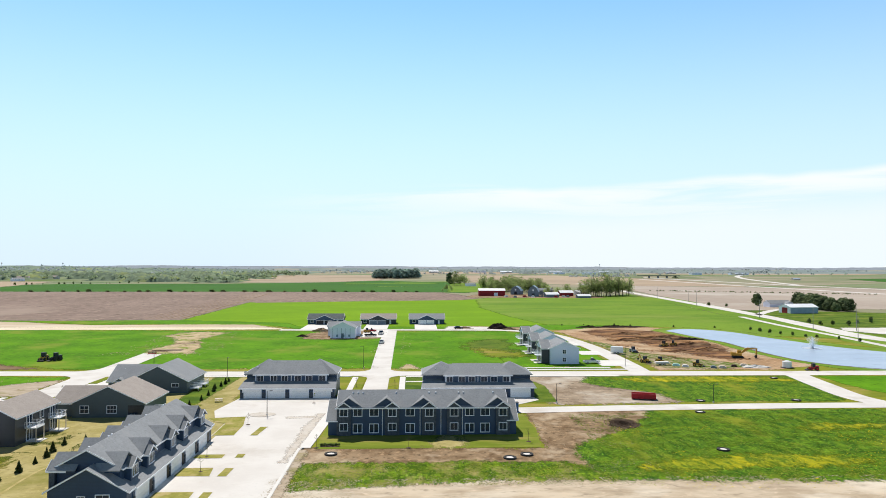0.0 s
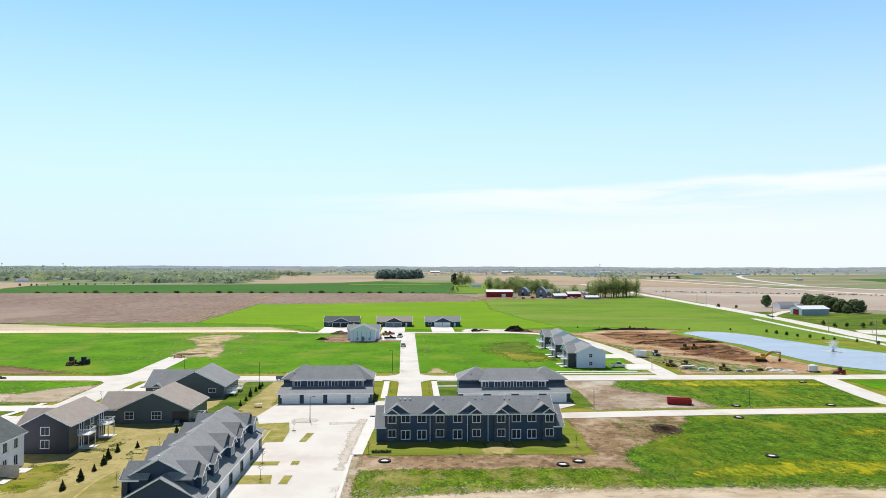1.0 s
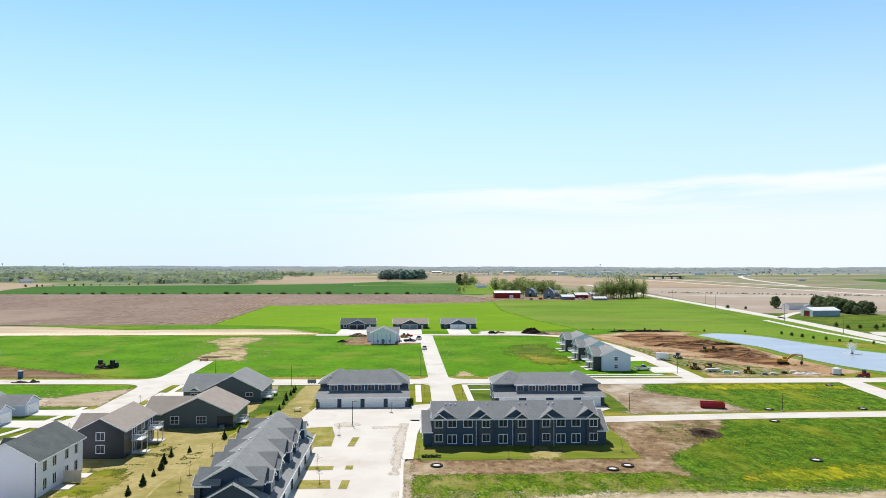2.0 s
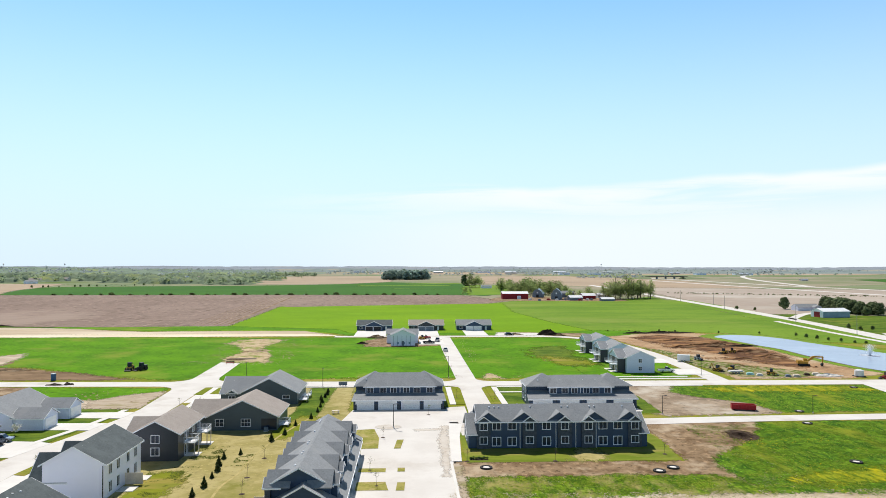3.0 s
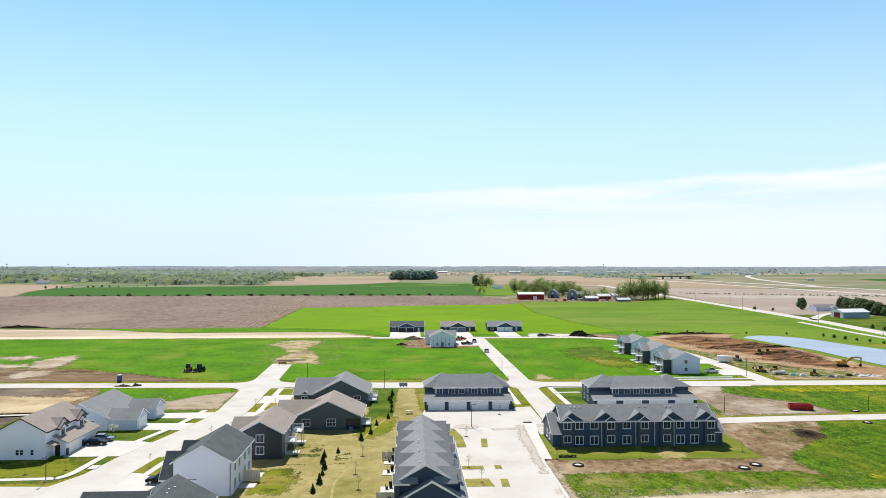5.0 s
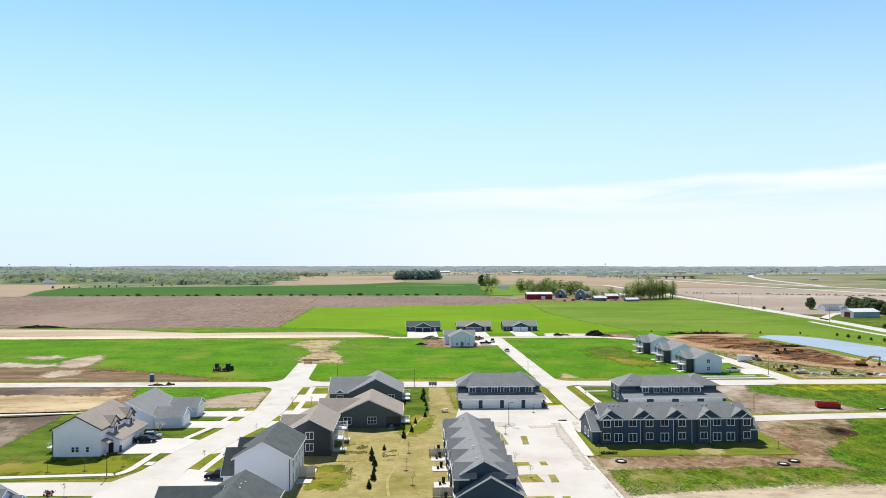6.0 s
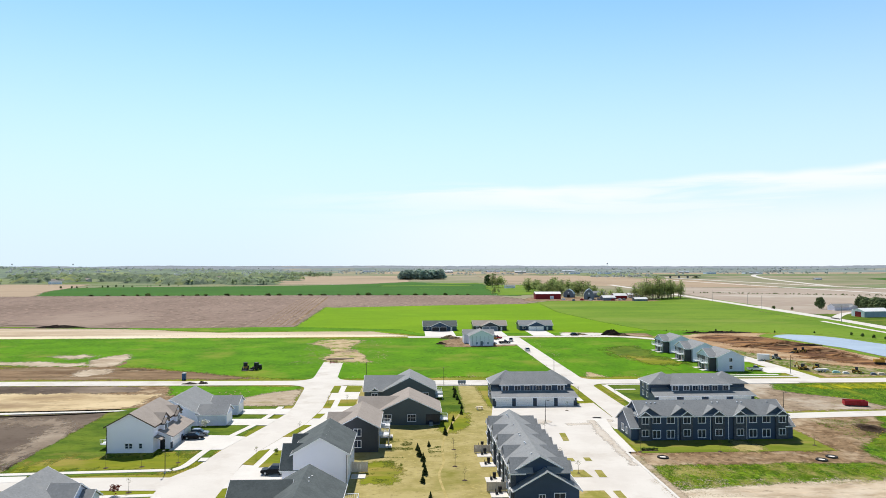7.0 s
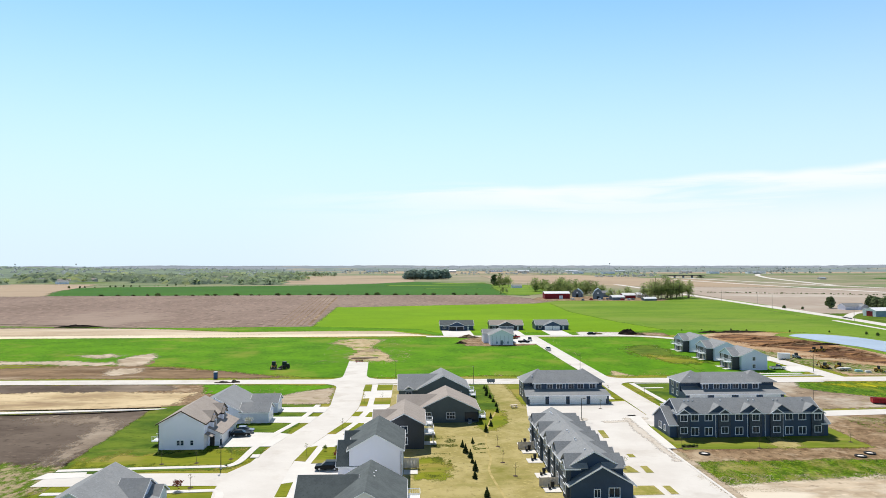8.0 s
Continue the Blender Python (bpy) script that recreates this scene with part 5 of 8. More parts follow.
# left street, east side: driveways with verges and lawns between
slab("apron_east", [(-97, 98), (-80, 98), (-79.5, 209), (-88, 209), (-87.9, 197), (-87.6, 175), (-88.8, 162), (-89.8, 155), (-92.7, 143.5), (-95.5, 132), (-96.7, 122)], 0.0, 0.081, CONCRETE_NEW, "pale concrete driveways and walk")
for pts in ([(-88.4, 196.8), (-86.0, 196.7), (-86.2, 208.6), (-88.4, 208.4)], [(-87.9, 174.4), (-85.8, 174.3), (-85.8, 185.5), (-87.8, 185)], [(-89.0, 162.2), (-87.1, 161.9), (-86.3, 167.4), (-88.4, 167.2)],
            [(-92.9, 143.5), (-91.0, 143.4), (-88.0, 154.6), (-90.0, 154.7)], [(-96.7, 122), (-94.5, 121.3), (-93.6, 133.0), (-95.6, 131.8)], [(-96.5, 100.4), (-94.5, 100.4), (-94.7, 108.2), (-96.6, 107.2)],
            [(-84.3, 198), (-79.6, 198), (-79.6, 208), (-84.4, 208)], [(-84.2, 176.8), (-79.6, 176.8), (-79.6, 186), (-84.2, 186)], [(-85.4, 161), (-79.8, 161), (-79.8, 166.6), (-84.6, 166.6)], [(-89.2, 143), (-85.4, 143), (-85.2, 154), (-86.6, 154)], [(-93.2, 119.9), (-88.0, 120.2), (-88.4, 132.2), (-92.1, 131.7)], [(-92.9, 98), (-87.6, 98), (-88.1, 108.4), (-92.8, 107.8)]):
    slab("verge_lawn", pts, 0.0, 0.15, LAWN, "small lawn between driveways", "grass")
# left street, west side
strip("walk_west", smooth([(-109.0, 118.8), (-107.4, 122), (-106.6, 133), (-104.6, 144.5), (-102.0, 155), (-100.2, 166), (-99.2, 177)]), 1.5, 0.135, CONCRETE_NEW, "pale concrete walk", 0.13, "pavement")
for pts in ([(-114.4, 133.2), (-103.4, 133.2), (-101.0, 143.8), (-104, 145.2), (-114.4, 146.4)], [(-108.6, 155.8), (-98.5, 155.0), (-97.4, 162.0), (-108.6, 162.4)], [(-108.6, 168.0), (-96.3, 167.0), (-95.9, 174.2), (-108.6, 174.0)]):
    slab("driveway", pts, 0.0, 0.12, CONCRETE_NEW, "pale concrete driveway")
patch("pale_soil_corner", [(-110.4, 178.6), (-112.5, 187.7), (-107.4, 196.3), (-98.0, 203.8), (-97.4, 190), (-96.4, 179.2)], 0.06, PALE_SOIL, 1.6, 2.0, "pale bare soil at the street corner")
strip("walk_side", [(-140, 117.3), (-124, 118.2), (-109, 118.9)], 1.5, 0.135, CONCRETE_NEW, "pale concrete walk", 0.13, "pavement")
strip("walk_side_south", [(-136, 103.6), (-118, 103.8), (-107, 104.4)], 1.4, 0.135, CONCRETE_NEW, "pale concrete walk", 0.13, "pavement")
strip("walk_corner", smooth([(-107, 104.4), (-105.6, 100), (-106.5, 90), (-109, 70)]), 1.4, 0.137, CONCRETE_NEW, "pale concrete walk", 0.13, "pavement")
slab("utility_pad", rect(-105.9, -104.3, 124.4, 126.8), 0.0, 0.2, CONCRETE_NEW, "pale concrete utility pad")
slab("pad_west", [(-141, 116), (-134, 116.2), (-133, 113), (-142, 112)], 0.0, 0.11, CONCRETE_NEW, "pale concrete pad where the side street ends")
# far driveways and pads
for x0, x1 in ((-56.8, -40.6), (-25.4, -13.4), (0.4, 11.8)):
    slab("driveway", rect(x0, x1, 357, 384.8), 0.0, 0.12, CONCRETE_NEW, "pale concrete driveway")
patch("soil_wrapped_house", [(-48, 312), (-26, 309), (-14, 313), (-12, 345), (-24, 351), (-42, 350), (-50, 332)], 0.07, SOIL, 2.2, 3, "bare soil round the house under construction")
slab("driveway", rect(-24, -12.5, 318, 351), 0.0, 0.1, CONCRETE_NEW, "pale concrete driveway")
patch("soil_far_lots", [(20, 357), (62, 350), (64, 366), (20, 376)], 0.085, SOIL, 1.5, 3, "bare soil with rubble")
patch("pad_far_lots", [(16, 357), (40, 355.5), (42, 368), (18, 373)], 0.098, CONCRETE, 1.4, 1, "pale concrete pad on the far lots")
slab("driveway", rect(60.5, 71, 227, 240), 0.0, 0.12, CONCRETE_NEW, "pale concrete driveway")
slab("driveway", rect(60.5, 69, 255, 266), 0.0, 0.12, CONCRETE_NEW, "pale concrete driveway")
slab("driveway", rect(60.5, 67, 284, 296), 0.0, 0.12, CONCRETE_NEW, "pale concrete driveway")
# trench with pale concrete footing on the left lot
slab("footing", [(-330, 168.4), (-180, 169), (-141, 172.8), (-139, 174.2), (-180, 171.6), (-330, 171.2)], 0.0, 0.14, CONCRETE_NEW, "long pale strip of crushed stone")
for pts in ([(-330, 166.2), (-180, 167), (-141.5, 172.2)], [(-330, 172.6), (-180, 173.2), (-141, 175.4)]):
    strip("silt_fence", smooth(pts), 0.22, 0.24, SOIL_BLACK, "black silt fence", 0.24, "fence")
# far roads on the right
strip("frontage_road", smooth([(208, 290), (210, 334), (213.5, 355), (221, 410), (228, 466), (242, 600)]), 4.5, 0.1, CONCRETE, "narrow pale lane beside the county road")
strip("road_verge", smooth([(204, 200), (197, 278), (202, 322), (204, 365), (212, 427), (228, 560), (240, 700)]), 26, 0.0585, MEADOW, "mown green verge beside the county road", category="ground")
strip("service_lane", smooth([(206, 440), (204, 427), (196.8, 364.5), (194.8, 322), (190.5, 279), (189, 262)]), 4.0, 0.1, CONCRETE, "narrow pale lane beside the county road")
strip("lane_shed", smooth([(222, 452), (240, 478), (262, 505), (282, 520)]), 6, 0.1, CONCRETE, "pale gravel drive to the shed")
patch("gravel_yard", [(214.5, 345), (221.5, 361), (258, 362), (330, 340), (330, 300), (226, 322)], 0.09, CONCRETE, 1.5, 5, "pale gravel yard")
for pts, w in ([(700, 600), (650, 800), (635, 915), (606, 1118), (588, 1400), (575, 1800)], 16), ([(560, 600), (535, 757), (515, 1000), (505, 1300), (500, 1550)], 13), ([(1400, 2400), (1069, 2240), (800, 1700), (620, 1118)], 14):
    strip("far_highway", smooth(pts), w, 0.12, CONCRETE, "pale highway far off")

# ---- plants ----
LEAF = material("spring_leaves", (0.22, 0.29, 0.06), (0.16, 0.23, 0.045), 0.6, 3.0, 0.8, vary=0.25, spec=0.1, through_light=0.5)
LEAF_DARK = material("evergreen_needles", (0.085, 0.115, 0.040), (0.060, 0.090, 0.032), 0.8, 5.0, 0.85, vary=0.2, spec=0.1, through_light=0.35)
# spring green shifted towards grey, some distance haze put into the leaf colour
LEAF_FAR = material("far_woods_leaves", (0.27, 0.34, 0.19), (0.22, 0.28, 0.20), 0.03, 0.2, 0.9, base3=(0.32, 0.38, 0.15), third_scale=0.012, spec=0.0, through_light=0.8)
# most distant woods: pale blue-grey albedo stands in for the air's haze
LEAF_HAZED = material("bare_twigs", (0.36, 0.40, 0.40), (0.31, 0.35, 0.36), 0.02, 0.2, 0.9, base3=(0.32, 0.38, 0.31), third_scale=0.006, spec=0.0, through_light=0.8)
BARK = material("bark", (0.13, 0.10, 0.075), (0.09, 0.07, 0.055), 1.0, 6.0, 0.9)
BLOSSOM = material("white_blossom", (0.75, 0.72, 0.68), (0.6, 0.62, 0.5), 1.0, 6.0, 0.9)
REDLEAF = material("red_leaves", (0.28, 0.07, 0.045), (0.2, 0.05, 0.03), 1.0, 6.0, 0.9)
rng = np.random.RandomState(7)


def leaf_mesh(name, centres, sizes, mat, flat=0.9, outward=None):
    """Many small leaf-clump quads, each tilted its own way."""
    n = len(centres)
    c = np.asarray(centres, float)
    w = rng.normal(size=(n, 3)) * (1, 1, 0.6)
    w /= np.linalg.norm(w, axis=1)[:, None]
    if outward is not None:
        w = outward + 0.35 * w
    w[:, 2] += flat                       # leaves turn up to the light
    w /= np.linalg.norm(w, axis=1)[:, None]
    u = np.cross(w, rng.normal(size=(n, 3)))
    u /= np.linalg.norm(u, axis=1)[:, None]
    v = np.cross(w, u)
    s = np.asarray(sizes, float)[:, None]
    a = rng.uniform(0.7, 1.3, (n, 1))
    q = np.stack([c - u * s * a - v * s * 0.5, c + u * s * 0.4 - v * s * a, c + u * s * a + v * s * 0.45, c - u * s * 0.3 + v * s], 1)
    me = bpy.data.meshes.new(name)
    me.from_pydata(q.reshape(-1, 3).tolist(), [], np.arange(4 * n).reshape(-1, 4).tolist())
    me.materials.append(mat)
    return me


def lobed_crown(name, h, low, spread, leaves, size, mat, lobes=9):
    """A dense crown: overlapping rounded lobes covered with leaf clumps that face outwards."""
    a = np.arange(lobes) * 2.4 + rng.uniform(0, 6)
    f = (np.arange(lobes) + 0.5) / lobes
    mid = np.stack([spread * 0.5 * np.cos(a) * (1 - 0.6 * f), spread * 0.5 * np.sin(a) * (1 - 0.6 * f), low + (h - low) * (0.22 + 0.6 * f)], 1)
    k = rng.randint(0, lobes, leaves)
    d = rng.normal(size=(leaves, 3))
    d /= np.linalg.norm(d, axis=1)[:, None]
    rad = np.array([spread * 0.55, spread * 0.55, (h - low) * 0.24]) * rng.uniform(0.85, 1.1, (leaves, 1)) * (1 - 0.35 * f[k])[:, None]
    c = mid[k] + d * rad
    c[:, 2] = np.maximum(c[:, 2], low * 0.6)
    return leaf_mesh(name, c, size * rng.uniform(0.6, 1.3, leaves), mat, 0.25, d)


def tree(m, h, spread, mat, label, leaves=420, size=0.3, bare=0.32, group="", category="tree", trunk=0.045, dense=False):
    """Tapered trunk, forking limbs and a crown of leaf clumps at their ends."""
    t = empty("tree", m, label, category, group)
    bm = bmesh.new()
    bend = rng.uniform(-0.05, 0.05, 2) * h
    top = Vector((bend[0], bend[1], h * 0.8))
    rod(bm, (0, 0, -0.1), (bend[0] * 0.3, bend[1] * 0.3, h * bare), h * trunk * 0.5, h * trunk * 0.36, 7)
    rod(bm, (bend[0] * 0.3, bend[1] * 0.3, h * bare), top, h * trunk * 0.36, h * 0.006, 6)
    ends = [top]
    for i in range(11):
        a, f = i * 2.4 + rng.uniform(-0.4, 0.4), rng.uniform(0.0, 0.75)
        p = Vector((bend[0] * 0.3, bend[1] * 0.3, h * bare)).lerp(top, f)
        q = p + Vector((math.cos(a), math.sin(a), rng.uniform(0.5, 1.1))) * spread * (1 - 0.55 * f) * rng.uniform(0.6, 1.0)
        q.z = min(q.z, h * 0.97)
        rod(bm, p, q, h * trunk * 0.16, h * 0.004, 5)
        ends += [q, p.lerp(q, 0.6)]
    part("trunk", bm, BARK, t)
    if dense:
        ob = new("crown", lobed_crown("crown", h, h * bare, spread, leaves, size, mat))
        ob.parent = t
        return t
    k = rng.randint(0, len(ends), leaves)
    c = np.array([ends[i] for i in k]) + rng.normal(size=(leaves, 3)) * spread * np.array((0.24, 0.24, 0.2))
    c[:, 2] = np.clip(c[:, 2], h * bare * 0.8, h * 1.03)
    ob = new("crown", leaf_mesh("crown", c, size * rng.uniform(0.5, 1.25, leaves), mat))
    ob.parent = t
    return t


def conifer(m, h, r, label, group="", leaves=260, mat=None, category="conifer"):
    """Evergreen: straight trunk and a ragged cone of short sprays."""
    t = empty("conifer", m, label, category, group)
    bm = bmesh.new()
    rod(bm, (0, 0, -0.05), (0, 0, h * 0.95), 0.035 * h, 0.006 * h, 6)
    part("trunk", bm, BARK, t)
    f = rng.uniform(0.0, 1.0, leaves) ** 1.3
    a, rr = rng.uniform(0, 6.283, leaves), r * (1.02 - f) * rng.uniform(0.35, 1.08, leaves) * (1 + 0.07 * np.sin(f * 26))
    c = np.stack([rr * np.cos(a), rr * np.sin(a), h * (0.05 + 0.95 * f)], 1)
    ob = new("crown", leaf_mesh("crown", c, 0.21 * r * (1.35 - f) + 0.03 * h * 0.5, mat or LEAF_DARK))
    ob.parent = t
    return t


kinds = [conifer(pose(0, 0, -50), 2.0, 0.60, "young upright evergreen planted in the lawn", "young evergreens") for _ in range(3)]
SPOTS = [(-63.0, 130.9), (-62.7, 126.2), (-62.0, 122.7), (-61.9, 118.9), (-61.8, 113.9), (-62.3, 109.1), (-60.6, 133.9), (-56.7, 143.9), (-54.9, 149.5), (-51.4, 199.7), (-51.4, 191.8), (-51.3, 184.4), (-50.9, 172.4), (-51.5, 165.2), (-61.2, 98.9), (-51.0, 178.6), (-52.0, 188.0), (-51.2, 195.5), (-54.0, 158.0)]
for i, (x, y) in enumerate(SPOTS):
    k = kinds[i % 3]
    m = pose(x, y, 0.05, 0, 0, 77 * i)
    s = 0.76 + 0.28 * ((i * 37) % 10) / 10
    if i < 3:
        k.matrix_basis = m @ Matrix.Diagonal((s, s, s, 1))
    else:
        copy_thing(k, m @ Matrix.Scale(s, 4))
# young street trees, almost bare
sap = [tree(pose(0, 0, -50), 3.1, 0.6, LEAF, "thin newly planted street tree in a ring of mulch", 26, 0.06, 0.35, "young trees", trunk=0.022) for _ in range(2)]
for t in sap:
    bm = bmesh.new()
    rod(bm, (0, 0, 0.0), (0, 0, 0.09), 0.52, 0.30, 12)
    part("mulch_ring", bm, MULCH, t, "ring of dark bark mulch")
for i, (x, y) in enumerate([(-54.8, 110.1), (-56.0, 118.9), (-55.5, 131.0), (-115.5, 121.5), (-109.5, 124.0), (-122, 121), (-1.1, 126.8), (-17.5, 127.3), (21.0, 130.7), (-33.6, 113.2), (-33.8, 146), (-23.6, 168.2), (-35.2, 122.2), (-15.4, 190), (-5.1, 188), (-86.9, 180), (-90, 149), (-95.0, 126), (-82, 181), (-112, 106.2)]):
    if i < 2:
        sap[i].matrix_basis = pose(x, y, 0.05, 0, 0, 50 * i)
    else:
        copy_thing(sap[i % 2], pose(x, y, 0.05, 0, 0, 63 * i))
tree(pose(-112.4, 151.5, 0.05), 2.6, 0.9, BLOSSOM, "small white-blossoming tree on the lawn", 260, 0.13, 0.3, trunk=0.03)
tree(pose(-113.6, 104.6, 0.05), 2.0, 0.8, REDLEAF, "small red-leaved tree on the lawn", 220, 0.12, 0.3, trunk=0.03)
for i, (x, y) in enumerate([(-89.2, 129.5), (-89.0, 124.0), (-91.6, 129.0), (-88.6, 126.5)]):
    tree(pose(x, y, 0.1), 1.3, 0.5, (LEAF, REDLEAF)[i % 2], "small ornamental shrub in a lawn", 130, 0.1, 0.15, "shrubs", "shrub", 0.03)

# farm groves and trees
LEAF_SHED = material("dense_green_leaves", (0.155, 0.20, 0.09), (0.11, 0.15, 0.065), 0.5, 2.0, 0.85, vary=0.25, spec=0.1, through_light=0.3)
LEAF_PALE = material("young_yellow_leaves", (0.29, 0.35, 0.13), (0.21, 0.27, 0.10), 0.6, 3.0, 0.8, vary=0.35, spec=0.1, through_light=0.7)
tall = [tree(pose(0, 0, -80), 20, 4.2, LEAF_PALE, "tall thin spring tree of the farm grove", 520, 0.36, 0.10, "farm grove", trunk=0.03) for _ in range(4)]
for i in range(46):
    x, y = 172 + 1.2 * i + rng.uniform(-2, 2), 716 + 0.6 * i + rng.uniform(-12, 16)
    s = rng.uniform(0.7, 1.25) * (0.9 if i < 10 else 1.2)
    m = pose(x, y, 0, 0, 0, rng.uniform(0, 360)) @ Matrix.Diagonal((s, s, s, 1))
    if i < 4:
        tall[i].matrix_basis = m
    else:
        copy_thing(tall[i % 4], m)
full = [tree(pose(0, 0, -80), 13, 5.0, (LEAF_PALE, LEAF_SHED)[i // 2], ("pale green spring tree behind the farm", "dark green tree beside the farm")[i // 2], (480, 240)[i // 2], (0.46, 0.95)[i // 2], 0.08, "farm trees", "tree", 0.03, i == 2) for i in range(3)]
for i in range(44):
    x, y = rng.uniform(88, 158), rng.uniform(800, 930)
    s = rng.uniform(0.7, 1.4)
    m = pose(x, y, 0, 0, 0, rng.uniform(0, 360)) @ Matrix.Diagonal((s, s, s, 1))
    if i < 2:
        full[i].matrix_basis = m
    elif i > 2:
        copy_thing(full[i % 2], m)
for i, (x, y, s) in enumerate(((54.6, 1090, 1.6), (62, 1080, 1.5), (67, 1096, 1.6), (72, 1085, 1.55), (78, 1090, 1.35), (46, 880, 0.7), (40, 872, 0.6), (34, 838, 0.4), (98, 905, 1.1), (104, 960, 1.3), (132, 940, 1.4), (116, 775, 0.9), (140, 740, 0.8), (152, 745, 0.9), (164, 752, 0.9), (102, 790, 0.8))):
    w = s * (0.8 if i == 0 else 1.0)      # the dark one is narrow
    m = pose(x, y, 0, 0, 0, x * 7) @ Matrix.Diagonal((w, w, s, 1))
    if i == 0:
        full[2].matrix_basis = m
    else:
        copy_thing(full[i % 2], m)
bare = [tree(pose(0, 0, -80), 15, 4.0, BARK, "bare grey tree between the farm buildings", 240, 0.28, 0.12, "bare farm trees", "tree", 0.03) for _ in range(2)]
for i, (x, y, s) in enumerate(((104, 772, 0.7), (118, 780, 0.8), (132, 790, 1.0), (139, 788, 1.1), (146, 745, 1.0), (164, 762, 1.15), (170, 730, 1.0), (176, 742, 1.2), (181, 735, 1.1), (186, 748, 1.2), (192, 752, 1.0))):
    m = pose(x, y, 0, 0, 0, 97 * i) @ Matrix.Scale(s, 4)
    if i < 2:
        bare[i].matrix_basis = m
    else:
        copy_thing(bare[i % 2], m)
big = [tree(pose(0, 0, -80), 10.5, 3.7, LEAF_SHED, "large dense evergreen by the farm shed", 620, 0.5, 0.05, "evergreen grove", "tree", 0.04, True) for _ in range(3)]
for i in range(34):
    f = i / 33
    x, y = 300 + rng.uniform(-5, 9), 546 - 58 * f + rng.uniform(-3, 3)
    s = rng.uniform(0.75, 1.1) * (1 - 0.25 * f)
    m = pose(x, y, 0, 0, 0, rng.uniform(0, 360)) @ Matrix.Diagonal((s * 1.35, s * 1.35, s * rng.uniform(0.95, 1.15), 1))
    if i < 3:
        big[i].matrix_basis = m
    else:
        copy_thing(big[i % 3], m)
# dark evergreens made pale green: haze over the distance is in this colour
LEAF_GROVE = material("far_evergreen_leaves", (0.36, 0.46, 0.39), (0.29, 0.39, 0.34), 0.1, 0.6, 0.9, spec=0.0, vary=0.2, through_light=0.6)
grove = [tree(pose(0, 0, -80), 13, 5.0, LEAF_GROVE, "dark tree of a far grove, leaf colour paled as by haze", 240, 1.2, 0.05, "far grove", "tree", 0.04, True) for _ in range(3)]
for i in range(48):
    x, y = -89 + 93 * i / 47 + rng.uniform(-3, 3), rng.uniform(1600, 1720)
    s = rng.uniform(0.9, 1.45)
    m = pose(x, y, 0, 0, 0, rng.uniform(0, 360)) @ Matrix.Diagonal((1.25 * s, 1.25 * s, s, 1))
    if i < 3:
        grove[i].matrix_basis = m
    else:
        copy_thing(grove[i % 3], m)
tree(pose(275, 559, 0), 10.5, 4.8, LEAF_SHED, "dense dark green shade tree beside the county road", 900, 0.6, 0.04, "", "tree", 0.04, True)
# shrubs: on the pond's bank, in the fields, round the shed
LEAF_BUSH = material("shrub_leaves", (0.15, 0.20, 0.065), (0.105, 0.15, 0.05), 0.8, 5.0, 0.85, vary=0.3, spec=0.1, through_light=0.4)
bush = [tree(pose(0, 0, -80), 2.4, 1.0, LEAF_BUSH, "dark rounded shrub in the grass", 170, 0.26, 0.04, "field shrubs", "shrub", 0.04, True) for _ in range(3)]
spots = [(169, 350.6, 1.1), (169.7, 342.5, 1.2), (171.3, 335.6, 1.1), (172.9, 329.0, 1.1), (175.9, 323.5, 1.0), (178.5, 317.3, 1.0), (182.2, 314.6, 1.1), (187.2, 306, 1), (190.3, 296, 1), (221.3, 389.6, 1.9), (222.5, 380.7, 1.6), (229.4, 380.6, 1.7), (236.8, 378, 2.0), (248.7, 388.9, 1.3), (258.7, 392.5, 2.0), (233.3, 372, 1.1), (236, 560, 2.0), (245.2, 548, 1.6), (238.9, 566, 1.4), (107.3, 377, 0.7), (115.3, 375, 0.7), (91.3, 379, 0.6), (135.4, 366, 0.8), (79.3, 378, 0.6), (155.5, 362, 0.8)]
spots += [(-440 + 17.2 * i + rng.uniform(-5, 5), 832 - 0.012 * i, rng.uniform(1.2, 2.2)) for i in range(27)]
spots += [(-600 + 11 * i + rng.uniform(-8, 8), 1090 + 9 * i + rng.uniform(-8, 8), rng.uniform(1.0, 2.6)) for i in range(14)]
for i, (x, y, s) in enumerate(spots):
    s *= 0.82
    m = pose(x, y, 0, 0, 0, 71 * i) if not 825 < y < 835 else pose(x, y, 0) @ Matrix.Diagonal((2.8, 1.5, 0.85, 1))
    m = m @ Matrix.Diagonal((s * (0.85 + 0.05 * (i % 7)), s, s * (0.8 + 0.08 * (i % 5)), 1))
    if i < 3:
        bush[i].matrix_basis = m
    else:
        copy_thing(bush[i % 3], m)


def woods(name, rows, mat, label, per=30):
    """A far wood as one body: trees of (x, y, base, height), each a heap of small clumps of leaves."""
    rows = np.asarray(rows, float)
    n = len(rows) * per
    d = rng.normal(size=(n, 3))
    d[:, 2] = np.abs(d[:, 2]) - 0.45
    d /= np.linalg.norm(d, axis=1)[:, None]
    h = np.repeat(rows[:, 3], per)
    slim = np.repeat(rng.uniform(0.36, 0.6, len(rows)), per)
    c = np.repeat(rows[:, :3], per, axis=0) + d * np.stack([slim, slim, np.full(n, 0.40)], 1) * h[:, None] * rng.uniform(0.35, 1.0, (n, 1))
    c[:, 2] += 0.5 * h
    return tagged(new(name, leaf_mesh(name, c, h * rng.uniform(0.07, 0.15, n), mat, 0.0)), label, "woods", kind="stuff")


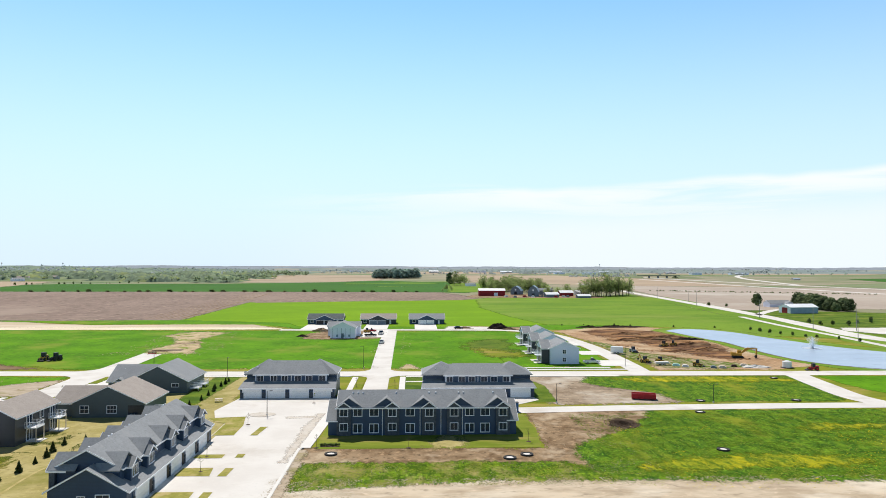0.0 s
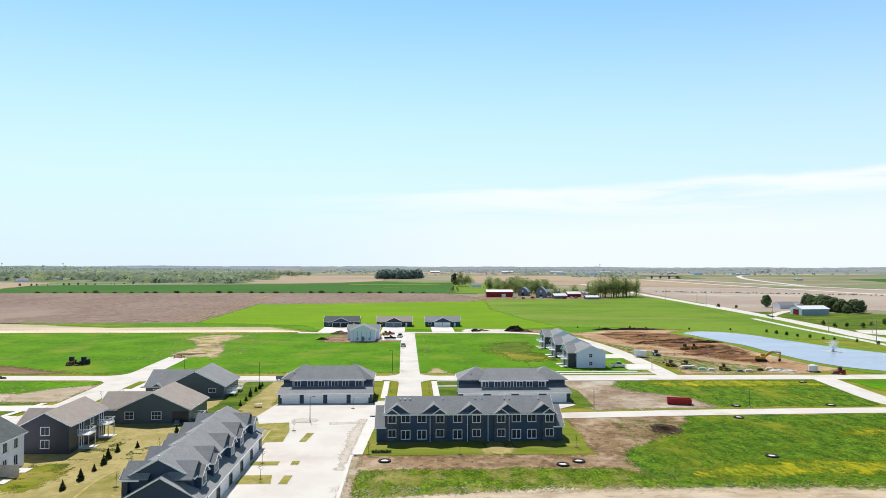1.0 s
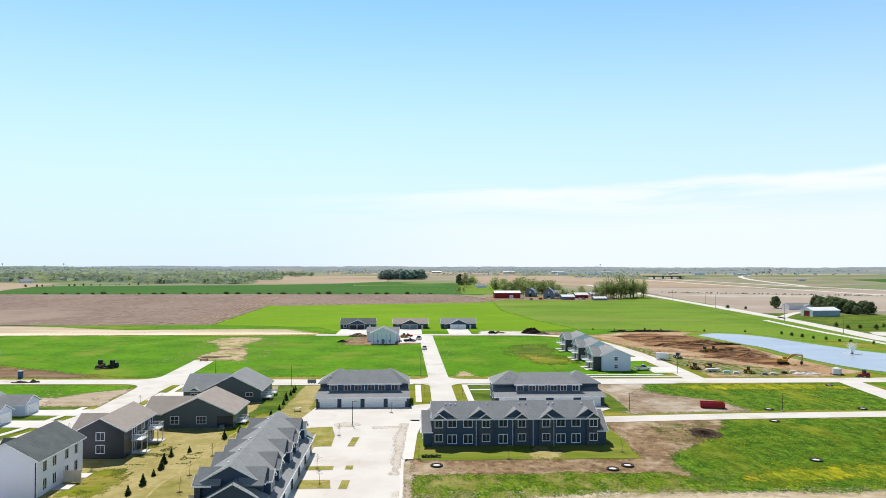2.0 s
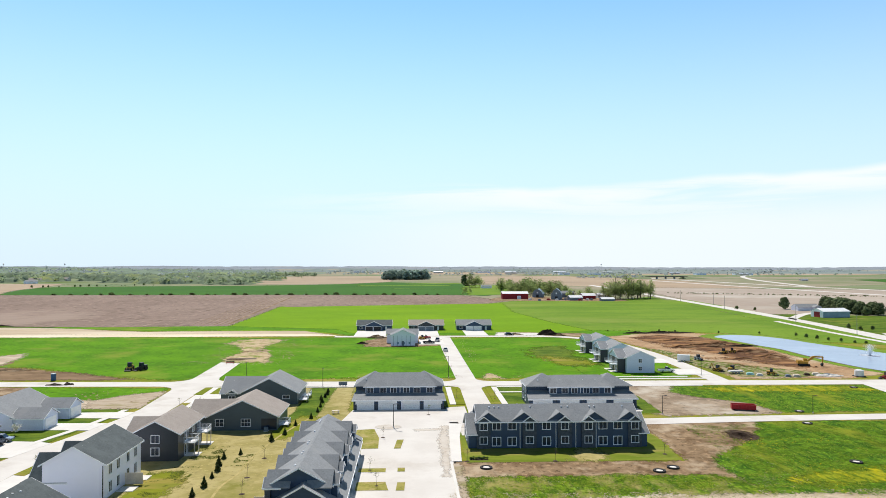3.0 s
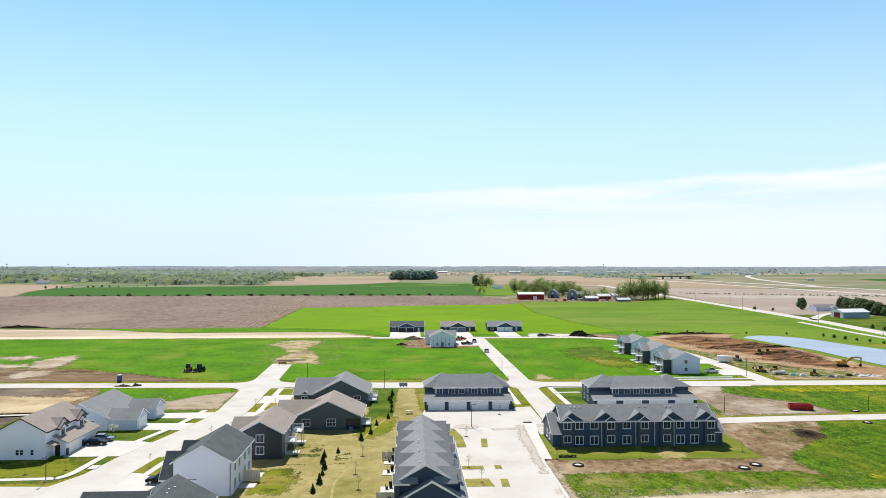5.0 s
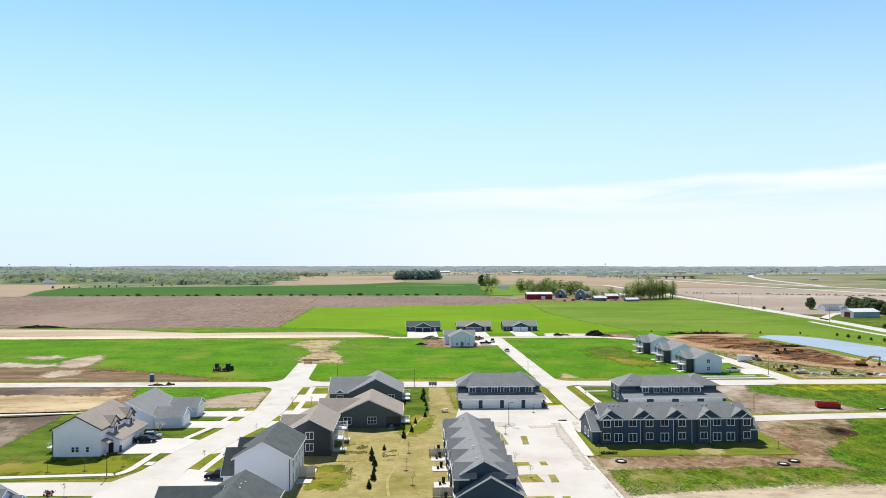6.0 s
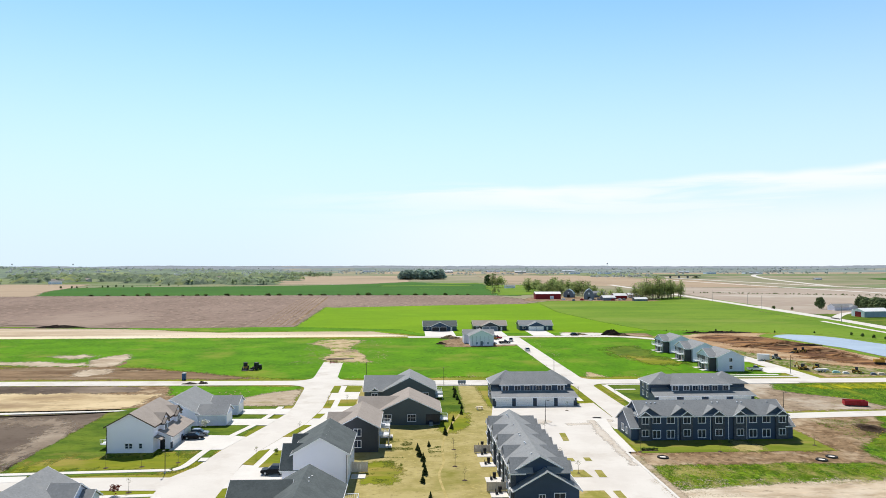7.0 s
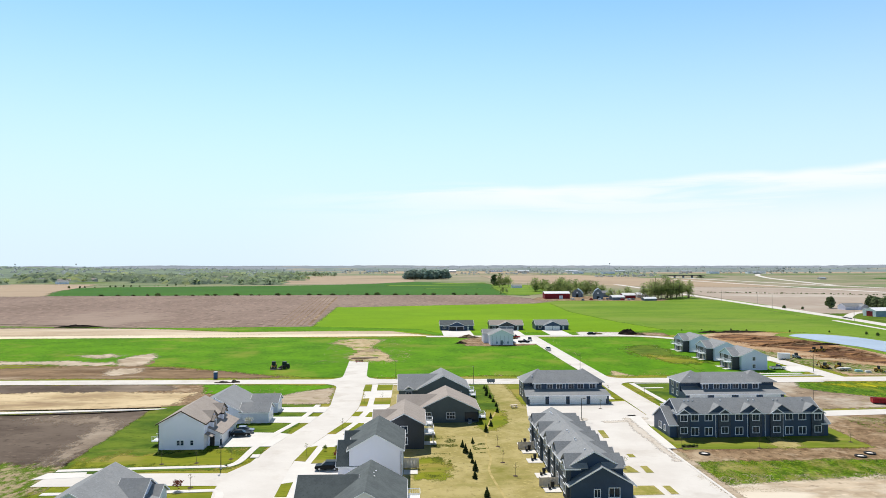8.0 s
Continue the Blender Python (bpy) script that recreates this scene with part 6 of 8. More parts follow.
def scatter(n, x0, x1, y0, y1, h0, h1, z=lambda x, y: 0.0, keep=lambda x, y: True):
    out = []
    while len(out) < n:
        x, y = rng.uniform(x0, x1), rng.uniform(y0, y1)
        if keep(x, y):
            out.append((x, y, z(x, y), rng.uniform(h0, h1)))
    return out


def canopy(name, x0, x1, y0, y1, step, height, mat, label):
    """The closed roof of a far wood: a lumpy sheet of crowns over the ground that the wood covers."""
    nx, ny = (x1 - x0) // step + 1, (y1 - y0) // step + 1
    at = [(x0 + step * i, y0 + step * j) for j in range(ny) for i in range(nx)]
    z = np.array([height(x, y) * (0.62 + 0.6 * noise.noise(Vector((x / 17, y / 22, 2.2))) + 0.4 * rng.uniform(-1, 1)) for x, y in at])
    k = (np.arange(ny - 1)[:, None] * nx + np.arange(nx - 1)).ravel()
    quads = np.stack([k, k + 1, k + 1 + nx, k + nx], 1)
    quads = quads[z[quads].max(1) > 0.5]
    me = bpy.data.meshes.new(name)
    me.from_pydata([(x + rng.uniform(-0.3, 0.3) * step, y, max(0.0, h)) for (x, y), h in zip(at, z)], [], quads.tolist())
    me.polygons.foreach_set("use_smooth", np.ones(len(quads), bool))
    me.materials.append(mat)
    return tagged(new(name, me), label, "woods", kind="stuff")


FAR_HOMES = ((-837, 1467), (-775, 1422), (-812, 1561), (-676, 1690), (-592, 1690), (-548, 1700), (-695, 1611), (-730, 1500), (-640, 1640), (-471, 1720), (-500, 1650))
free = lambda x, y: all(abs(x - a * y / b) > 15 or not b - 55 < y < b + 20 for a, b in FAR_HOMES)
clump = lambda s, lim: (lambda x, y: noise.noise(Vector((x / s, y / s, 3.3))) > lim)
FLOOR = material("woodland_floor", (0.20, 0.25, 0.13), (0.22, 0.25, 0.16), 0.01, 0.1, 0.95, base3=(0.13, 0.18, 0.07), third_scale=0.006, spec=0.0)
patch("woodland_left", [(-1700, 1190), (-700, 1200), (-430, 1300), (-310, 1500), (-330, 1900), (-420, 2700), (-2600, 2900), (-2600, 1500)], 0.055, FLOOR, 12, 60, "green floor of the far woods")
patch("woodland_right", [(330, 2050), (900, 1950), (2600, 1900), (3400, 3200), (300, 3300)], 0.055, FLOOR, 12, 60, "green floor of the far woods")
CANOPY = material("far_wood_crowns", (0.185, 0.235, 0.150), (0.125, 0.165, 0.125), 0.03, 0.11, 0.95, base3=(0.25, 0.29, 0.125), third_scale=0.016, third=(0.54, 0.64), spec=0.0, grain=(0.65, 1.3, 0.56, 0.44))
in_wood = lambda x, y: max(0.0, min(1.0, 9.0 * (noise.noise(Vector((x / 110, y / 110, 3.3))) - 0.04))) * free(x, y) * max(0.0, min(1.0, (y - 1240) / 40, (1750 - 0.9 * (x + 300) - y) / 80, (-300 - x) / 70))
woods("field_hedge", [(292 + 4.4 * i + rng.uniform(-7, 7), 856 - 2.1 * i + rng.uniform(-3, 3), 0.0, rng.uniform(1.0, 2.8)) for i in range(46)] + [(290 + 3.1 * i + rng.uniform(-3, 3), 857 - 1.5 * i + rng.uniform(-3, 3), 0.0, rng.uniform(1.4, 2.6)) for i in range(70)], LEAF_BUSH, "thin dark hedge of shrubs across the bare field")
canopy("woods_left_crowns", -1500, -300, 1230, 1900, 7, lambda x, y: 12.5 * in_wood(x, y), CANOPY, "fresh green crowns of the woods among far houses")
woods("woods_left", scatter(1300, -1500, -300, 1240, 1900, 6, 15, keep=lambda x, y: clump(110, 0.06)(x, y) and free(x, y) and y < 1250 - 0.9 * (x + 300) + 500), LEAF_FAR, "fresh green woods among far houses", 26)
rise = lambda x, y: max(0.0, min(1.0, (y - 1880) / 720, (3000 - y) / 350)) * max(0.0, min(1.0, (-380 - x) / 500)) * (17 + 9 * noise.noise(Vector((x / 600, y / 500, 1.7))))
woods("woods_left_back", scatter(500, -2400, -350, 1900, 2800, 8, 14, rise, clump(260, -0.15)), LEAF_HAZED, "grey-green woods in the distance")
woods("woods_horizon", scatter(520, -3600, 3600, 3000, 4700, 9, 15, keep=clump(420, -0.12)), LEAF_HAZED, "woods along the horizon, coloured blue-grey as by haze", 24)
woods("woods_middle", scatter(200, -350, 450, 2050, 3200, 7, 12, keep=clump(200, 0.05)), LEAF_HAZED, "scattered far woods")
woods("woods_right", scatter(420, 350, 2600, 2050, 3300, 6, 12, keep=clump(240, 0.0)), LEAF_HAZED, "grey-green woods beyond the highway")
woods("wood_clump_right", scatter(12, 1112, 1180, 2290, 2330, 14, 24), LEAF_HAZED, "tall hazy trees beside a far building", 22)
woods("wood_by_bridge", scatter(46, 380, 545, 1700, 1760, 6, 11), LEAF_HAZED, "low grey woods beside the far bridge")
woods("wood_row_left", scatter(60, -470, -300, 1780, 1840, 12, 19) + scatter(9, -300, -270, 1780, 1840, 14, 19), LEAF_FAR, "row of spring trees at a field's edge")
patch("field_far_green", [(900, 1300), (1700, 1200), (2400, 1500), (1500, 1900), (1000, 1600)], 0.07, CROP_DARK, 8, 60, "green field far off")
patch("field_far_tan_right", [(300, 1100), (500, 1030), (560, 1500), (420, 2100), (120, 2000), (110, 1300)], 0.07, TANFIELD, 6, 50, "tan field far off")
for pts in ([(700, 2350), (1500, 2300), (1900, 2700), (800, 2800)], [(-200, 2500), (500, 2400), (650, 2900), (-150, 3000)], [(900, 3000), (2300, 2950), (2600, 3400), (1000, 3500)], [(-1500, 3050), (-500, 3000), (-450, 3350), (-1600, 3400)]):
    patch("field_horizon_tan", pts, 0.075, TANFIELD, 12, 90, "pale tan field near the horizon")
patch("lawn_farm", [(42, 832), (68, 822), (108, 866), (157, 1010), (182, 1150), (113, 1200), (68, 1238), (48, 1030)], 0.066, MEADOW, 5, 20, "pale green pasture beside the farm")
for pts in ([(-120, 1150), (40, 1180), (44, 1210), (-110, 1190)], [(-60, 1030), (30, 1010), (34, 1024), (-50, 1048)], [(-20, 1260), (90, 1300), (60, 1340), (-40, 1300)]):
    patch("terrace", pts, 0.0665, MEADOW, 6, 20, "paler terrace in the dark crop")
patch("field_far_pink", [(650, 900), (1100, 860), (1500, 1150), (900, 1280), (640, 1120)], 0.065, FLOOR, 6, 50, "pale green field far off")

# low wooded hills on the horizon, distance haze mixed into their base colours
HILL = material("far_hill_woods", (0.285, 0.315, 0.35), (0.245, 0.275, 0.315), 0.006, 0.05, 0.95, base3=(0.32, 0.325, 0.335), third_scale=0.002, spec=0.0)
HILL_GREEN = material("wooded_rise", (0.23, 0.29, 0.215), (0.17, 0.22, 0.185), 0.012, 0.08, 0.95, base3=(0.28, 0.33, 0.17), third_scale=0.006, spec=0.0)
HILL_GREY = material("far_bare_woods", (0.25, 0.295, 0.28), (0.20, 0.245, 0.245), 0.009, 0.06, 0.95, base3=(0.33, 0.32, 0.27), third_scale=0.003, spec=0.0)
bm = bmesh.new()
grid = [[bm.verts.new((x, y, 0.05 + rise(x, y) + 7 * min(1.0, 0.2 * rise(x, y)) * max(0.0, 0.5 + noise.noise(Vector((x / 26, y / 40, 8.1)))))) for x in range(-3000, -339, 16)] for y in range(1880, 3001, 24)]
for p, q in zip(grid, grid[1:]):
    for i in range(len(p) - 1):
        bm.faces.new((p[i], p[i + 1], q[i + 1], q[i]))
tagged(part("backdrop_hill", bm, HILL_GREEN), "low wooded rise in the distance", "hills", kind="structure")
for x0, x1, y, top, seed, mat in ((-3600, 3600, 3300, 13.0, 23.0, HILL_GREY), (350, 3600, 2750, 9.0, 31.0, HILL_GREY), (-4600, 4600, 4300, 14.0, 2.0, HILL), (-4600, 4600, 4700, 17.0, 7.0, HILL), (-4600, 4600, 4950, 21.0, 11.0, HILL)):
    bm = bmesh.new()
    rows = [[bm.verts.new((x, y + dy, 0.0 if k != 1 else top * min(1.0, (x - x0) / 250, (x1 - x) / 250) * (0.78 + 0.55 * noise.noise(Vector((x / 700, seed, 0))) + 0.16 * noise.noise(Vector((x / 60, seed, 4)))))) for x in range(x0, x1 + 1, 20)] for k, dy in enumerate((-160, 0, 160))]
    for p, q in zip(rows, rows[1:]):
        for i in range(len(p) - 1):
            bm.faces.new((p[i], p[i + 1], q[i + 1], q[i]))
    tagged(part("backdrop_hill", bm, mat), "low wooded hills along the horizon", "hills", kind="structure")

for pts in ([(-73.5, 108), (-68, 109), (-66.5, 116), (-69, 123), (-73, 122)], [(-56, 146), (-52, 152), (-50, 166), (-54, 168), (-58, 152)]):
    patch("greener_lawn", pts, 0.0655, LAWN, 2.0, 2, "greener drift in the dry lawn")
strip("lawn_swale", smooth([(-57.5, 90), (-58.8, 105), (-59.2, 114), (-58.0, 122), (-57.7, 134), (-55.5, 150), (-52, 165)]), 0.45, 0.078, SWALE, "pale worn line of a drain across the lawn")

patch("pale_sediment", [(-340, 273), (-247, 271), (-218, 268.6), (-210, 270), (-198.6, 265), (-191, 266.6), (-186, 257), (-197, 257.4), (-214, 260), (-340, 256)], 0.04, WASHED, 3.6, 2.5, "pale washed sediment on the lot")
patch("pale_sediment", [(-216.8, 287), (-206, 289), (-201.8, 291), (-195, 284), (-198, 276), (-207, 278.6)], 0.041, WASHED, 4.2, 2.5, "thin drift of pale washed sediment")
strip("soil_ridge", smooth([(-340, 253), (-227, 255), (-212, 256), (-196, 253.6), (-182.6, 250), (-176.2, 255), (-174.6, 262), (-176.4, 268)]), 1.5, 0.075, BROWN_SOIL, "dark edge of the graded soil")
strip("soil_ridge", smooth([(-340, 231), (-213, 231.4), (-197.6, 230.6), (-189, 231.6), (-185, 232), (-184, 239), (-182, 245)]), 1.0, 0.075, BROWN_SOIL, "dark rut in the graded soil")
patch("pale_soil_lobe", [(-187.2, 260), (-190, 272), (-189, 281), (-184.4, 292), (-180.4, 281), (-178.2, 266), (-175.2, 257), (-178.4, 253.2), (-184, 254)], 0.065, WASHED, 2.6, 2.0, "pale soil track curving up the lot")
patch("pale_soil_fan", [(-182, 247.6), (-171, 248.6), (-170, 236), (-176.4, 230), (-181.4, 231.8), (-182.4, 238.6)], 0.067, WASHED, 2.8, 2.0, "fan of pale washed soil below the lot")
patch("worn_grass", [(24, 300), (36, 306), (40, 276), (40, 253), (29, 246), (24, 262), (19, 276)], 0.0535, LAWN_GREEN, 6.0, 2.5, "worn olive grass behind the townhomes")
patch("worn_soil", [(20, 273), (27, 279), (33, 268), (38, 256), (30, 252), (26, 263)], 0.0545, LAWN, 5.0, 2.5, "thin dry streak in the worn grass")
patch("soil_corner", [(-4.5, 221), (-1.5, 234), (-0.5, 226), (1.5, 220.8)], 0.06, STUBSOIL, 1.6, 1.5, "bare tan soil at the street corner")
strip("topsoil_ridge", smooth([(-420, 456), (-334, 443), (-291, 433), (-263, 420), (-231, 411)]), 2.4, 0.09, SOIL_BLACK, "line of black topsoil along the field")

# ---- farm and far buildings ----
RED = material("red_barn_paint", (0.30, 0.022, 0.028), (0.25, 0.018, 0.022), 0.3, 2.0, 0.7)
WHITE_ROOF = material("pale_metal_roof", (0.86, 0.87, 0.89), (0.79, 0.81, 0.84), 0.2, 2.0, 0.5)
YELLOW = material("machine_yellow", (0.58, 0.33, 0.045), (0.48, 0.26, 0.035), 0.8, 4.0, 0.5)
BLACK = material("black_rubber", (0.02, 0.02, 0.02), (0.03, 0.03, 0.03), 2.0, 9.0, 0.85)
CAR_BLACK = material("black_car_paint", (0.010, 0.011, 0.014), (0.013, 0.014, 0.017), 1.0, 5.0, 0.35, spec=0.12)
CAR_SILVER = material("silver_car_paint", (0.42, 0.45, 0.50), (0.40, 0.43, 0.48), 1.0, 5.0, 0.2, metal=0.5, spec=0.6)
CAR_WHITE = material("white_car_paint", (0.78, 0.78, 0.77), (0.74, 0.74, 0.73), 1.0, 5.0, 0.2, spec=0.6)
DUMP_RED = material("red_dumpster_paint", (0.42, 0.012, 0.02), (0.33, 0.012, 0.018), 0.8, 4.0, 0.5)
BLUE_PLASTIC = material("blue_plastic", (0.03, 0.10, 0.24), (0.025, 0.085, 0.2), 1.0, 4.0, 0.45)
GREEN_WRAP = material("pale_green_wrap", (0.35, 0.62, 0.55), (0.5, 0.72, 0.68), 0.8, 4.0, 0.5)
SPRAY = material("white_water_spray", (0.82, 0.86, 0.9), (0.75, 0.8, 0.86), 1.0, 5.0, 0.4, through_light=0.5)
LAMP_HEAD = material("lamp_housing", (0.06, 0.06, 0.065), (0.05, 0.05, 0.05), 2.0, 8.0, 0.5, metal=0.3)

h = house("red_barn", pose(67.4, 731, 0), [(0, 27, 0, 12, 5.6, 0.32, "x")], RED, WHITE_ROOF, "red barn with a pale metal roof", "barn")
part("barn_door", boxes((15.5, 19.5, -0.12, 0.02, 0, 3.4)), TRIM, h, "white barn door")
part("barn_door", boxes((3.5, 6.5, -0.12, 0.02, 0, 3.0)), RED, h)


def gambrel_barn(m, w, d, z, label):
    b = empty("gambrel_barn", m, label, "barn", "gambrel barns")
    sec = lambda y, o=0.0: [(-w / 2, y, 0), (w / 2, y, 0), (w / 2, y, z * 0.45), (w * 0.3, y, z * 0.8), (0, y, z), (-w * 0.3, y, z * 0.8), (-w / 2, y, z * 0.45)]
    bm = bmesh.new()
    hull(bm, sec(0), sec(d))
    part("wall", bm, SILO_GREY, b, "weathered grey boards")
    bm = bmesh.new()
    line = [(-w / 2 - 0.35, z * 0.42), (-w * 0.3 - 0.05, z * 0.81), (0, z + 0.12), (w * 0.3 + 0.05, z * 0.81), (w / 2 + 0.35, z * 0.42)]
    for p, q in zip(line, line[1:]):
        solid(bm, [(p[0], -0.4, p[1]), (p[0], d + 0.4, p[1]), (q[0], d + 0.4, q[1]), (q[0], -0.4, q[1])], (0, 0, 0.18))
    part("roof", bm, BLUE_METAL, b, "blue-grey metal roof")
    part("door", boxes((-1.4, 1.4, -0.1, 0.02, 0, 3.2)), DARK_METAL, b)
    part("loft_door", boxes((-0.7, 0.7, -0.1, 0.02, z * 0.5, z * 0.66)), TRIM, b)


gambrel_barn(pose(110, 764, 0, 0, 0, -18), 11, 16, 9.0, "grey gambrel barn with a blue-grey roof")
gambrel_barn(pose(121.3, 718, 0, 0, 0, -14), 10.6, 15, 11.0, "grey gambrel barn with a blue-grey curved roof")
for x, y, w, d, e, sid, rf, lab in ((131.3, 699, 13, 9, 4.0, SILO_GREY, WHITE_ROOF, "grey farm shed with a white roof"), (152.0, 731, 14, 10, 4.6, RED, WHITE_ROOF, "red farm building with a white roof"),
                                    (159.9, 686, 13, 7, 2.8, SILO_GREY, WHITE_ROOF, "low open shed with a white roof"), (135.0, 760, 15, 10, 6.5, SILO_GREY, ROOF_GREY, "large weathered grey farm building"), (172.7, 748, 14, 9, 4.5, WHITE_SIDING, WHITE_ROOF, "white farmhouse among trees"), (78, 1050, 15, 9, 4, WHITE_SIDING, ROOF_GREY, "white farmhouse far off")):
    house("farm_building", pose(x, y, 0, 0, 0, 6), [(0, w, 0, d, e * 0.75, 0.42, "x")], sid, rf, lab, "farm building")
for i in range(9):
    bm = bmesh.new()
    box(bm, -1.8, 1.8, -0.9, 0.9, 0.4, 1.4)
    box(bm, -1.0, 1.0, -0.8, 0.8, 1.4, 2.0)
    for x in (-1.2, 1.2):
        for y in (-0.85, 0.85):
            rod(bm, (x, y - 0.1, 0.4), (x, y + 0.1, 0.4), 0.4, 0.4, 10)
    tagged(part("farm_vehicle", bm, (CAR_WHITE, SILO_GREY, RED)[i % 3], m=pose(90 + 9.5 * i + rng.uniform(-3, 3), 700 + rng.uniform(-8, 12), 0, 0, 0, rng.uniform(0, 180))), "parked vehicle in the farmyard", "vehicle", "farmyard vehicles")
patch("farmyard", [(50, 702), (70, 692), (175, 684), (191, 700), (181, 760), (100, 790), (65, 762)], 0.08, SOIL, 3, 6, "bare soil farmyard")

h = house("machine_shed", pose(253.2, 468, 0, 0, 0, 7), [(0, 20.5, 0, 12.5, 4.2, 0.30, "x")], BLUE_METAL, WHITE_ROOF, "blue-grey metal shed with a white roof", "shed")
part("shed_door", boxes((-0.12, 0.02, 3.2, 9.0, 0, 3.8)), RED, h, "red sliding door")
bm = bmesh.new()
solid(bm, [(-0.09, 0.05, 0.1), (-0.09, 12.45, 0.1), (-0.09, 12.45, 4.1), (-0.09, 6.25, 5.95), (-0.09, 0.05, 4.1)], (0.08, 0, 0))
part("gable_panel", bm, TRIM, h, "white gable end")
house("farm_house", pose(275.3, 539, 0, 0, 0, 5), [(0, 18, 0, 9, 3.0, 0.45, "x"), (12, 18, -3, 6, 3.0, 0.45, "y")], WHITE_SIDING, ROOF_GREY, "low house with a grey roof", "house")
bm = bmesh.new()
rod(bm, (0, 0, 0), (0, 0, 3.0), 4, 4, 20)
rod(bm, (0, 0, 3.0), (0, 0, 3.9), 4, 0.6, 20)
tagged(part("grain_bin", bm, GALV, m=pose(270.7, 503, 0)), "round pale metal grain bin", "grain bin")
sub = empty("substation", pose(249.6, 352, 0), "steel frames of an electric substation", "substation")
for x, y in ((0, 0), (6, 3), (12, 0), (5, -6), (14, -5)):
    bm = bmesh.new()
    for px, py in ((-1.5, 0), (1.5, 0)):
        for k in range(2):
            beam(bm, (px + 0.25 * k, py, 0), (px + 0.25 * k, py, 7.5), 0.12, 0.12)
    for z in (4.0, 7.0):
        beam(bm, (-2.0, 0, z), (2.0, 0, z), 0.15, 0.2)
    part("gantry", bm, GALV, sub, m=pose(x, y, 0))
    part("transformer", boxes((-0.9, 0.9, -2.0, -0.6, 0, 2.2)), GALV, sub, m=pose(x, y, 0))
GREY_POLE = material("weathered_pole", (0.36, 0.34, 0.32), (0.29, 0.27, 0.25), 0.6, 4.0, 0.9)
for i, (x, y) in enumerate([(192, 300), (202, 352), (213, 430), (226, 560), (236, 680), (220, 345), (243, 620)]):
    bm = bmesh.new()
    rod(bm, (0, 0, 0), (0, 0, 11), 0.17, 0.11, 8)
    beam(bm, (-1.1, 0, 10.3), (1.1, 0, 10.3), 0.1, 0.12)
    tagged(part("utility_pole", bm, GREY_POLE, m=pose(x, y, 0, 0, 0, 80)), "wooden utility pole beside the road", "pole", "utility poles")

# far suburb, overpass and water towers
for i, (x, y) in enumerate([(-505, 1352), (-450, 1495), (-398, 1500), (-720, 1310)]):
    house("far_house", pose(x, y, 0, 0, 0, 17 * i), [(0, 20, 0, 11, 4.0, 0.45, "x")], (WHITE_SIDING, TAN_SIDING, SILO_GREY)[i % 3], (ROOF_GREY, ROOF_BROWN, ROOF_DARK)[i % 3], "small pale far house among trees", group="far houses")
for i, (x, y) in enumerate(FAR_HOMES):
    house("far_house", pose(x, y, 0, 0, 0, 23 * i), [(0, 22, 0, 12, 4.5, 0.5, "x")], (WHITE_SIDING, TAN_SIDING, BLUE_SIDING)[i % 3], (ROOF_GREY, ROOF_BROWN, ROOF_GREY)[i % 3], "pale far house at the edge of the woods", group="far houses")
for i, (x, y, w) in enumerate(((1042, 2292, 60), (913, 2294, 34), (559, 2300, 40), (470, 2350, 34), (1350, 2750, 80), (240, 2800, 50), (-260, 2900, 46), (1700, 2900, 90))):
    house("far_warehouse", pose(x, y, 0, 0, 0, 5 * (i % 3)), [(0, w, 0, 24, 6.0, 0.12, "x")], WHITE_SIDING, SILO_GREY, "low white warehouse near the horizon", "warehouse", "far warehouses")
for x, y, w, d, e in ((1010, 2190, 46, 24, 8), (1320, 1700, 50, 20, 7), (1380, 1720, 30, 16, 6), (1150, 1500, 26, 14, 6), (820, 1500, 24, 12, 5), (900, 2500, 60, 22, 8), (320, 2600, 70, 25, 9), (60, 2700, 60, 25, 9), (520, 2700, 80, 25, 9), (1250, 1480, 26, 12, 5), (700, 2650, 60, 20, 8), (1700, 2300, 70, 25, 8)):
    house("far_building", pose(x, y, 0), [(0, w * 0.6, 0, d, e * 0.6, 0.2, "x")], TAN_SIDING, GALV, "large pale building far off", "building", "far buildings")
ov = empty("overpass", pose(547, 1690, 0, 0, 0, -4), "dark road bridge over the far highway", "bridge")
part("deck", boxes((0, 82, -6, 6, 5.2, 6.4)), DARK_METAL, ov)
part("parapet", boxes((-10, 92, -6.3, -6.0, 6.0, 7.0)), CHARCOAL, ov)
for x in (20, 41, 62):
    part("pier", boxes((x - 1, x + 1, -5, 5, 0, 5.2)), SILO_GREY, ov)
for a, b in ((0, -70), (82, 152)):
    bm = bmesh.new()
    hull(bm, [(a, -34, 0), (a, 34, 0), (a, 6, 6.1), (a, -6, 6.1)], [(b, -12, 0), (b, 12, 0), (b, 6, 0.4), (b, -6, 0.4)])
    part("embankment", bm, FLOOR, ov, "grassy ramp")
for x, y in ((-1931, 4000), (1057, 4000), (-2260, 4000)):
    w = empty("water_tower", pose(x, y, 0) @ Matrix.Diagonal((0.35, 0.35, 0.8, 1)), "far water tower on the horizon", "water tower", "water towers")
    bm = bmesh.new()
    rod(bm, (0, 0, 0), (0, 0, 36), 2.2, 1.8, 8)
    part("column", bm, GALV, w)
    bm = bmesh.new()
    rod(bm, (0, 0, 35), (0, 0, 38), 4, 12, 16)
    rod(bm, (0, 0, 38), (0, 0, 43), 12, 11, 16)
    rod(bm, (0, 0, 43), (0, 0, 46), 11, 3, 16)
    part("tank", bm, GALV, w)

# ---- vehicles and machines ----


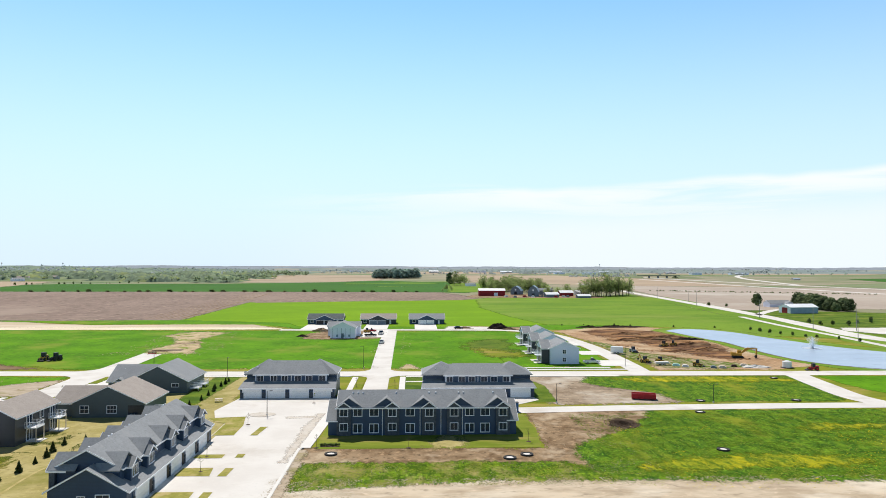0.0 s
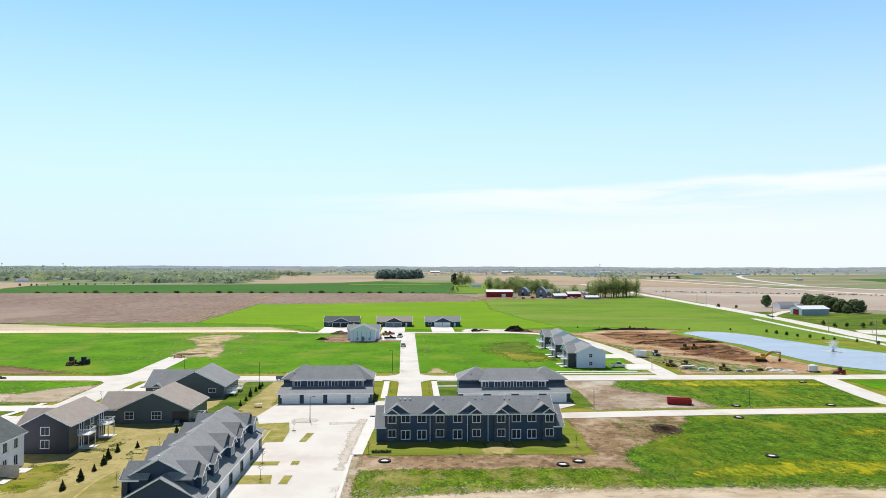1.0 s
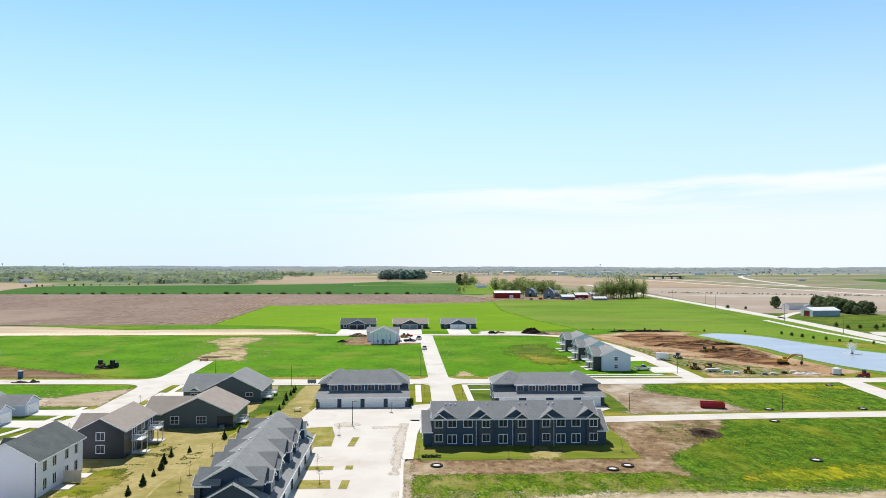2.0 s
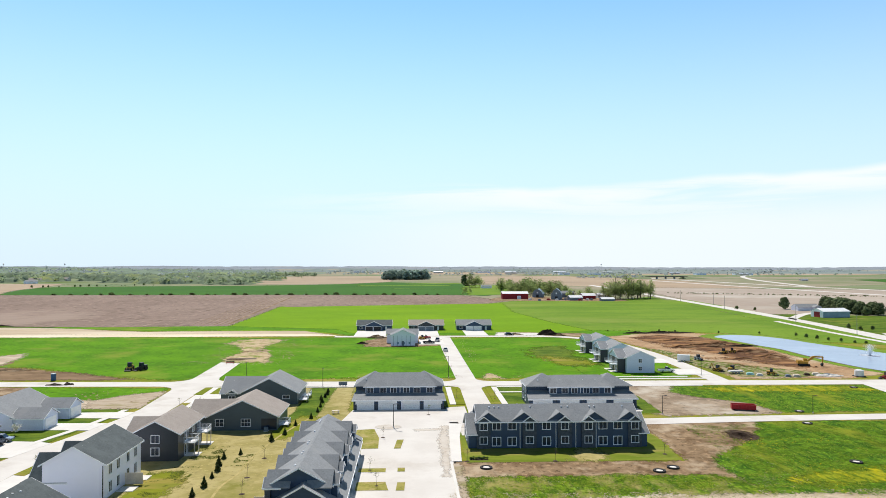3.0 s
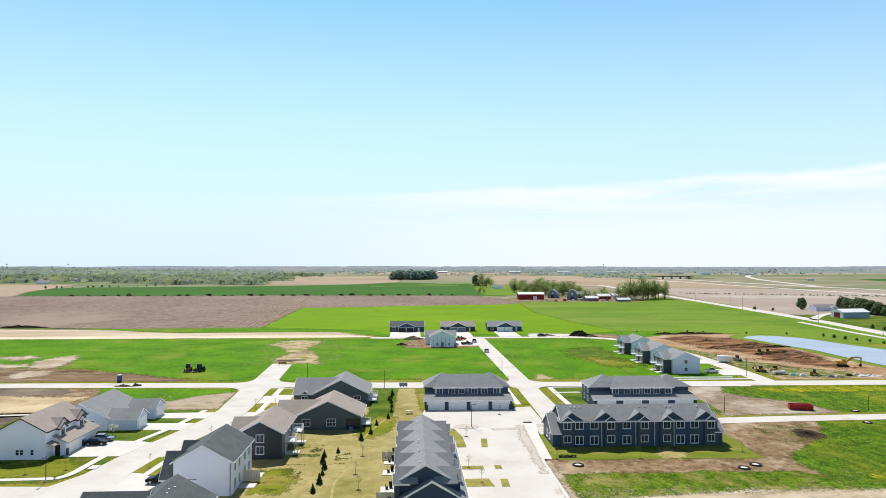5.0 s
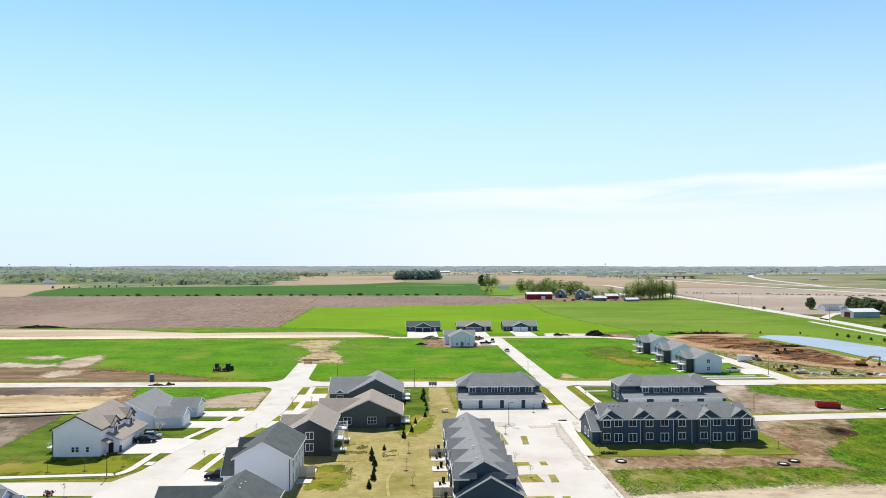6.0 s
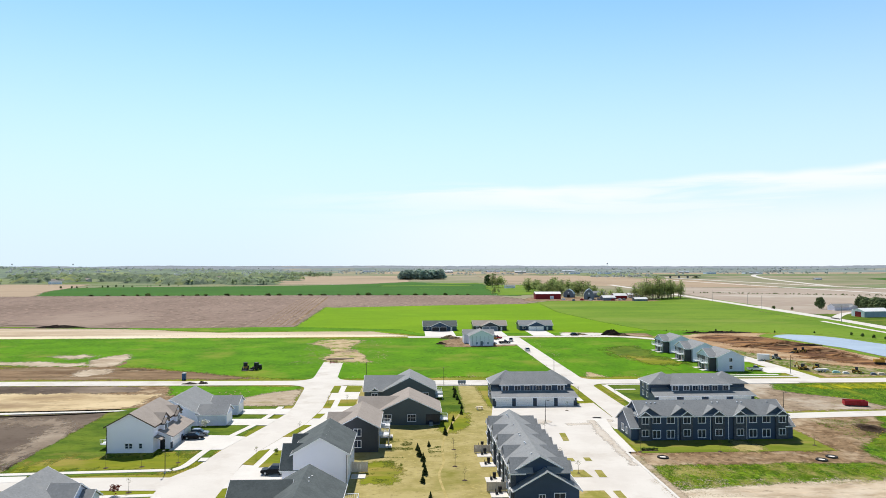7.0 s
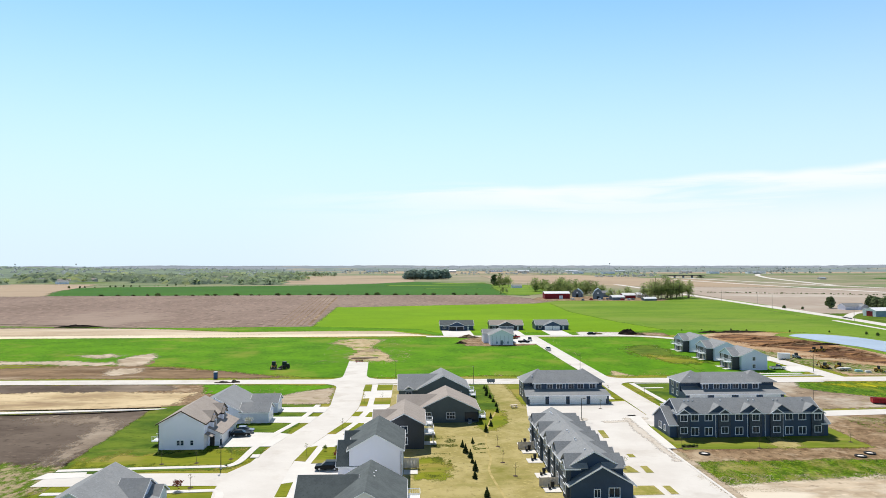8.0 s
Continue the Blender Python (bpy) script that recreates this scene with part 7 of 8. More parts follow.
def wheel(parent, x, y, r, w, rim=None):
    bm = bmesh.new()
    rod(bm, (0, -w / 2, 0), (0, w / 2, 0), r, r, 16)
    t = part("tyre", bm, BLACK, parent, m=pose(x, y, r))
    bm = bmesh.new()
    rod(bm, (0, -w / 2 - 0.015, 0), (0, w / 2 + 0.015, 0), r * 0.6, r * 0.6, 12)
    part("rim", bm, rim or GALV, t)
    return t


def car(m, paint, label, L=4.7, W=1.84, H=1.48, kind="sedan"):
    """Length along x, nose at +x."""
    c = empty("car", m, label, "car")
    bm = bmesh.new()
    zs = 0.92 if kind == "sedan" else 1.05
    prof = [(-L / 2, 0.32), (L / 2, 0.32), (L / 2, zs * 0.72), (L / 2 - 0.12, zs * 0.85), (L * 0.18, zs), (-L / 2 + 0.1, zs), (-L / 2, zs * 0.8)]
    hull(bm, [(x, -W / 2, z) for x, z in prof], [(x, W / 2, z) for x, z in prof])
    bmesh.ops.bevel(bm, geom=bm.edges[:], offset=0.06, segments=2, affect="EDGES")
    part("body", bm, paint, c)
    bm = bmesh.new()
    back = {"sedan": -L * 0.42, "suv": -L * 0.49, "pickup": -L * 0.02}[kind]
    base = [(back, zs - 0.02), (L * 0.24, zs - 0.02)]
    roof = [(back + (0.55 if kind == "sedan" else 0.22), H), (L * 0.07, H)]
    hull(bm, [(base[0][0], -W / 2 + 0.08, base[0][1]), (base[1][0], -W / 2 + 0.08, base[1][1]), (base[1][0], W / 2 - 0.08, base[1][1]), (base[0][0], W / 2 - 0.08, base[0][1])],
         [(roof[0][0], -W / 2 + 0.22, H - 0.06), (roof[1][0], -W / 2 + 0.22, H - 0.06), (roof[1][0], W / 2 - 0.22, H - 0.06), (roof[0][0], W / 2 - 0.22, H - 0.06)])
    part("windows", bm, GLASS, c)
    part("roof_panel", boxes((roof[0][0] - 0.02, roof[1][0] + 0.02, -W / 2 + 0.2, W / 2 - 0.2, H - 0.07, H)), paint, c)
    for y in (-W / 2 + 0.06, W / 2 - 0.06):
        for x in (-L * 0.31, L * 0.31):
            wheel(c, x, y, 0.34, 0.22)
        part("headlight", boxes((L / 2 - 0.06, L / 2 + 0.015, y * 0.8 - 0.18, y * 0.8 + 0.18, zs * 0.6, zs * 0.74)), GLASS, c)
        part("tail_light", boxes((-L / 2 - 0.015, -L / 2 + 0.05, y * 0.82 - 0.15, y * 0.82 + 0.15, zs * 0.62, zs * 0.8)), DUMP_RED, c)
    if kind == "pickup":
        part("bed", boxes((-L / 2 + 0.12, back - 0.1, -W / 2 + 0.12, W / 2 - 0.12, zs - 0.01, zs + 0.02)), BLACK, c)
    return c


car(pose(-112.0, 142.6, 0.12, 0, 0, 3), CAR_BLACK, "black sedan parked on the driveway", 4.4, 1.8, 1.42)
car(pose(-111.9, 145.8, 0.12, 0, 0, 3), CAR_SILVER, "silver car parked on the driveway", 4.3, 1.8, 1.5)
car(pose(-89.5, 115.7, 0.09, 0, 0, 180), CAR_BLACK, "black minivan parked on the driveway", 4.6, 1.9, 1.7, "suv")
car(pose(58.6, 233, 0.12, 0, 0, 8), CAR_WHITE, "white pickup parked by the townhome", 5.4, 1.95, 1.8, "pickup")
car(pose(-19.6, 322.6, 0.1, 0, 0, 10), CAR_BLACK, "black pickup at the building site", 5.4, 1.95, 1.8, "pickup")
car(pose(-15.3, 331, 0.1, 0, 0, 80), CAR_WHITE, "white pickup at the building site", 5.4, 1.95, 1.8, "pickup")
car(pose(-13.3, 294, 0.1, 0, 0, 88), CAR_WHITE, "white car parked in the street", 4.6)
car(pose(-20.8, 344, 0.1, 0, 0, 5), DUMP_RED, "red pickup at the building site", 5.4, 1.95, 1.8, "pickup")
car(pose(22.5, 358, 0.1, 0, 0, 10), CAR_BLACK, "dark car by the far lots", 4.6)


def excavator(m, label):
    """Tracks along x, arm reaching to +x."""
    e = empty("excavator", m @ Matrix.Scale(0.86, 4), label, "excavator")
    for y in (-1.25, 1.25):
        bm = bmesh.new()
        prof = [(-2.0, 0.15), (-1.6, 0), (1.6, 0), (2.0, 0.15), (2.1, 0.5), (1.8, 0.9), (-1.8, 0.9), (-2.1, 0.5)]
        hull(bm, [(x, y - 0.3, z) for x, z in prof], [(x, y + 0.3, z) for x, z in prof])
        part("track", bm, BLACK, e)
    part("undercarriage", boxes((-1.2, 1.2, -0.95, 0.95, 0.4, 1.05)), DARK_METAL, e)
    bm = boxes((-2.6, 1.4, -1.3, 1.3, 1.05, 2.0), (-2.6, -0.8, -1.3, 1.3, 2.0, 2.35))
    part("house_body", bm, YELLOW, e)
    cab = part("cab", boxes((0.0, 1.5, 0.35, 1.3, 2.0, 3.05)), YELLOW, e)
    part("cab_window", boxes((0.12, 1.53, 0.42, 1.33, 2.3, 2.95)), GLASS, cab)
    bm = bmesh.new()
    solid(bm, [(0.6, -0.25, 1.7), (1.3, -0.25, 1.6), (4.3, -0.25, 3.5), (4.0, -0.25, 4.3), (3.0, -0.25, 4.0)], (0, 0.5, 0))
    solid(bm, [(4.0, -0.25, 4.3), (4.3, -0.25, 3.6), (7.3, -0.25, 3.6), (7.4, -0.25, 4.0)], (0, 0.5, 0))
    part("boom", bm, YELLOW, e)
    bm = bmesh.new()
    solid(bm, [(7.0, -0.2, 4.2), (7.6, -0.2, 4.0), (7.3, -0.2, 1.2), (6.9, -0.2, 1.2)], (0, 0.4, 0))
    part("stick", bm, YELLOW, e)
    bm = bmesh.new()
    solid(bm, [(6.7, -0.5, 1.3), (7.5, -0.5, 1.3), (7.4, -0.5, 0.3), (6.9, -0.5, 0.05), (6.4, -0.5, 0.5)], (0, 1.0, 0))
    part("bucket", bm, DARK_METAL, e)
    bm = bmesh.new()
    rod(bm, (1.8, 0, 2.6), (3.4, 0, 3.3), 0.1, 0.1, 8)
    rod(bm, (5.0, 0, 4.35), (6.9, 0, 4.3), 0.09, 0.09, 8)
    part("hydraulic_ram", bm, GALV, e)


def loader(m, label, paint, arm=True, hoe=False):
    """Wheeled machine with a cab and a front bucket at +x."""
    e = empty("loader", m @ Matrix.Scale(0.8, 4), label, "construction machine", "construction machines")
    part("chassis", boxes((-1.7, 1.3, -0.75, 0.75, 0.55, 1.25)), paint, e)
    part("engine_cover", boxes((-1.8, -0.4, -0.7, 0.7, 1.25, 1.75) if not hoe else (0.2, 1.7, -0.5, 0.5, 1.25, 1.7)), paint, e)
    cab = part("cab", boxes((-0.5, 0.6, -0.65, 0.65, 1.25, 1.5), (-0.5, 0.6, -0.65, 0.65, 2.55, 2.68), (-0.5, -0.42, -0.65, -0.57, 1.5, 2.55), (-0.5, -0.42, 0.57, 0.65, 1.5, 2.55), (0.52, 0.6, -0.65, -0.57, 1.5, 2.55), (0.52, 0.6, 0.57, 0.65, 1.5, 2.55)), DARK_METAL, e)
    part("cab_window", boxes((-0.45, 0.55, -0.6, 0.6, 1.5, 2.55)), GLASS, cab)
    for x, r in ((-1.05, 0.68), (1.0, 0.55)):
        for y in (-0.85, 0.85):
            wheel(e, x, y, r, 0.4, paint)
    if arm:
        bm = bmesh.new()
        for y in (-0.5, 0.5):
            beam(bm, (0.4, y, 1.4), (2.2, y, 0.7), 0.14, 0.22)
        part("lift_arm", bm, paint, e)
        bm = bmesh.new()
        solid(bm, [(2.0, -1.0, 0.1), (3.0, -1.0, 0.05), (2.9, -1.0, 0.3), (2.2, -1.0, 0.4), (2.1, -1.0, 0.95)], (0, 2.0, 0))
        part("bucket", bm, DARK_METAL, e)
    if hoe:
        bm = bmesh.new()
        beam(bm, (-1.7, 0, 1.0), (-2.7, 0, 3.2), 0.25, 0.3)
        beam(bm, (-2.7, 0, 3.2), (-3.3, 0, 1.6), 0.2, 0.25)
        part("hoe_arm", bm, paint, e)
        part("hoe_bucket", boxes((-3.7, -3.1, -0.3, 0.3, 1.0, 1.6)), DARK_METAL, e)


excavator(pose(113.6, 245.6, 0.05, 0, 0, -14), "yellow tracked excavator on the dug clay")
loader(pose(76.9, 234.3, 0.05, 0, 0, -55), "pale yellow backhoe loader on the site", YELLOW, True, True)
loader(pose(91.1, 225.4, 0.05, 0, 0, -30), "yellow wheel loader on the site", YELLOW)
loader(pose(81.6, 262.1, 0.05, 0, 0, -70), "dark skid loader on the site", CAR_WHITE)
loader(pose(104.5, 283, 0.05, 0, 0, 160), "yellow loader on the dug clay", YELLOW)
loader(pose(100, 281, 0.05, 0, 0, 200), "yellow loader on the dug clay", YELLOW)
loader(pose(81.6, 233.2, 0.05, 0, 0, 20), "small yellow machine on a trailer", YELLOW)
loader(pose(123.8, 215.8, 0.1, 0, 0, 170), "red tractor beside the road", DUMP_RED)
loader(pose(-120.3, 244.4, 0.05, 0, 0, 235) @ Matrix.Scale(1.25, 4), "dark wheel loader on the green lot", DARK_METAL)
loader(pose(-124.2, 244.2, 0.05, 0, 0, 275) @ Matrix.Scale(1.3, 4), "orange skid loader on the green lot", YELLOW)
loader(pose(-22.4, 340, 0.1, 0, 0, 20), "orange telehandler at the building site", YELLOW)

TR = empty("trailer", pose(74.4, 258.2, 0, 0, 0, -20), "white enclosed trailer parked on site", "trailer")
part("box_body", boxes((-2.2, 2.2, -1.1, 1.1, 0.5, 2.6)), CAR_WHITE, TR)
part("tongue", boxes((2.2, 3.3, -0.1, 0.1, 0.5, 0.62)), DARK_METAL, TR)
for x in (-0.6, 0.4):
    for y in (-1.05, 1.05):
        wheel(TR, x, y, 0.36, 0.22)
FT = empty("flat_trailer", pose(80.8, 228.8, 0, 0, 0, 2), "flat trailer loaded with boards", "trailer")
part("deck", boxes((-2.6, 2.6, -1.0, 1.0, 0.6, 0.75)), WOOD, FT)
part("load", boxes((-2.3, 2.0, -0.8, 0.8, 0.75, 1.15)), CONCRETE_NEW, FT)
for x in (-0.5, 0.5):
    for y in (-0.95, 0.95):
        wheel(FT, x, y, 0.34, 0.2)
for x, y, w, mat, lab in ((84.6, 226.6, 3.2, GREEN_WRAP, "pale green wrapped building material"), (86.8, 224.6, 2.6, CONCRETE_NEW, "white wrapped building material"), (94.9, 221.9, 2.4, SILO_GREY, "grey stacked pallets on the soil"), (97.7, 221.8, 3.0, WOOD, "stack of pale wooden boards"), (102.6, 224.3, 2.4, MULCH, "dark stack of timbers"), (106.4, 225.6, 3.2, WOOD, "stack of pale wooden boards")):
    st = empty("material_stack", pose(x, y, 0.05, 0, 0, -18), lab, "building material", "material stacks")
    w *= 0.75
    part("bundle", boxes((-w / 2, w / 2, -0.8, 0.8, 0, 0.35)), mat, st)
    part("bundle", boxes((-w / 2 + 0.15, w / 2 - 0.2, -0.7, 0.75, 0.352, 0.55)), mat, st)
    part("bundle", boxes((-w / 2 + 0.3, w / 2 - 0.5, -0.6, 0.5, 0.552, 0.7)), mat, st)
TK = empty("water_tank", pose(118.5, 221.6, 0.05), "white plastic water tank on the site", "tank")
TK.scale = (0.86, 0.86, 0.84)
bm = bmesh.new()
rod(bm, (0, 0, 0.25), (0, 0, 2.3), 1.7, 1.6, 24)
rod(bm, (0, 0, 2.3), (0, 0, 2.75), 1.6, 0.5, 24)
part("vessel", bm, CAR_WHITE, TK)
part("skid", boxes((-1.9, 1.9, -1.3, 1.3, 0, 0.25)), DARK_METAL, TK)

DM = empty("dumpster", pose(55.7, 171.0, 0.05, 0, 0, -16), "long red roll-off dumpster", "dumpster")
L, W = 5.7, 2.2
bm = bmesh.new()
for r in ((-L / 2, L / 2, -W / 2, W / 2, 0.2, 0.3), (-L / 2, L / 2, -W / 2, -W / 2 + 0.07, 0.3, 1.3), (-L / 2, L / 2, W / 2 - 0.07, W / 2, 0.3, 1.3), (-L / 2, -L / 2 + 0.07, -W / 2 + 0.07, W / 2 - 0.07, 0.3, 1.3), (L / 2 - 0.07, L / 2, -W / 2 + 0.07, W / 2 - 0.07, 0.3, 1.3)):
    box(bm, *r)
part("body", bm, DUMP_RED, DM)
for i in range(9):
    x = -L / 2 + 0.3 + i * (L - 0.6) / 8
    for y in (-W / 2 - 0.05, W / 2 + 0.05):
        part("rib", boxes((x - 0.05, x + 0.05, y - 0.05, y + 0.05, 0.25, 1.25)), DUMP_RED, DM)
for y in (-W / 2, W / 2):
    part("top_rail", boxes((-L / 2 - 0.05, L / 2 + 0.05, y - 0.08, y + 0.08, 1.3, 1.42)), DUMP_RED, DM)
part("rubble_load", boxes((-L / 2 + 0.1, L / 2 - 0.1, -W / 2 + 0.1, W / 2 - 0.1, 0.3, 0.9)), CONCRETE_NEW, DM, "pale rubble")
for x in (-L / 2 + 0.5, L / 2 - 0.5):
    part("skid_runner", boxes((x - 0.3, x + 0.3, -0.9, 0.9, 0.0, 0.2)), DARK_METAL, DM)

TO = empty("portable_toilet", pose(-139.6, 223.4, 0.05), "blue portable toilet with a white roof", "toilet")
part("cabin", boxes((-0.55, 0.55, -0.55, 0.55, 0.1, 2.1)), BLUE_PLASTIC, TO)
part("door", boxes((-0.38, 0.38, -0.59, -0.54, 0.2, 1.95)), BLUE_PLASTIC, TO)
part("roof", boxes((-0.6, 0.6, -0.6, 0.6, 2.1, 2.3)), CAR_WHITE, TO)
part("skid", boxes((-0.6, 0.6, -0.5, 0.5, 0.0, 0.1)), DARK_METAL, TO)
BX = empty("portable_toilet", pose(22.4, 157.4, 0.078), "blue portable toilet beside the driveway", "toilet")
part("cabin", boxes((-0.6, 0.6, -0.6, 0.6, 0.1, 1.9)), BLUE_PLASTIC, BX)
part("roof", boxes((-0.65, 0.65, -0.65, 0.65, 1.9, 2.05)), DARK_METAL, BX)
part("skid", boxes((-0.65, 0.65, -0.55, 0.55, -0.05, 0.1)), DARK_METAL, BX)


def mound(m, rx, ry, h, mat, label, seed):
    """A heap of soil: a rough dome."""
    bm = bmesh.new()
    n, k = 40, 9
    rings = []
    for j in range(k):
        f = j / (k - 1)
        r = 1 - f ** 1.2 * 0.96
        row = []
        for i in range(n):
            a = 6.2832 * i / n
            ca, sa = math.cos(a), math.sin(a)
            w = noise.noise(Vector((ca * 2.2, sa * 2.2, f * 2 + seed))) + 0.6 * noise.noise(Vector((ca * r * rx, sa * r * ry, seed + 9)))
            row.append(bm.verts.new((rx * r * ca * (1 + 0.3 * w), ry * r * sa * (1 + 0.3 * w), max(h * f ** 0.8 * (0.85 + 0.55 * w), 0.0 if j else -0.05) - 0.05)))
        rings.append(row)
    for p, q in zip(rings, rings[1:]):
        for i in range(n):
            bm.faces.new((p[i], p[(i + 1) % n], q[(i + 1) % n], q[i]))
    bm.faces.new(rings[-1])
    return tagged(part("mound", bm, mat, m=m), label, "mound", "soil mounds")


SITE_HEAPS = [
    (107.4, 367, 14, 3, 1.0, SOIL_BLACK, "long heap of dark topsoil"), (91.4, 366, 9, 2.5, 1.0, SOIL_BLACK, "low heap of dark topsoil"), (120.0, 306, 6.5, 2.2, 1.0, SOIL_BLACK, "heap of dark topsoil at the pond"),
    (114, 316, 9, 3, 1.0, CLAY, "low heap of clay"), (92.2, 304, 8, 4, 1.1, CLAY, "rounded heap of dug clay"), (106.2, 309, 12, 5, 1.4, CLAY, "heap of dug clay"),
    (113.4, 287, 9, 4, 1.2, CLAY, "heap of dug clay"), (99.7, 264, 7, 3, 0.8, CLAY, "low heap of clay"), (113.5, 270, 7, 4, 1.0, CLAY, "rounded heap of dug clay"),
    (98.9, 330, 9, 4, 1.0, CLAY, "low heap of clay"), (109.2, 223, 4.5, 2.5, 0.9, CONCRETE, "heap of pale gravel")]
LOT_HEAPS = [
    (-276, 421, 15, 3.4, 1.5, SOIL_BLACK, "long heap of dark topsoil"), (-44.3, 347, 6, 2.2, 1.6, SOIL, "heap of soil by the new house"), (-50, 322, 3.2, 1.6, 1.0, SOIL_BLACK, "dark heap of cut brush"),
    (25.5, 361, 5, 2.0, 1.0, SOIL, "rounded heap of brown soil"), (43, 359.5, 6.5, 3.0, 3.0, SOIL_BLACK, "dark heap of loose rubble"), (47.6, 354, 4, 1.6, 1.2, SOIL, "rounded heap of brown soil"),
    (-134.7, 214.5, 3.0, 0.9, 0.7, SOIL_DARK, "dark heap of loose debris"), (-131.1, 215, 1.6, 0.8, 0.9, SOIL_DARK, "dark heap of loose debris"), (-94.5, 269, 4.5, 1.2, 0.6, SOIL, "low heap of soil"),
    (-90.5, 298, 4, 1.6, 0.5, STUBSOIL, "low heap of soil"), (-163.1, 245, 10, 2, 0.5, SOIL, "low ridge of soil")]
for i, (x, y, rx, ry, hh, mat, lab) in enumerate(SITE_HEAPS + LOT_HEAPS):
    mound(pose(x, y, 0.03), rx, ry, hh, mat, lab, 3.1 * i)


def tube(bm, r0, r1, z0, z1, k=18):
    ring = lambda r, z: [bm.verts.new((r * math.cos(6.2832 * i / k), r * math.sin(6.2832 * i / k), z)) for i in range(k)]
    a, b, c, d = ring(r1, z0), ring(r1, z1), ring(r0, z1), ring(r0, z0)
    for p, q in ((a, b), (b, c), (c, d), (d, a)):
        for i in range(k):
            bm.faces.new((p[i], p[(i + 1) % k], q[(i + 1) % k], q[i]))


for x, y in ((-14.4, 122.9), (19.2, 121.6), (16.0, 119.6), (54.4, 123.6), (103.5, 201.0), (68.6, 168.2), (63.2, 155.2), (92, 168)):
    mh = empty("storm_inlet", pose(x, y, 0.04), "dark-rimmed concrete storm inlet in the grass", "storm inlet", "storm inlets")
    bm = bmesh.new()
    tube(bm, 0.76, 1.12, 0, 0.24, 14)
    part("silt_sock", bm, BLACK, mh)
    bm = bmesh.new()
    rod(bm, (0, 0, 0), (0, 0, 0.16), 0.62, 0.62, 16)
    part("cover", bm, CONCRETE_NEW, mh)


def lamp_post(x, y, hgt, turn, label="dark street lamp post"):
    l = empty("street_lamp", pose(x, y, 0.05, 0, 0, turn), label, "street lamp", "street lamps")
    bm = bmesh.new()
    rod(bm, (0, 0, 0), (0, 0, hgt), 0.09, 0.055, 8)
    part("pole", bm, DARK_METAL, l)
    bm = bmesh.new()
    rod(bm, (0, 0, 0), (0, 0, 0.35), 0.2, 0.14, 8)
    part("base", bm, CONCRETE_NEW, l)
    part("arm", boxes((0, 0.7, -0.03, 0.03, hgt - 0.12, hgt - 0.06)), DARK_METAL, l)
    part("lamp_head", boxes((0.5, 1.1, -0.16, 0.16, hgt - 0.1, hgt)), LAMP_HEAD, l)


for x, y, hh, a in ((-31.8, 155.0, 5.3, 20), (-109.7, 117.2, 4.4, 270), (-15.8, 223.5, 7.0, 180), (-79, 214.6 + 5, 6.0, 270), (33.5, 166.6, 4.6, 0), (70.9, 166.2, 4.4, 0), (67.6, 225.5, 6.5, 0), (-54, 208, 5.5, 90)):
    lamp_post(x, y, hh, a)
slab("lamp_island", [(-33.0 + 3.0 * math.cos(a * 0.3927), 155.6 + 2.3 * math.sin(a * 0.3927)) for a in range(16)], 0.0, 0.13, CONCRETE_DIRTY, "raised pale island round the lamp")

mb = empty("mailbox_cluster", pose(-48.2, 209.6, 0.05), "row of dark metal cluster mailboxes", "mailbox")
for i in range(3):
    b = part("mailbox", boxes((-1.25 + 0.85 * i, -0.45 + 0.85 * i, -0.25, 0.25, 0.3, 1.3)), SILO_GREY, mb)
    part("leg", boxes((-0.95 + 0.85 * i, -0.75 + 0.85 * i, -0.1, 0.1, 0, 0.3)), DARK_METAL, b)
tb = empty("picnic_table", pose(-46.3, 170.7, 0.06, 0, 0, 15), "weathered picnic table with benches on the lawn", "table")
part("tabletop", boxes((-0.9, 0.9, -0.4, 0.4, 0.7, 0.76)), WOOD, tb)
for y in (-0.75, 0.75):
    part("bench", boxes((-0.9, 0.9, y - 0.14, y + 0.14, 0.4, 0.45)), WOOD, tb)
for x in (-0.65, 0.65):
    part("leg_frame", boxes((x - 0.05, x + 0.05, -0.75, 0.75, 0.32, 0.4), (x - 0.05, x + 0.05, -0.3, -0.2, 0, 0.7), (x - 0.05, x + 0.05, 0.2, 0.3, 0, 0.7)), WOOD, tb)

# ---- back yards ----


def yard(x, y, fence, dark=True):
    """Patio slab behind a unit, on the -x side of its wall at x."""
    slab("patio_slab", rect(x - 2.9, x - 0.05, y - 1.5, y + 1.5), 0.0, 0.16, CONCRETE_NEW, "pale concrete patio slab")
    if fence:
        f = empty("privacy_fence", pose(x, y + 1.9, 0.05), "tan wooden privacy fence beside a patio", "fence", "privacy fences")
        for i in range(12):
            part("board", boxes((-3.3 + 0.27 * i, -3.3 + 0.27 * i + 0.25, -0.03, 0.03, 0.08, 1.55)), WOOD, f)
        for i in range(3):
            part("post", boxes((-3.35 + 1.6 * i, -3.23 + 1.6 * i, 0.03, 0.15, 0, 1.62)), WOOD, f)
    g = empty("patio_set", pose(x - 1.2, y + 0.2, 0.16), "dark patio chairs and grill", "patio furniture", "patio sets")
    part("grill", boxes((-0.3, 0.3, 0.6, 1.0, 0.5, 1.0), (-0.25, 0.25, 0.65, 0.95, 0.0, 0.5)), BLACK, g)
    part("chair", boxes((-0.9, -0.4, -0.3, 0.2, 0.38, 0.45), (-0.9, -0.84, -0.3, 0.2, 0.45, 0.9), (-0.86, -0.44, -0.25, 0.15, 0.0, 0.38)), DARK_METAL, g)


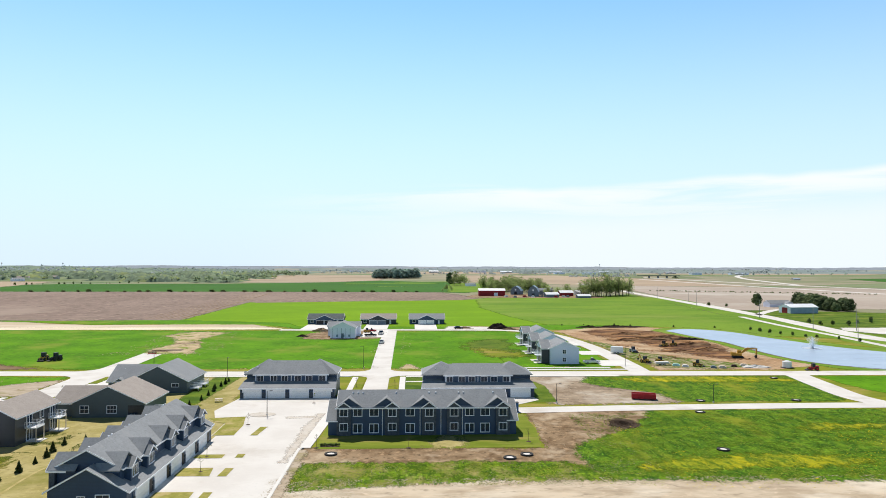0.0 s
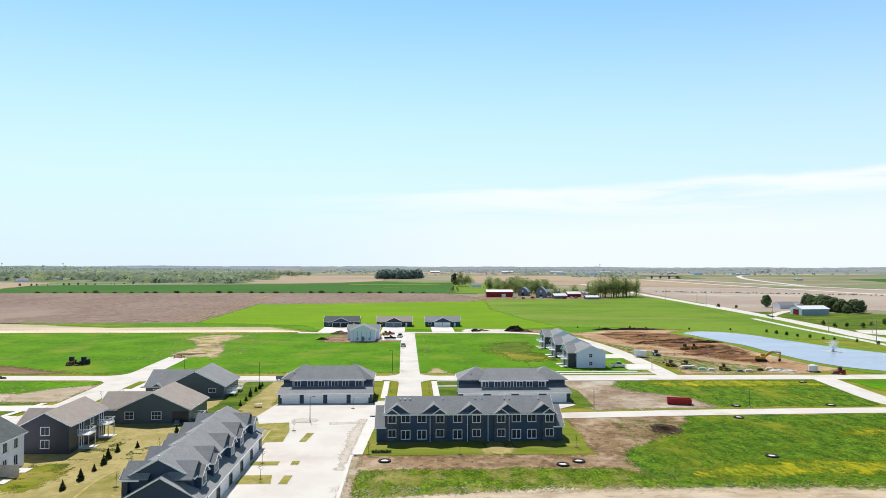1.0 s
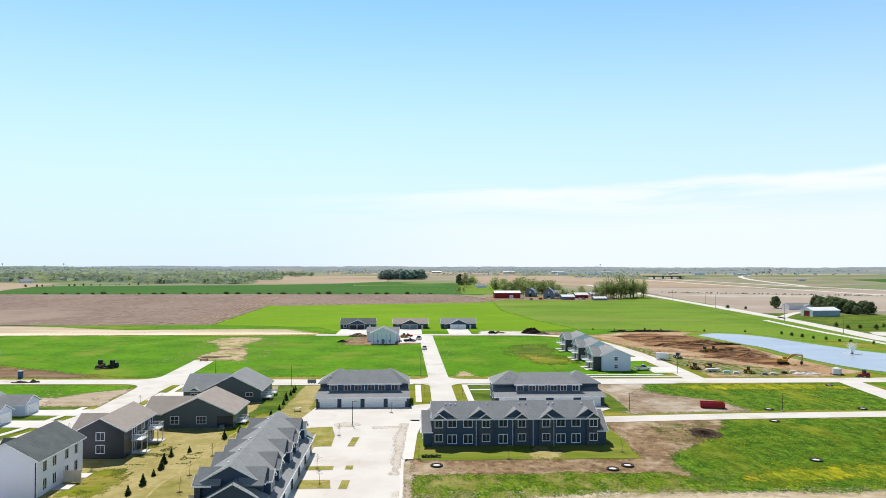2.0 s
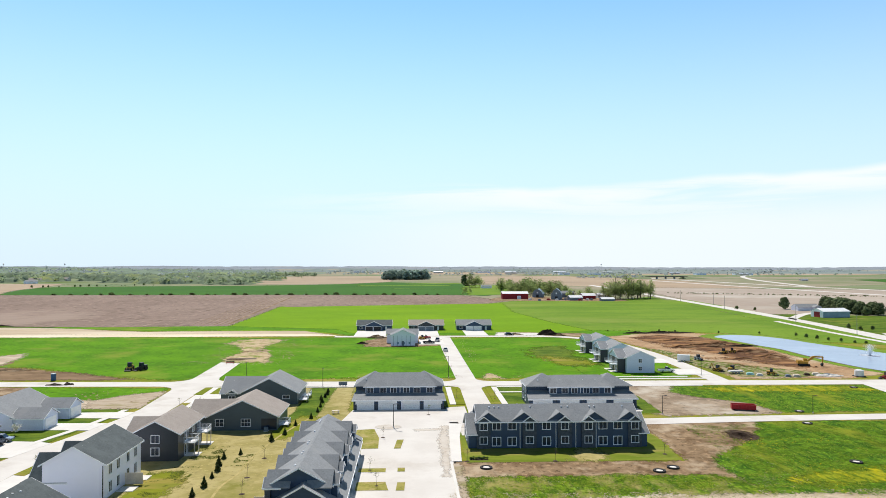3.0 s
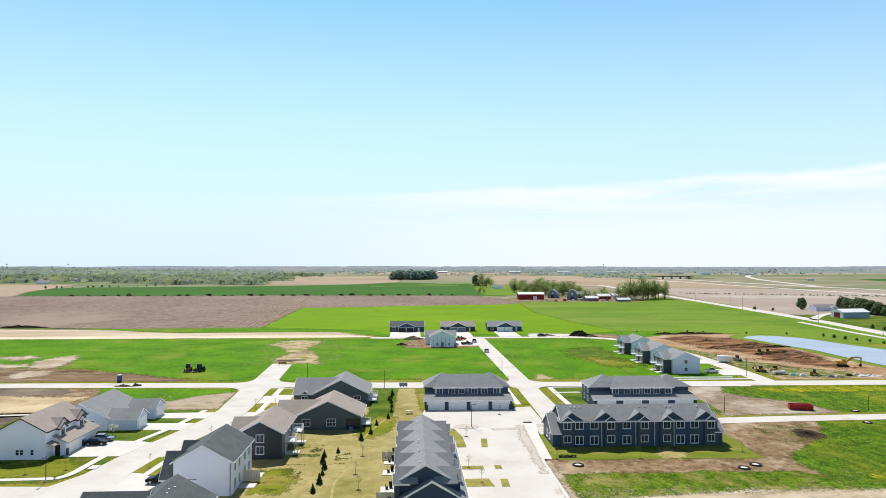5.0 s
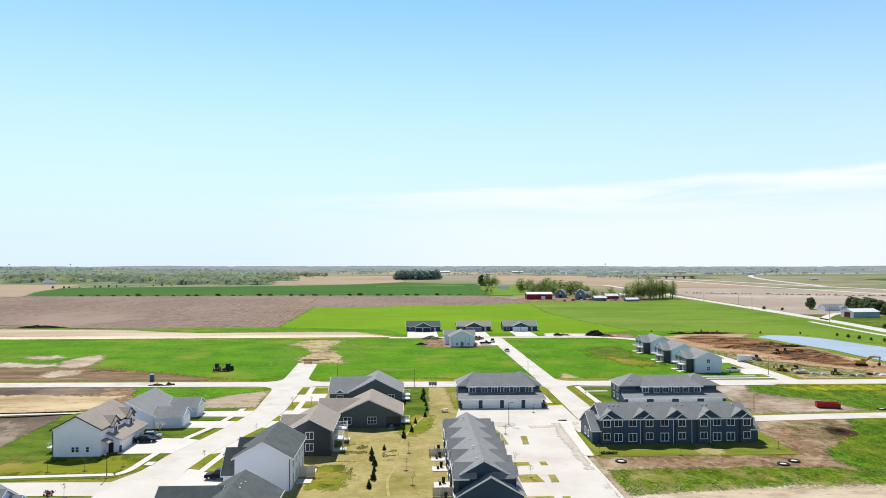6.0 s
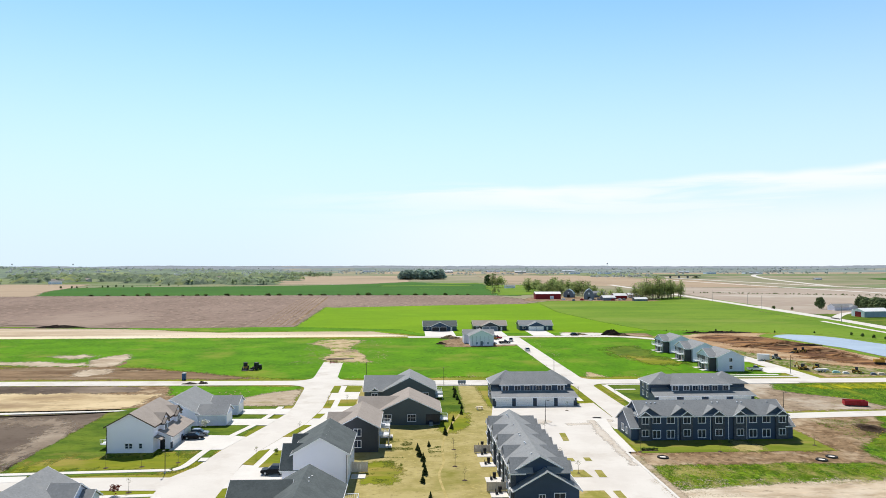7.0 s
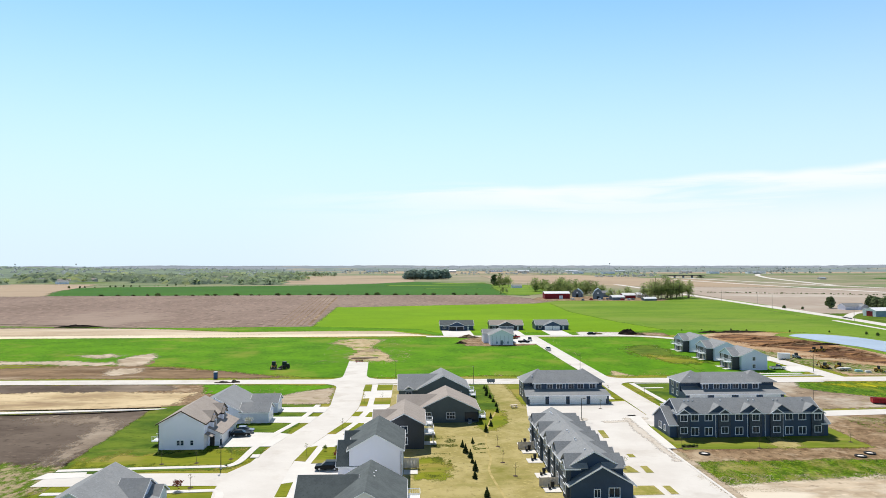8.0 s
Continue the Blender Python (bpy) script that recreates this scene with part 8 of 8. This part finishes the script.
for y, f in ((102.0, True), (110.0, False), (119.6, False), (126.5, True), (132.0, False)):
    yard(-48.2, y, f)
for x, y in ((-73.9, 113.3), (-73.9, 119.4)):
    slab("patio_slab", rect(x - 1.3, x + 1.3, y - 1.3, y + 1.3), 0.0, 0.16, CONCRETE_NEW, "pale concrete patio slab")
f = empty("privacy_fence", pose(-75.3, 115.8, 0.05), "tan wooden privacy fence beside a patio", "fence", "privacy fences")
for i in range(11):
    part("board", boxes((0.27 * i, 0.27 * i + 0.25, -0.03, 0.03, 0.1, 2.0)), WOOD, f)
for y in (134.4, 142.8):
    slab("patio_slab", rect(-71.0, -68.4, y - 1.4, y + 1.4), 0.0, 0.16, CONCRETE_NEW, "pale concrete patio slab under the deck")
u = empty("air_conditioner", pose(-59.6, 153.0, 0.06), "grey outdoor air conditioner unit", "air conditioner")
part("cabinet", boxes((-0.4, 0.4, -0.4, 0.4, 0.08, 0.85)), SILO_GREY, u)
part("pad", boxes((-0.5, 0.5, -0.5, 0.5, 0, 0.08)), CONCRETE_NEW, u)
for i in range(7):
    tree(pose(-16.7 + 0.5 * i, 128.5 + 0.2 * (i % 2), 0.07), 0.45, 0.22, LEAF_BUSH, "low dark shrub in the lawn", 60, 0.14, 0.1, "low shrubs", "shrub", 0.04)

# ---- fountain ----
fo = empty("fountain", pose(156.0, 272.6, 0.07), "white spraying fountain in the pond", "fountain")
n = 9000
a, f = rng.uniform(0, 6.283, n), rng.beta(1.1, 1.5, n)
z = 4.6 * f
r = (0.35 + 2.1 * f) * np.abs(rng.normal(size=n)) ** 0.8 * 0.68
sp = new("spray", leaf_mesh("spray", np.stack([r * np.cos(a), r * np.sin(a), np.maximum(z, 0.05)], 1), rng.uniform(0.02, 0.05, n), SPRAY))
sp.parent = fo
tagged(sp, kind="stuff")
bm = bmesh.new()
rod(bm, (0, 0, 0), (0, 0, 0.25), 0.7, 0.5, 16)
part("float", bm, SILO_GREY, fo)
bm = bmesh.new()
tube(bm, 0.9, 3.6, 0.0, 0.03, 32)
part("foam", bm, SPRAY, fo, "white foam on the water")

# ---- loose ground cover ----
CLOD = material("soil_clods", (0.30, 0.21, 0.125), (0.42, 0.325, 0.215), 0.5, 3.0, 0.95, spec=0.05)
PALE_CLOD = material("pale_clods", (0.45, 0.38, 0.26), (0.37, 0.31, 0.20), 0.5, 3.0, 0.95, spec=0.05)
WEED = material("weed_leaves", (0.215, 0.30, 0.03), (0.16, 0.245, 0.02), 0.4, 3.0, 0.9, spec=0.05, through_light=0.4)
FLOWER = material("dandelion_yellow", (0.62, 0.50, 0.01), (0.52, 0.42, 0.01), 0.5, 3.0, 0.9, spec=0.05)


def cover(name, n, boxes_, size, mat, label, lift=0.08, lim=-1.0, s=9.0):
    """Small tufts or clods over parts of the ground, in drifts."""
    cs = []
    tot = sum((b[1] - b[0]) * (b[3] - b[2]) for b in boxes_)
    for x0, x1, y0, y1 in boxes_:
        k = int(n * (x1 - x0) * (y1 - y0) / tot)
        for x, y in zip(rng.uniform(x0, x1, k), rng.uniform(y0, y1, k)):
            if noise.noise(Vector((x / s, y / s, 1.1 + size * 7))) + 0.5 * noise.noise(Vector((x * 3 / s, y * 3 / s, 5.1))) > lim:
                cs.append((x, y, lift + size * 0.3))
    c = np.array(cs)
    return tagged(new(name, leaf_mesh(name, c, size * rng.uniform(0.5, 1.5, len(c)), mat, 5.0)), label, "ground cover", kind="stuff")


WEED_DEEP = material("deep_green_weeds", (0.10, 0.19, 0.010), (0.07, 0.14, 0.008), 0.4, 3.0, 0.9, spec=0.05, through_light=0.3)
DRY_WEED = material("yellowing_weeds", (0.36, 0.37, 0.05), (0.27, 0.32, 0.03), 0.4, 3.0, 0.9, spec=0.05, through_light=0.3)
LAWN_TUFT = material("dark_lawn_tufts", (0.11, 0.145, 0.02), (0.085, 0.11, 0.018), 0.4, 3.0, 0.9, spec=0.05, through_light=0.3)
FRONT, MEADOW_R, MEADOW_M = (-19, 33, 105, 117.5), (33, 112, 107, 155), (50, 108, 170, 204)
cover("weed_tufts", 36000, [FRONT, MEADOW_R], 0.085, WEED, "tufts of green weeds", 0.03, lim=-0.05, s=4.0)
cover("deep_weed_tufts", 44000, [FRONT, MEADOW_R], 0.10, WEED_DEEP, "tufts of deep green weeds", 0.03, lim=0.02, s=3.0)
cover("yellow_weed_tufts", 14000, [FRONT, (33, 80, 104, 112)], 0.075, DRY_WEED, "yellowing weed tufts in the soil", 0.04, lim=0.05, s=5.0)
cover("bright_weed_tufts", 30000, [MEADOW_R, MEADOW_M], 0.075, DRY_WEED, "bright young weed tufts", 0.04, lim=0.12, s=2.5)
cover("dry_stalks", 3500, [(-20, 34, 103, 118), (26, 40, 106, 130)], 0.055, PALE_CLOD, "pale dry stalks among the weeds", 0.05, lim=0.05, s=3.5)
cover("track_stones", 5000, [(-22, -9, 99, 109), (-9, 75, 104.6, 108.4)], 0.085, PALE_CLOD, "pale stones along the dirt track", 0.05, lim=-0.1, s=3.0)
cover("dark_clods", 3200, [(-20, 32, 116, 126), (25, 50, 127, 156), (32, 56, 168, 205)], 0.055, CLOD, "clods on bare soil", 0.03, lim=-0.02, s=6.0)
cover("dandelions", 9000, [(40, 140, 102, 142), (56, 108, 172, 204)], 0.08, FLOWER, "yellow dandelions in flower", lim=0.10, s=16)


cover("lot_tufts", 2200, [(-86, 60, 222.5, 228), (-112, -74, 255, 340), (-16, -13, 226, 345), (-5.5, -1, 226, 345), (-140, -101, 178, 205)], 0.22, CLOD, "clods and dry tufts along the lots", lim=0.02)
cover("stub_clods", 3200, [(-108, -76, 258, 300), (-112, -88, 300, 344)], 0.14, CLOD, "clods and tufts on the bare soil", lim=-0.05, s=5.0)
cover("clay_clods", 5200, [(82, 117, 240, 345)], 0.26, CLAY, "clods of dug clay", lim=0.05)
cover("lawn_tufts", 9000, [(-69.5, -64, 130, 140), (-74, -66, 117, 126), (-72.8, -68, 109.6, 115.4), (-60.8, -57.6, 126, 134)], 0.09, LAWN_TUFT, "darker green tufts in the dry lawn", 0.04, lim=0.04, s=2.6)
BRUSH = material("cut_brush", (0.06, 0.04, 0.03), (0.10, 0.07, 0.05), 0.8, 4.0, 0.95, spec=0.05)
patch("brush_litter", [(39.6, 143.5), (41, 147.5), (43, 149.5), (45, 147), (45.8, 143.4), (44.2, 141), (41.6, 140.4)], 0.0705, BRUSH, 1.1, 1, "dark litter under the cut brush")
n = 1500
rad, ang = np.minimum(np.abs(rng.normal(size=n)), 1.9) ** 1.2, rng.uniform(0, 6.283, n)
bx, by = 42.6 + 1.6 * rad * np.cos(ang), 145.0 + 2.0 * rad * np.sin(ang)
tagged(new("brush_pile", leaf_mesh("brush_pile", np.stack([bx, by, 0.06 + 0.5 * np.exp(-rad) * rng.uniform(0, 1, n)], 1), rng.uniform(0.05, 0.14, n), BRUSH, 1.5)), "low sprawling pile of dark cut brush", "brush pile", kind="stuff")

# ---- barrier at the street's end ----
rb = empty("road_barrier", pose(-94.2, 260.4, 0.09, 0, 0, 3), "dark red barrier across the street's end", "barrier")
for x in (-1.2, 0.0, 1.2):
    part("post", boxes((x - 0.06, x + 0.06, -0.06, 0.06, 0, 0.9)), DARK_METAL, rb)
for z in (0.12, 0.55):
    part("rail", boxes((-1.5, 1.5, -0.1, -0.06, z, z + 0.3)), MULCH if z > 0.5 else DUMP_RED, rb)
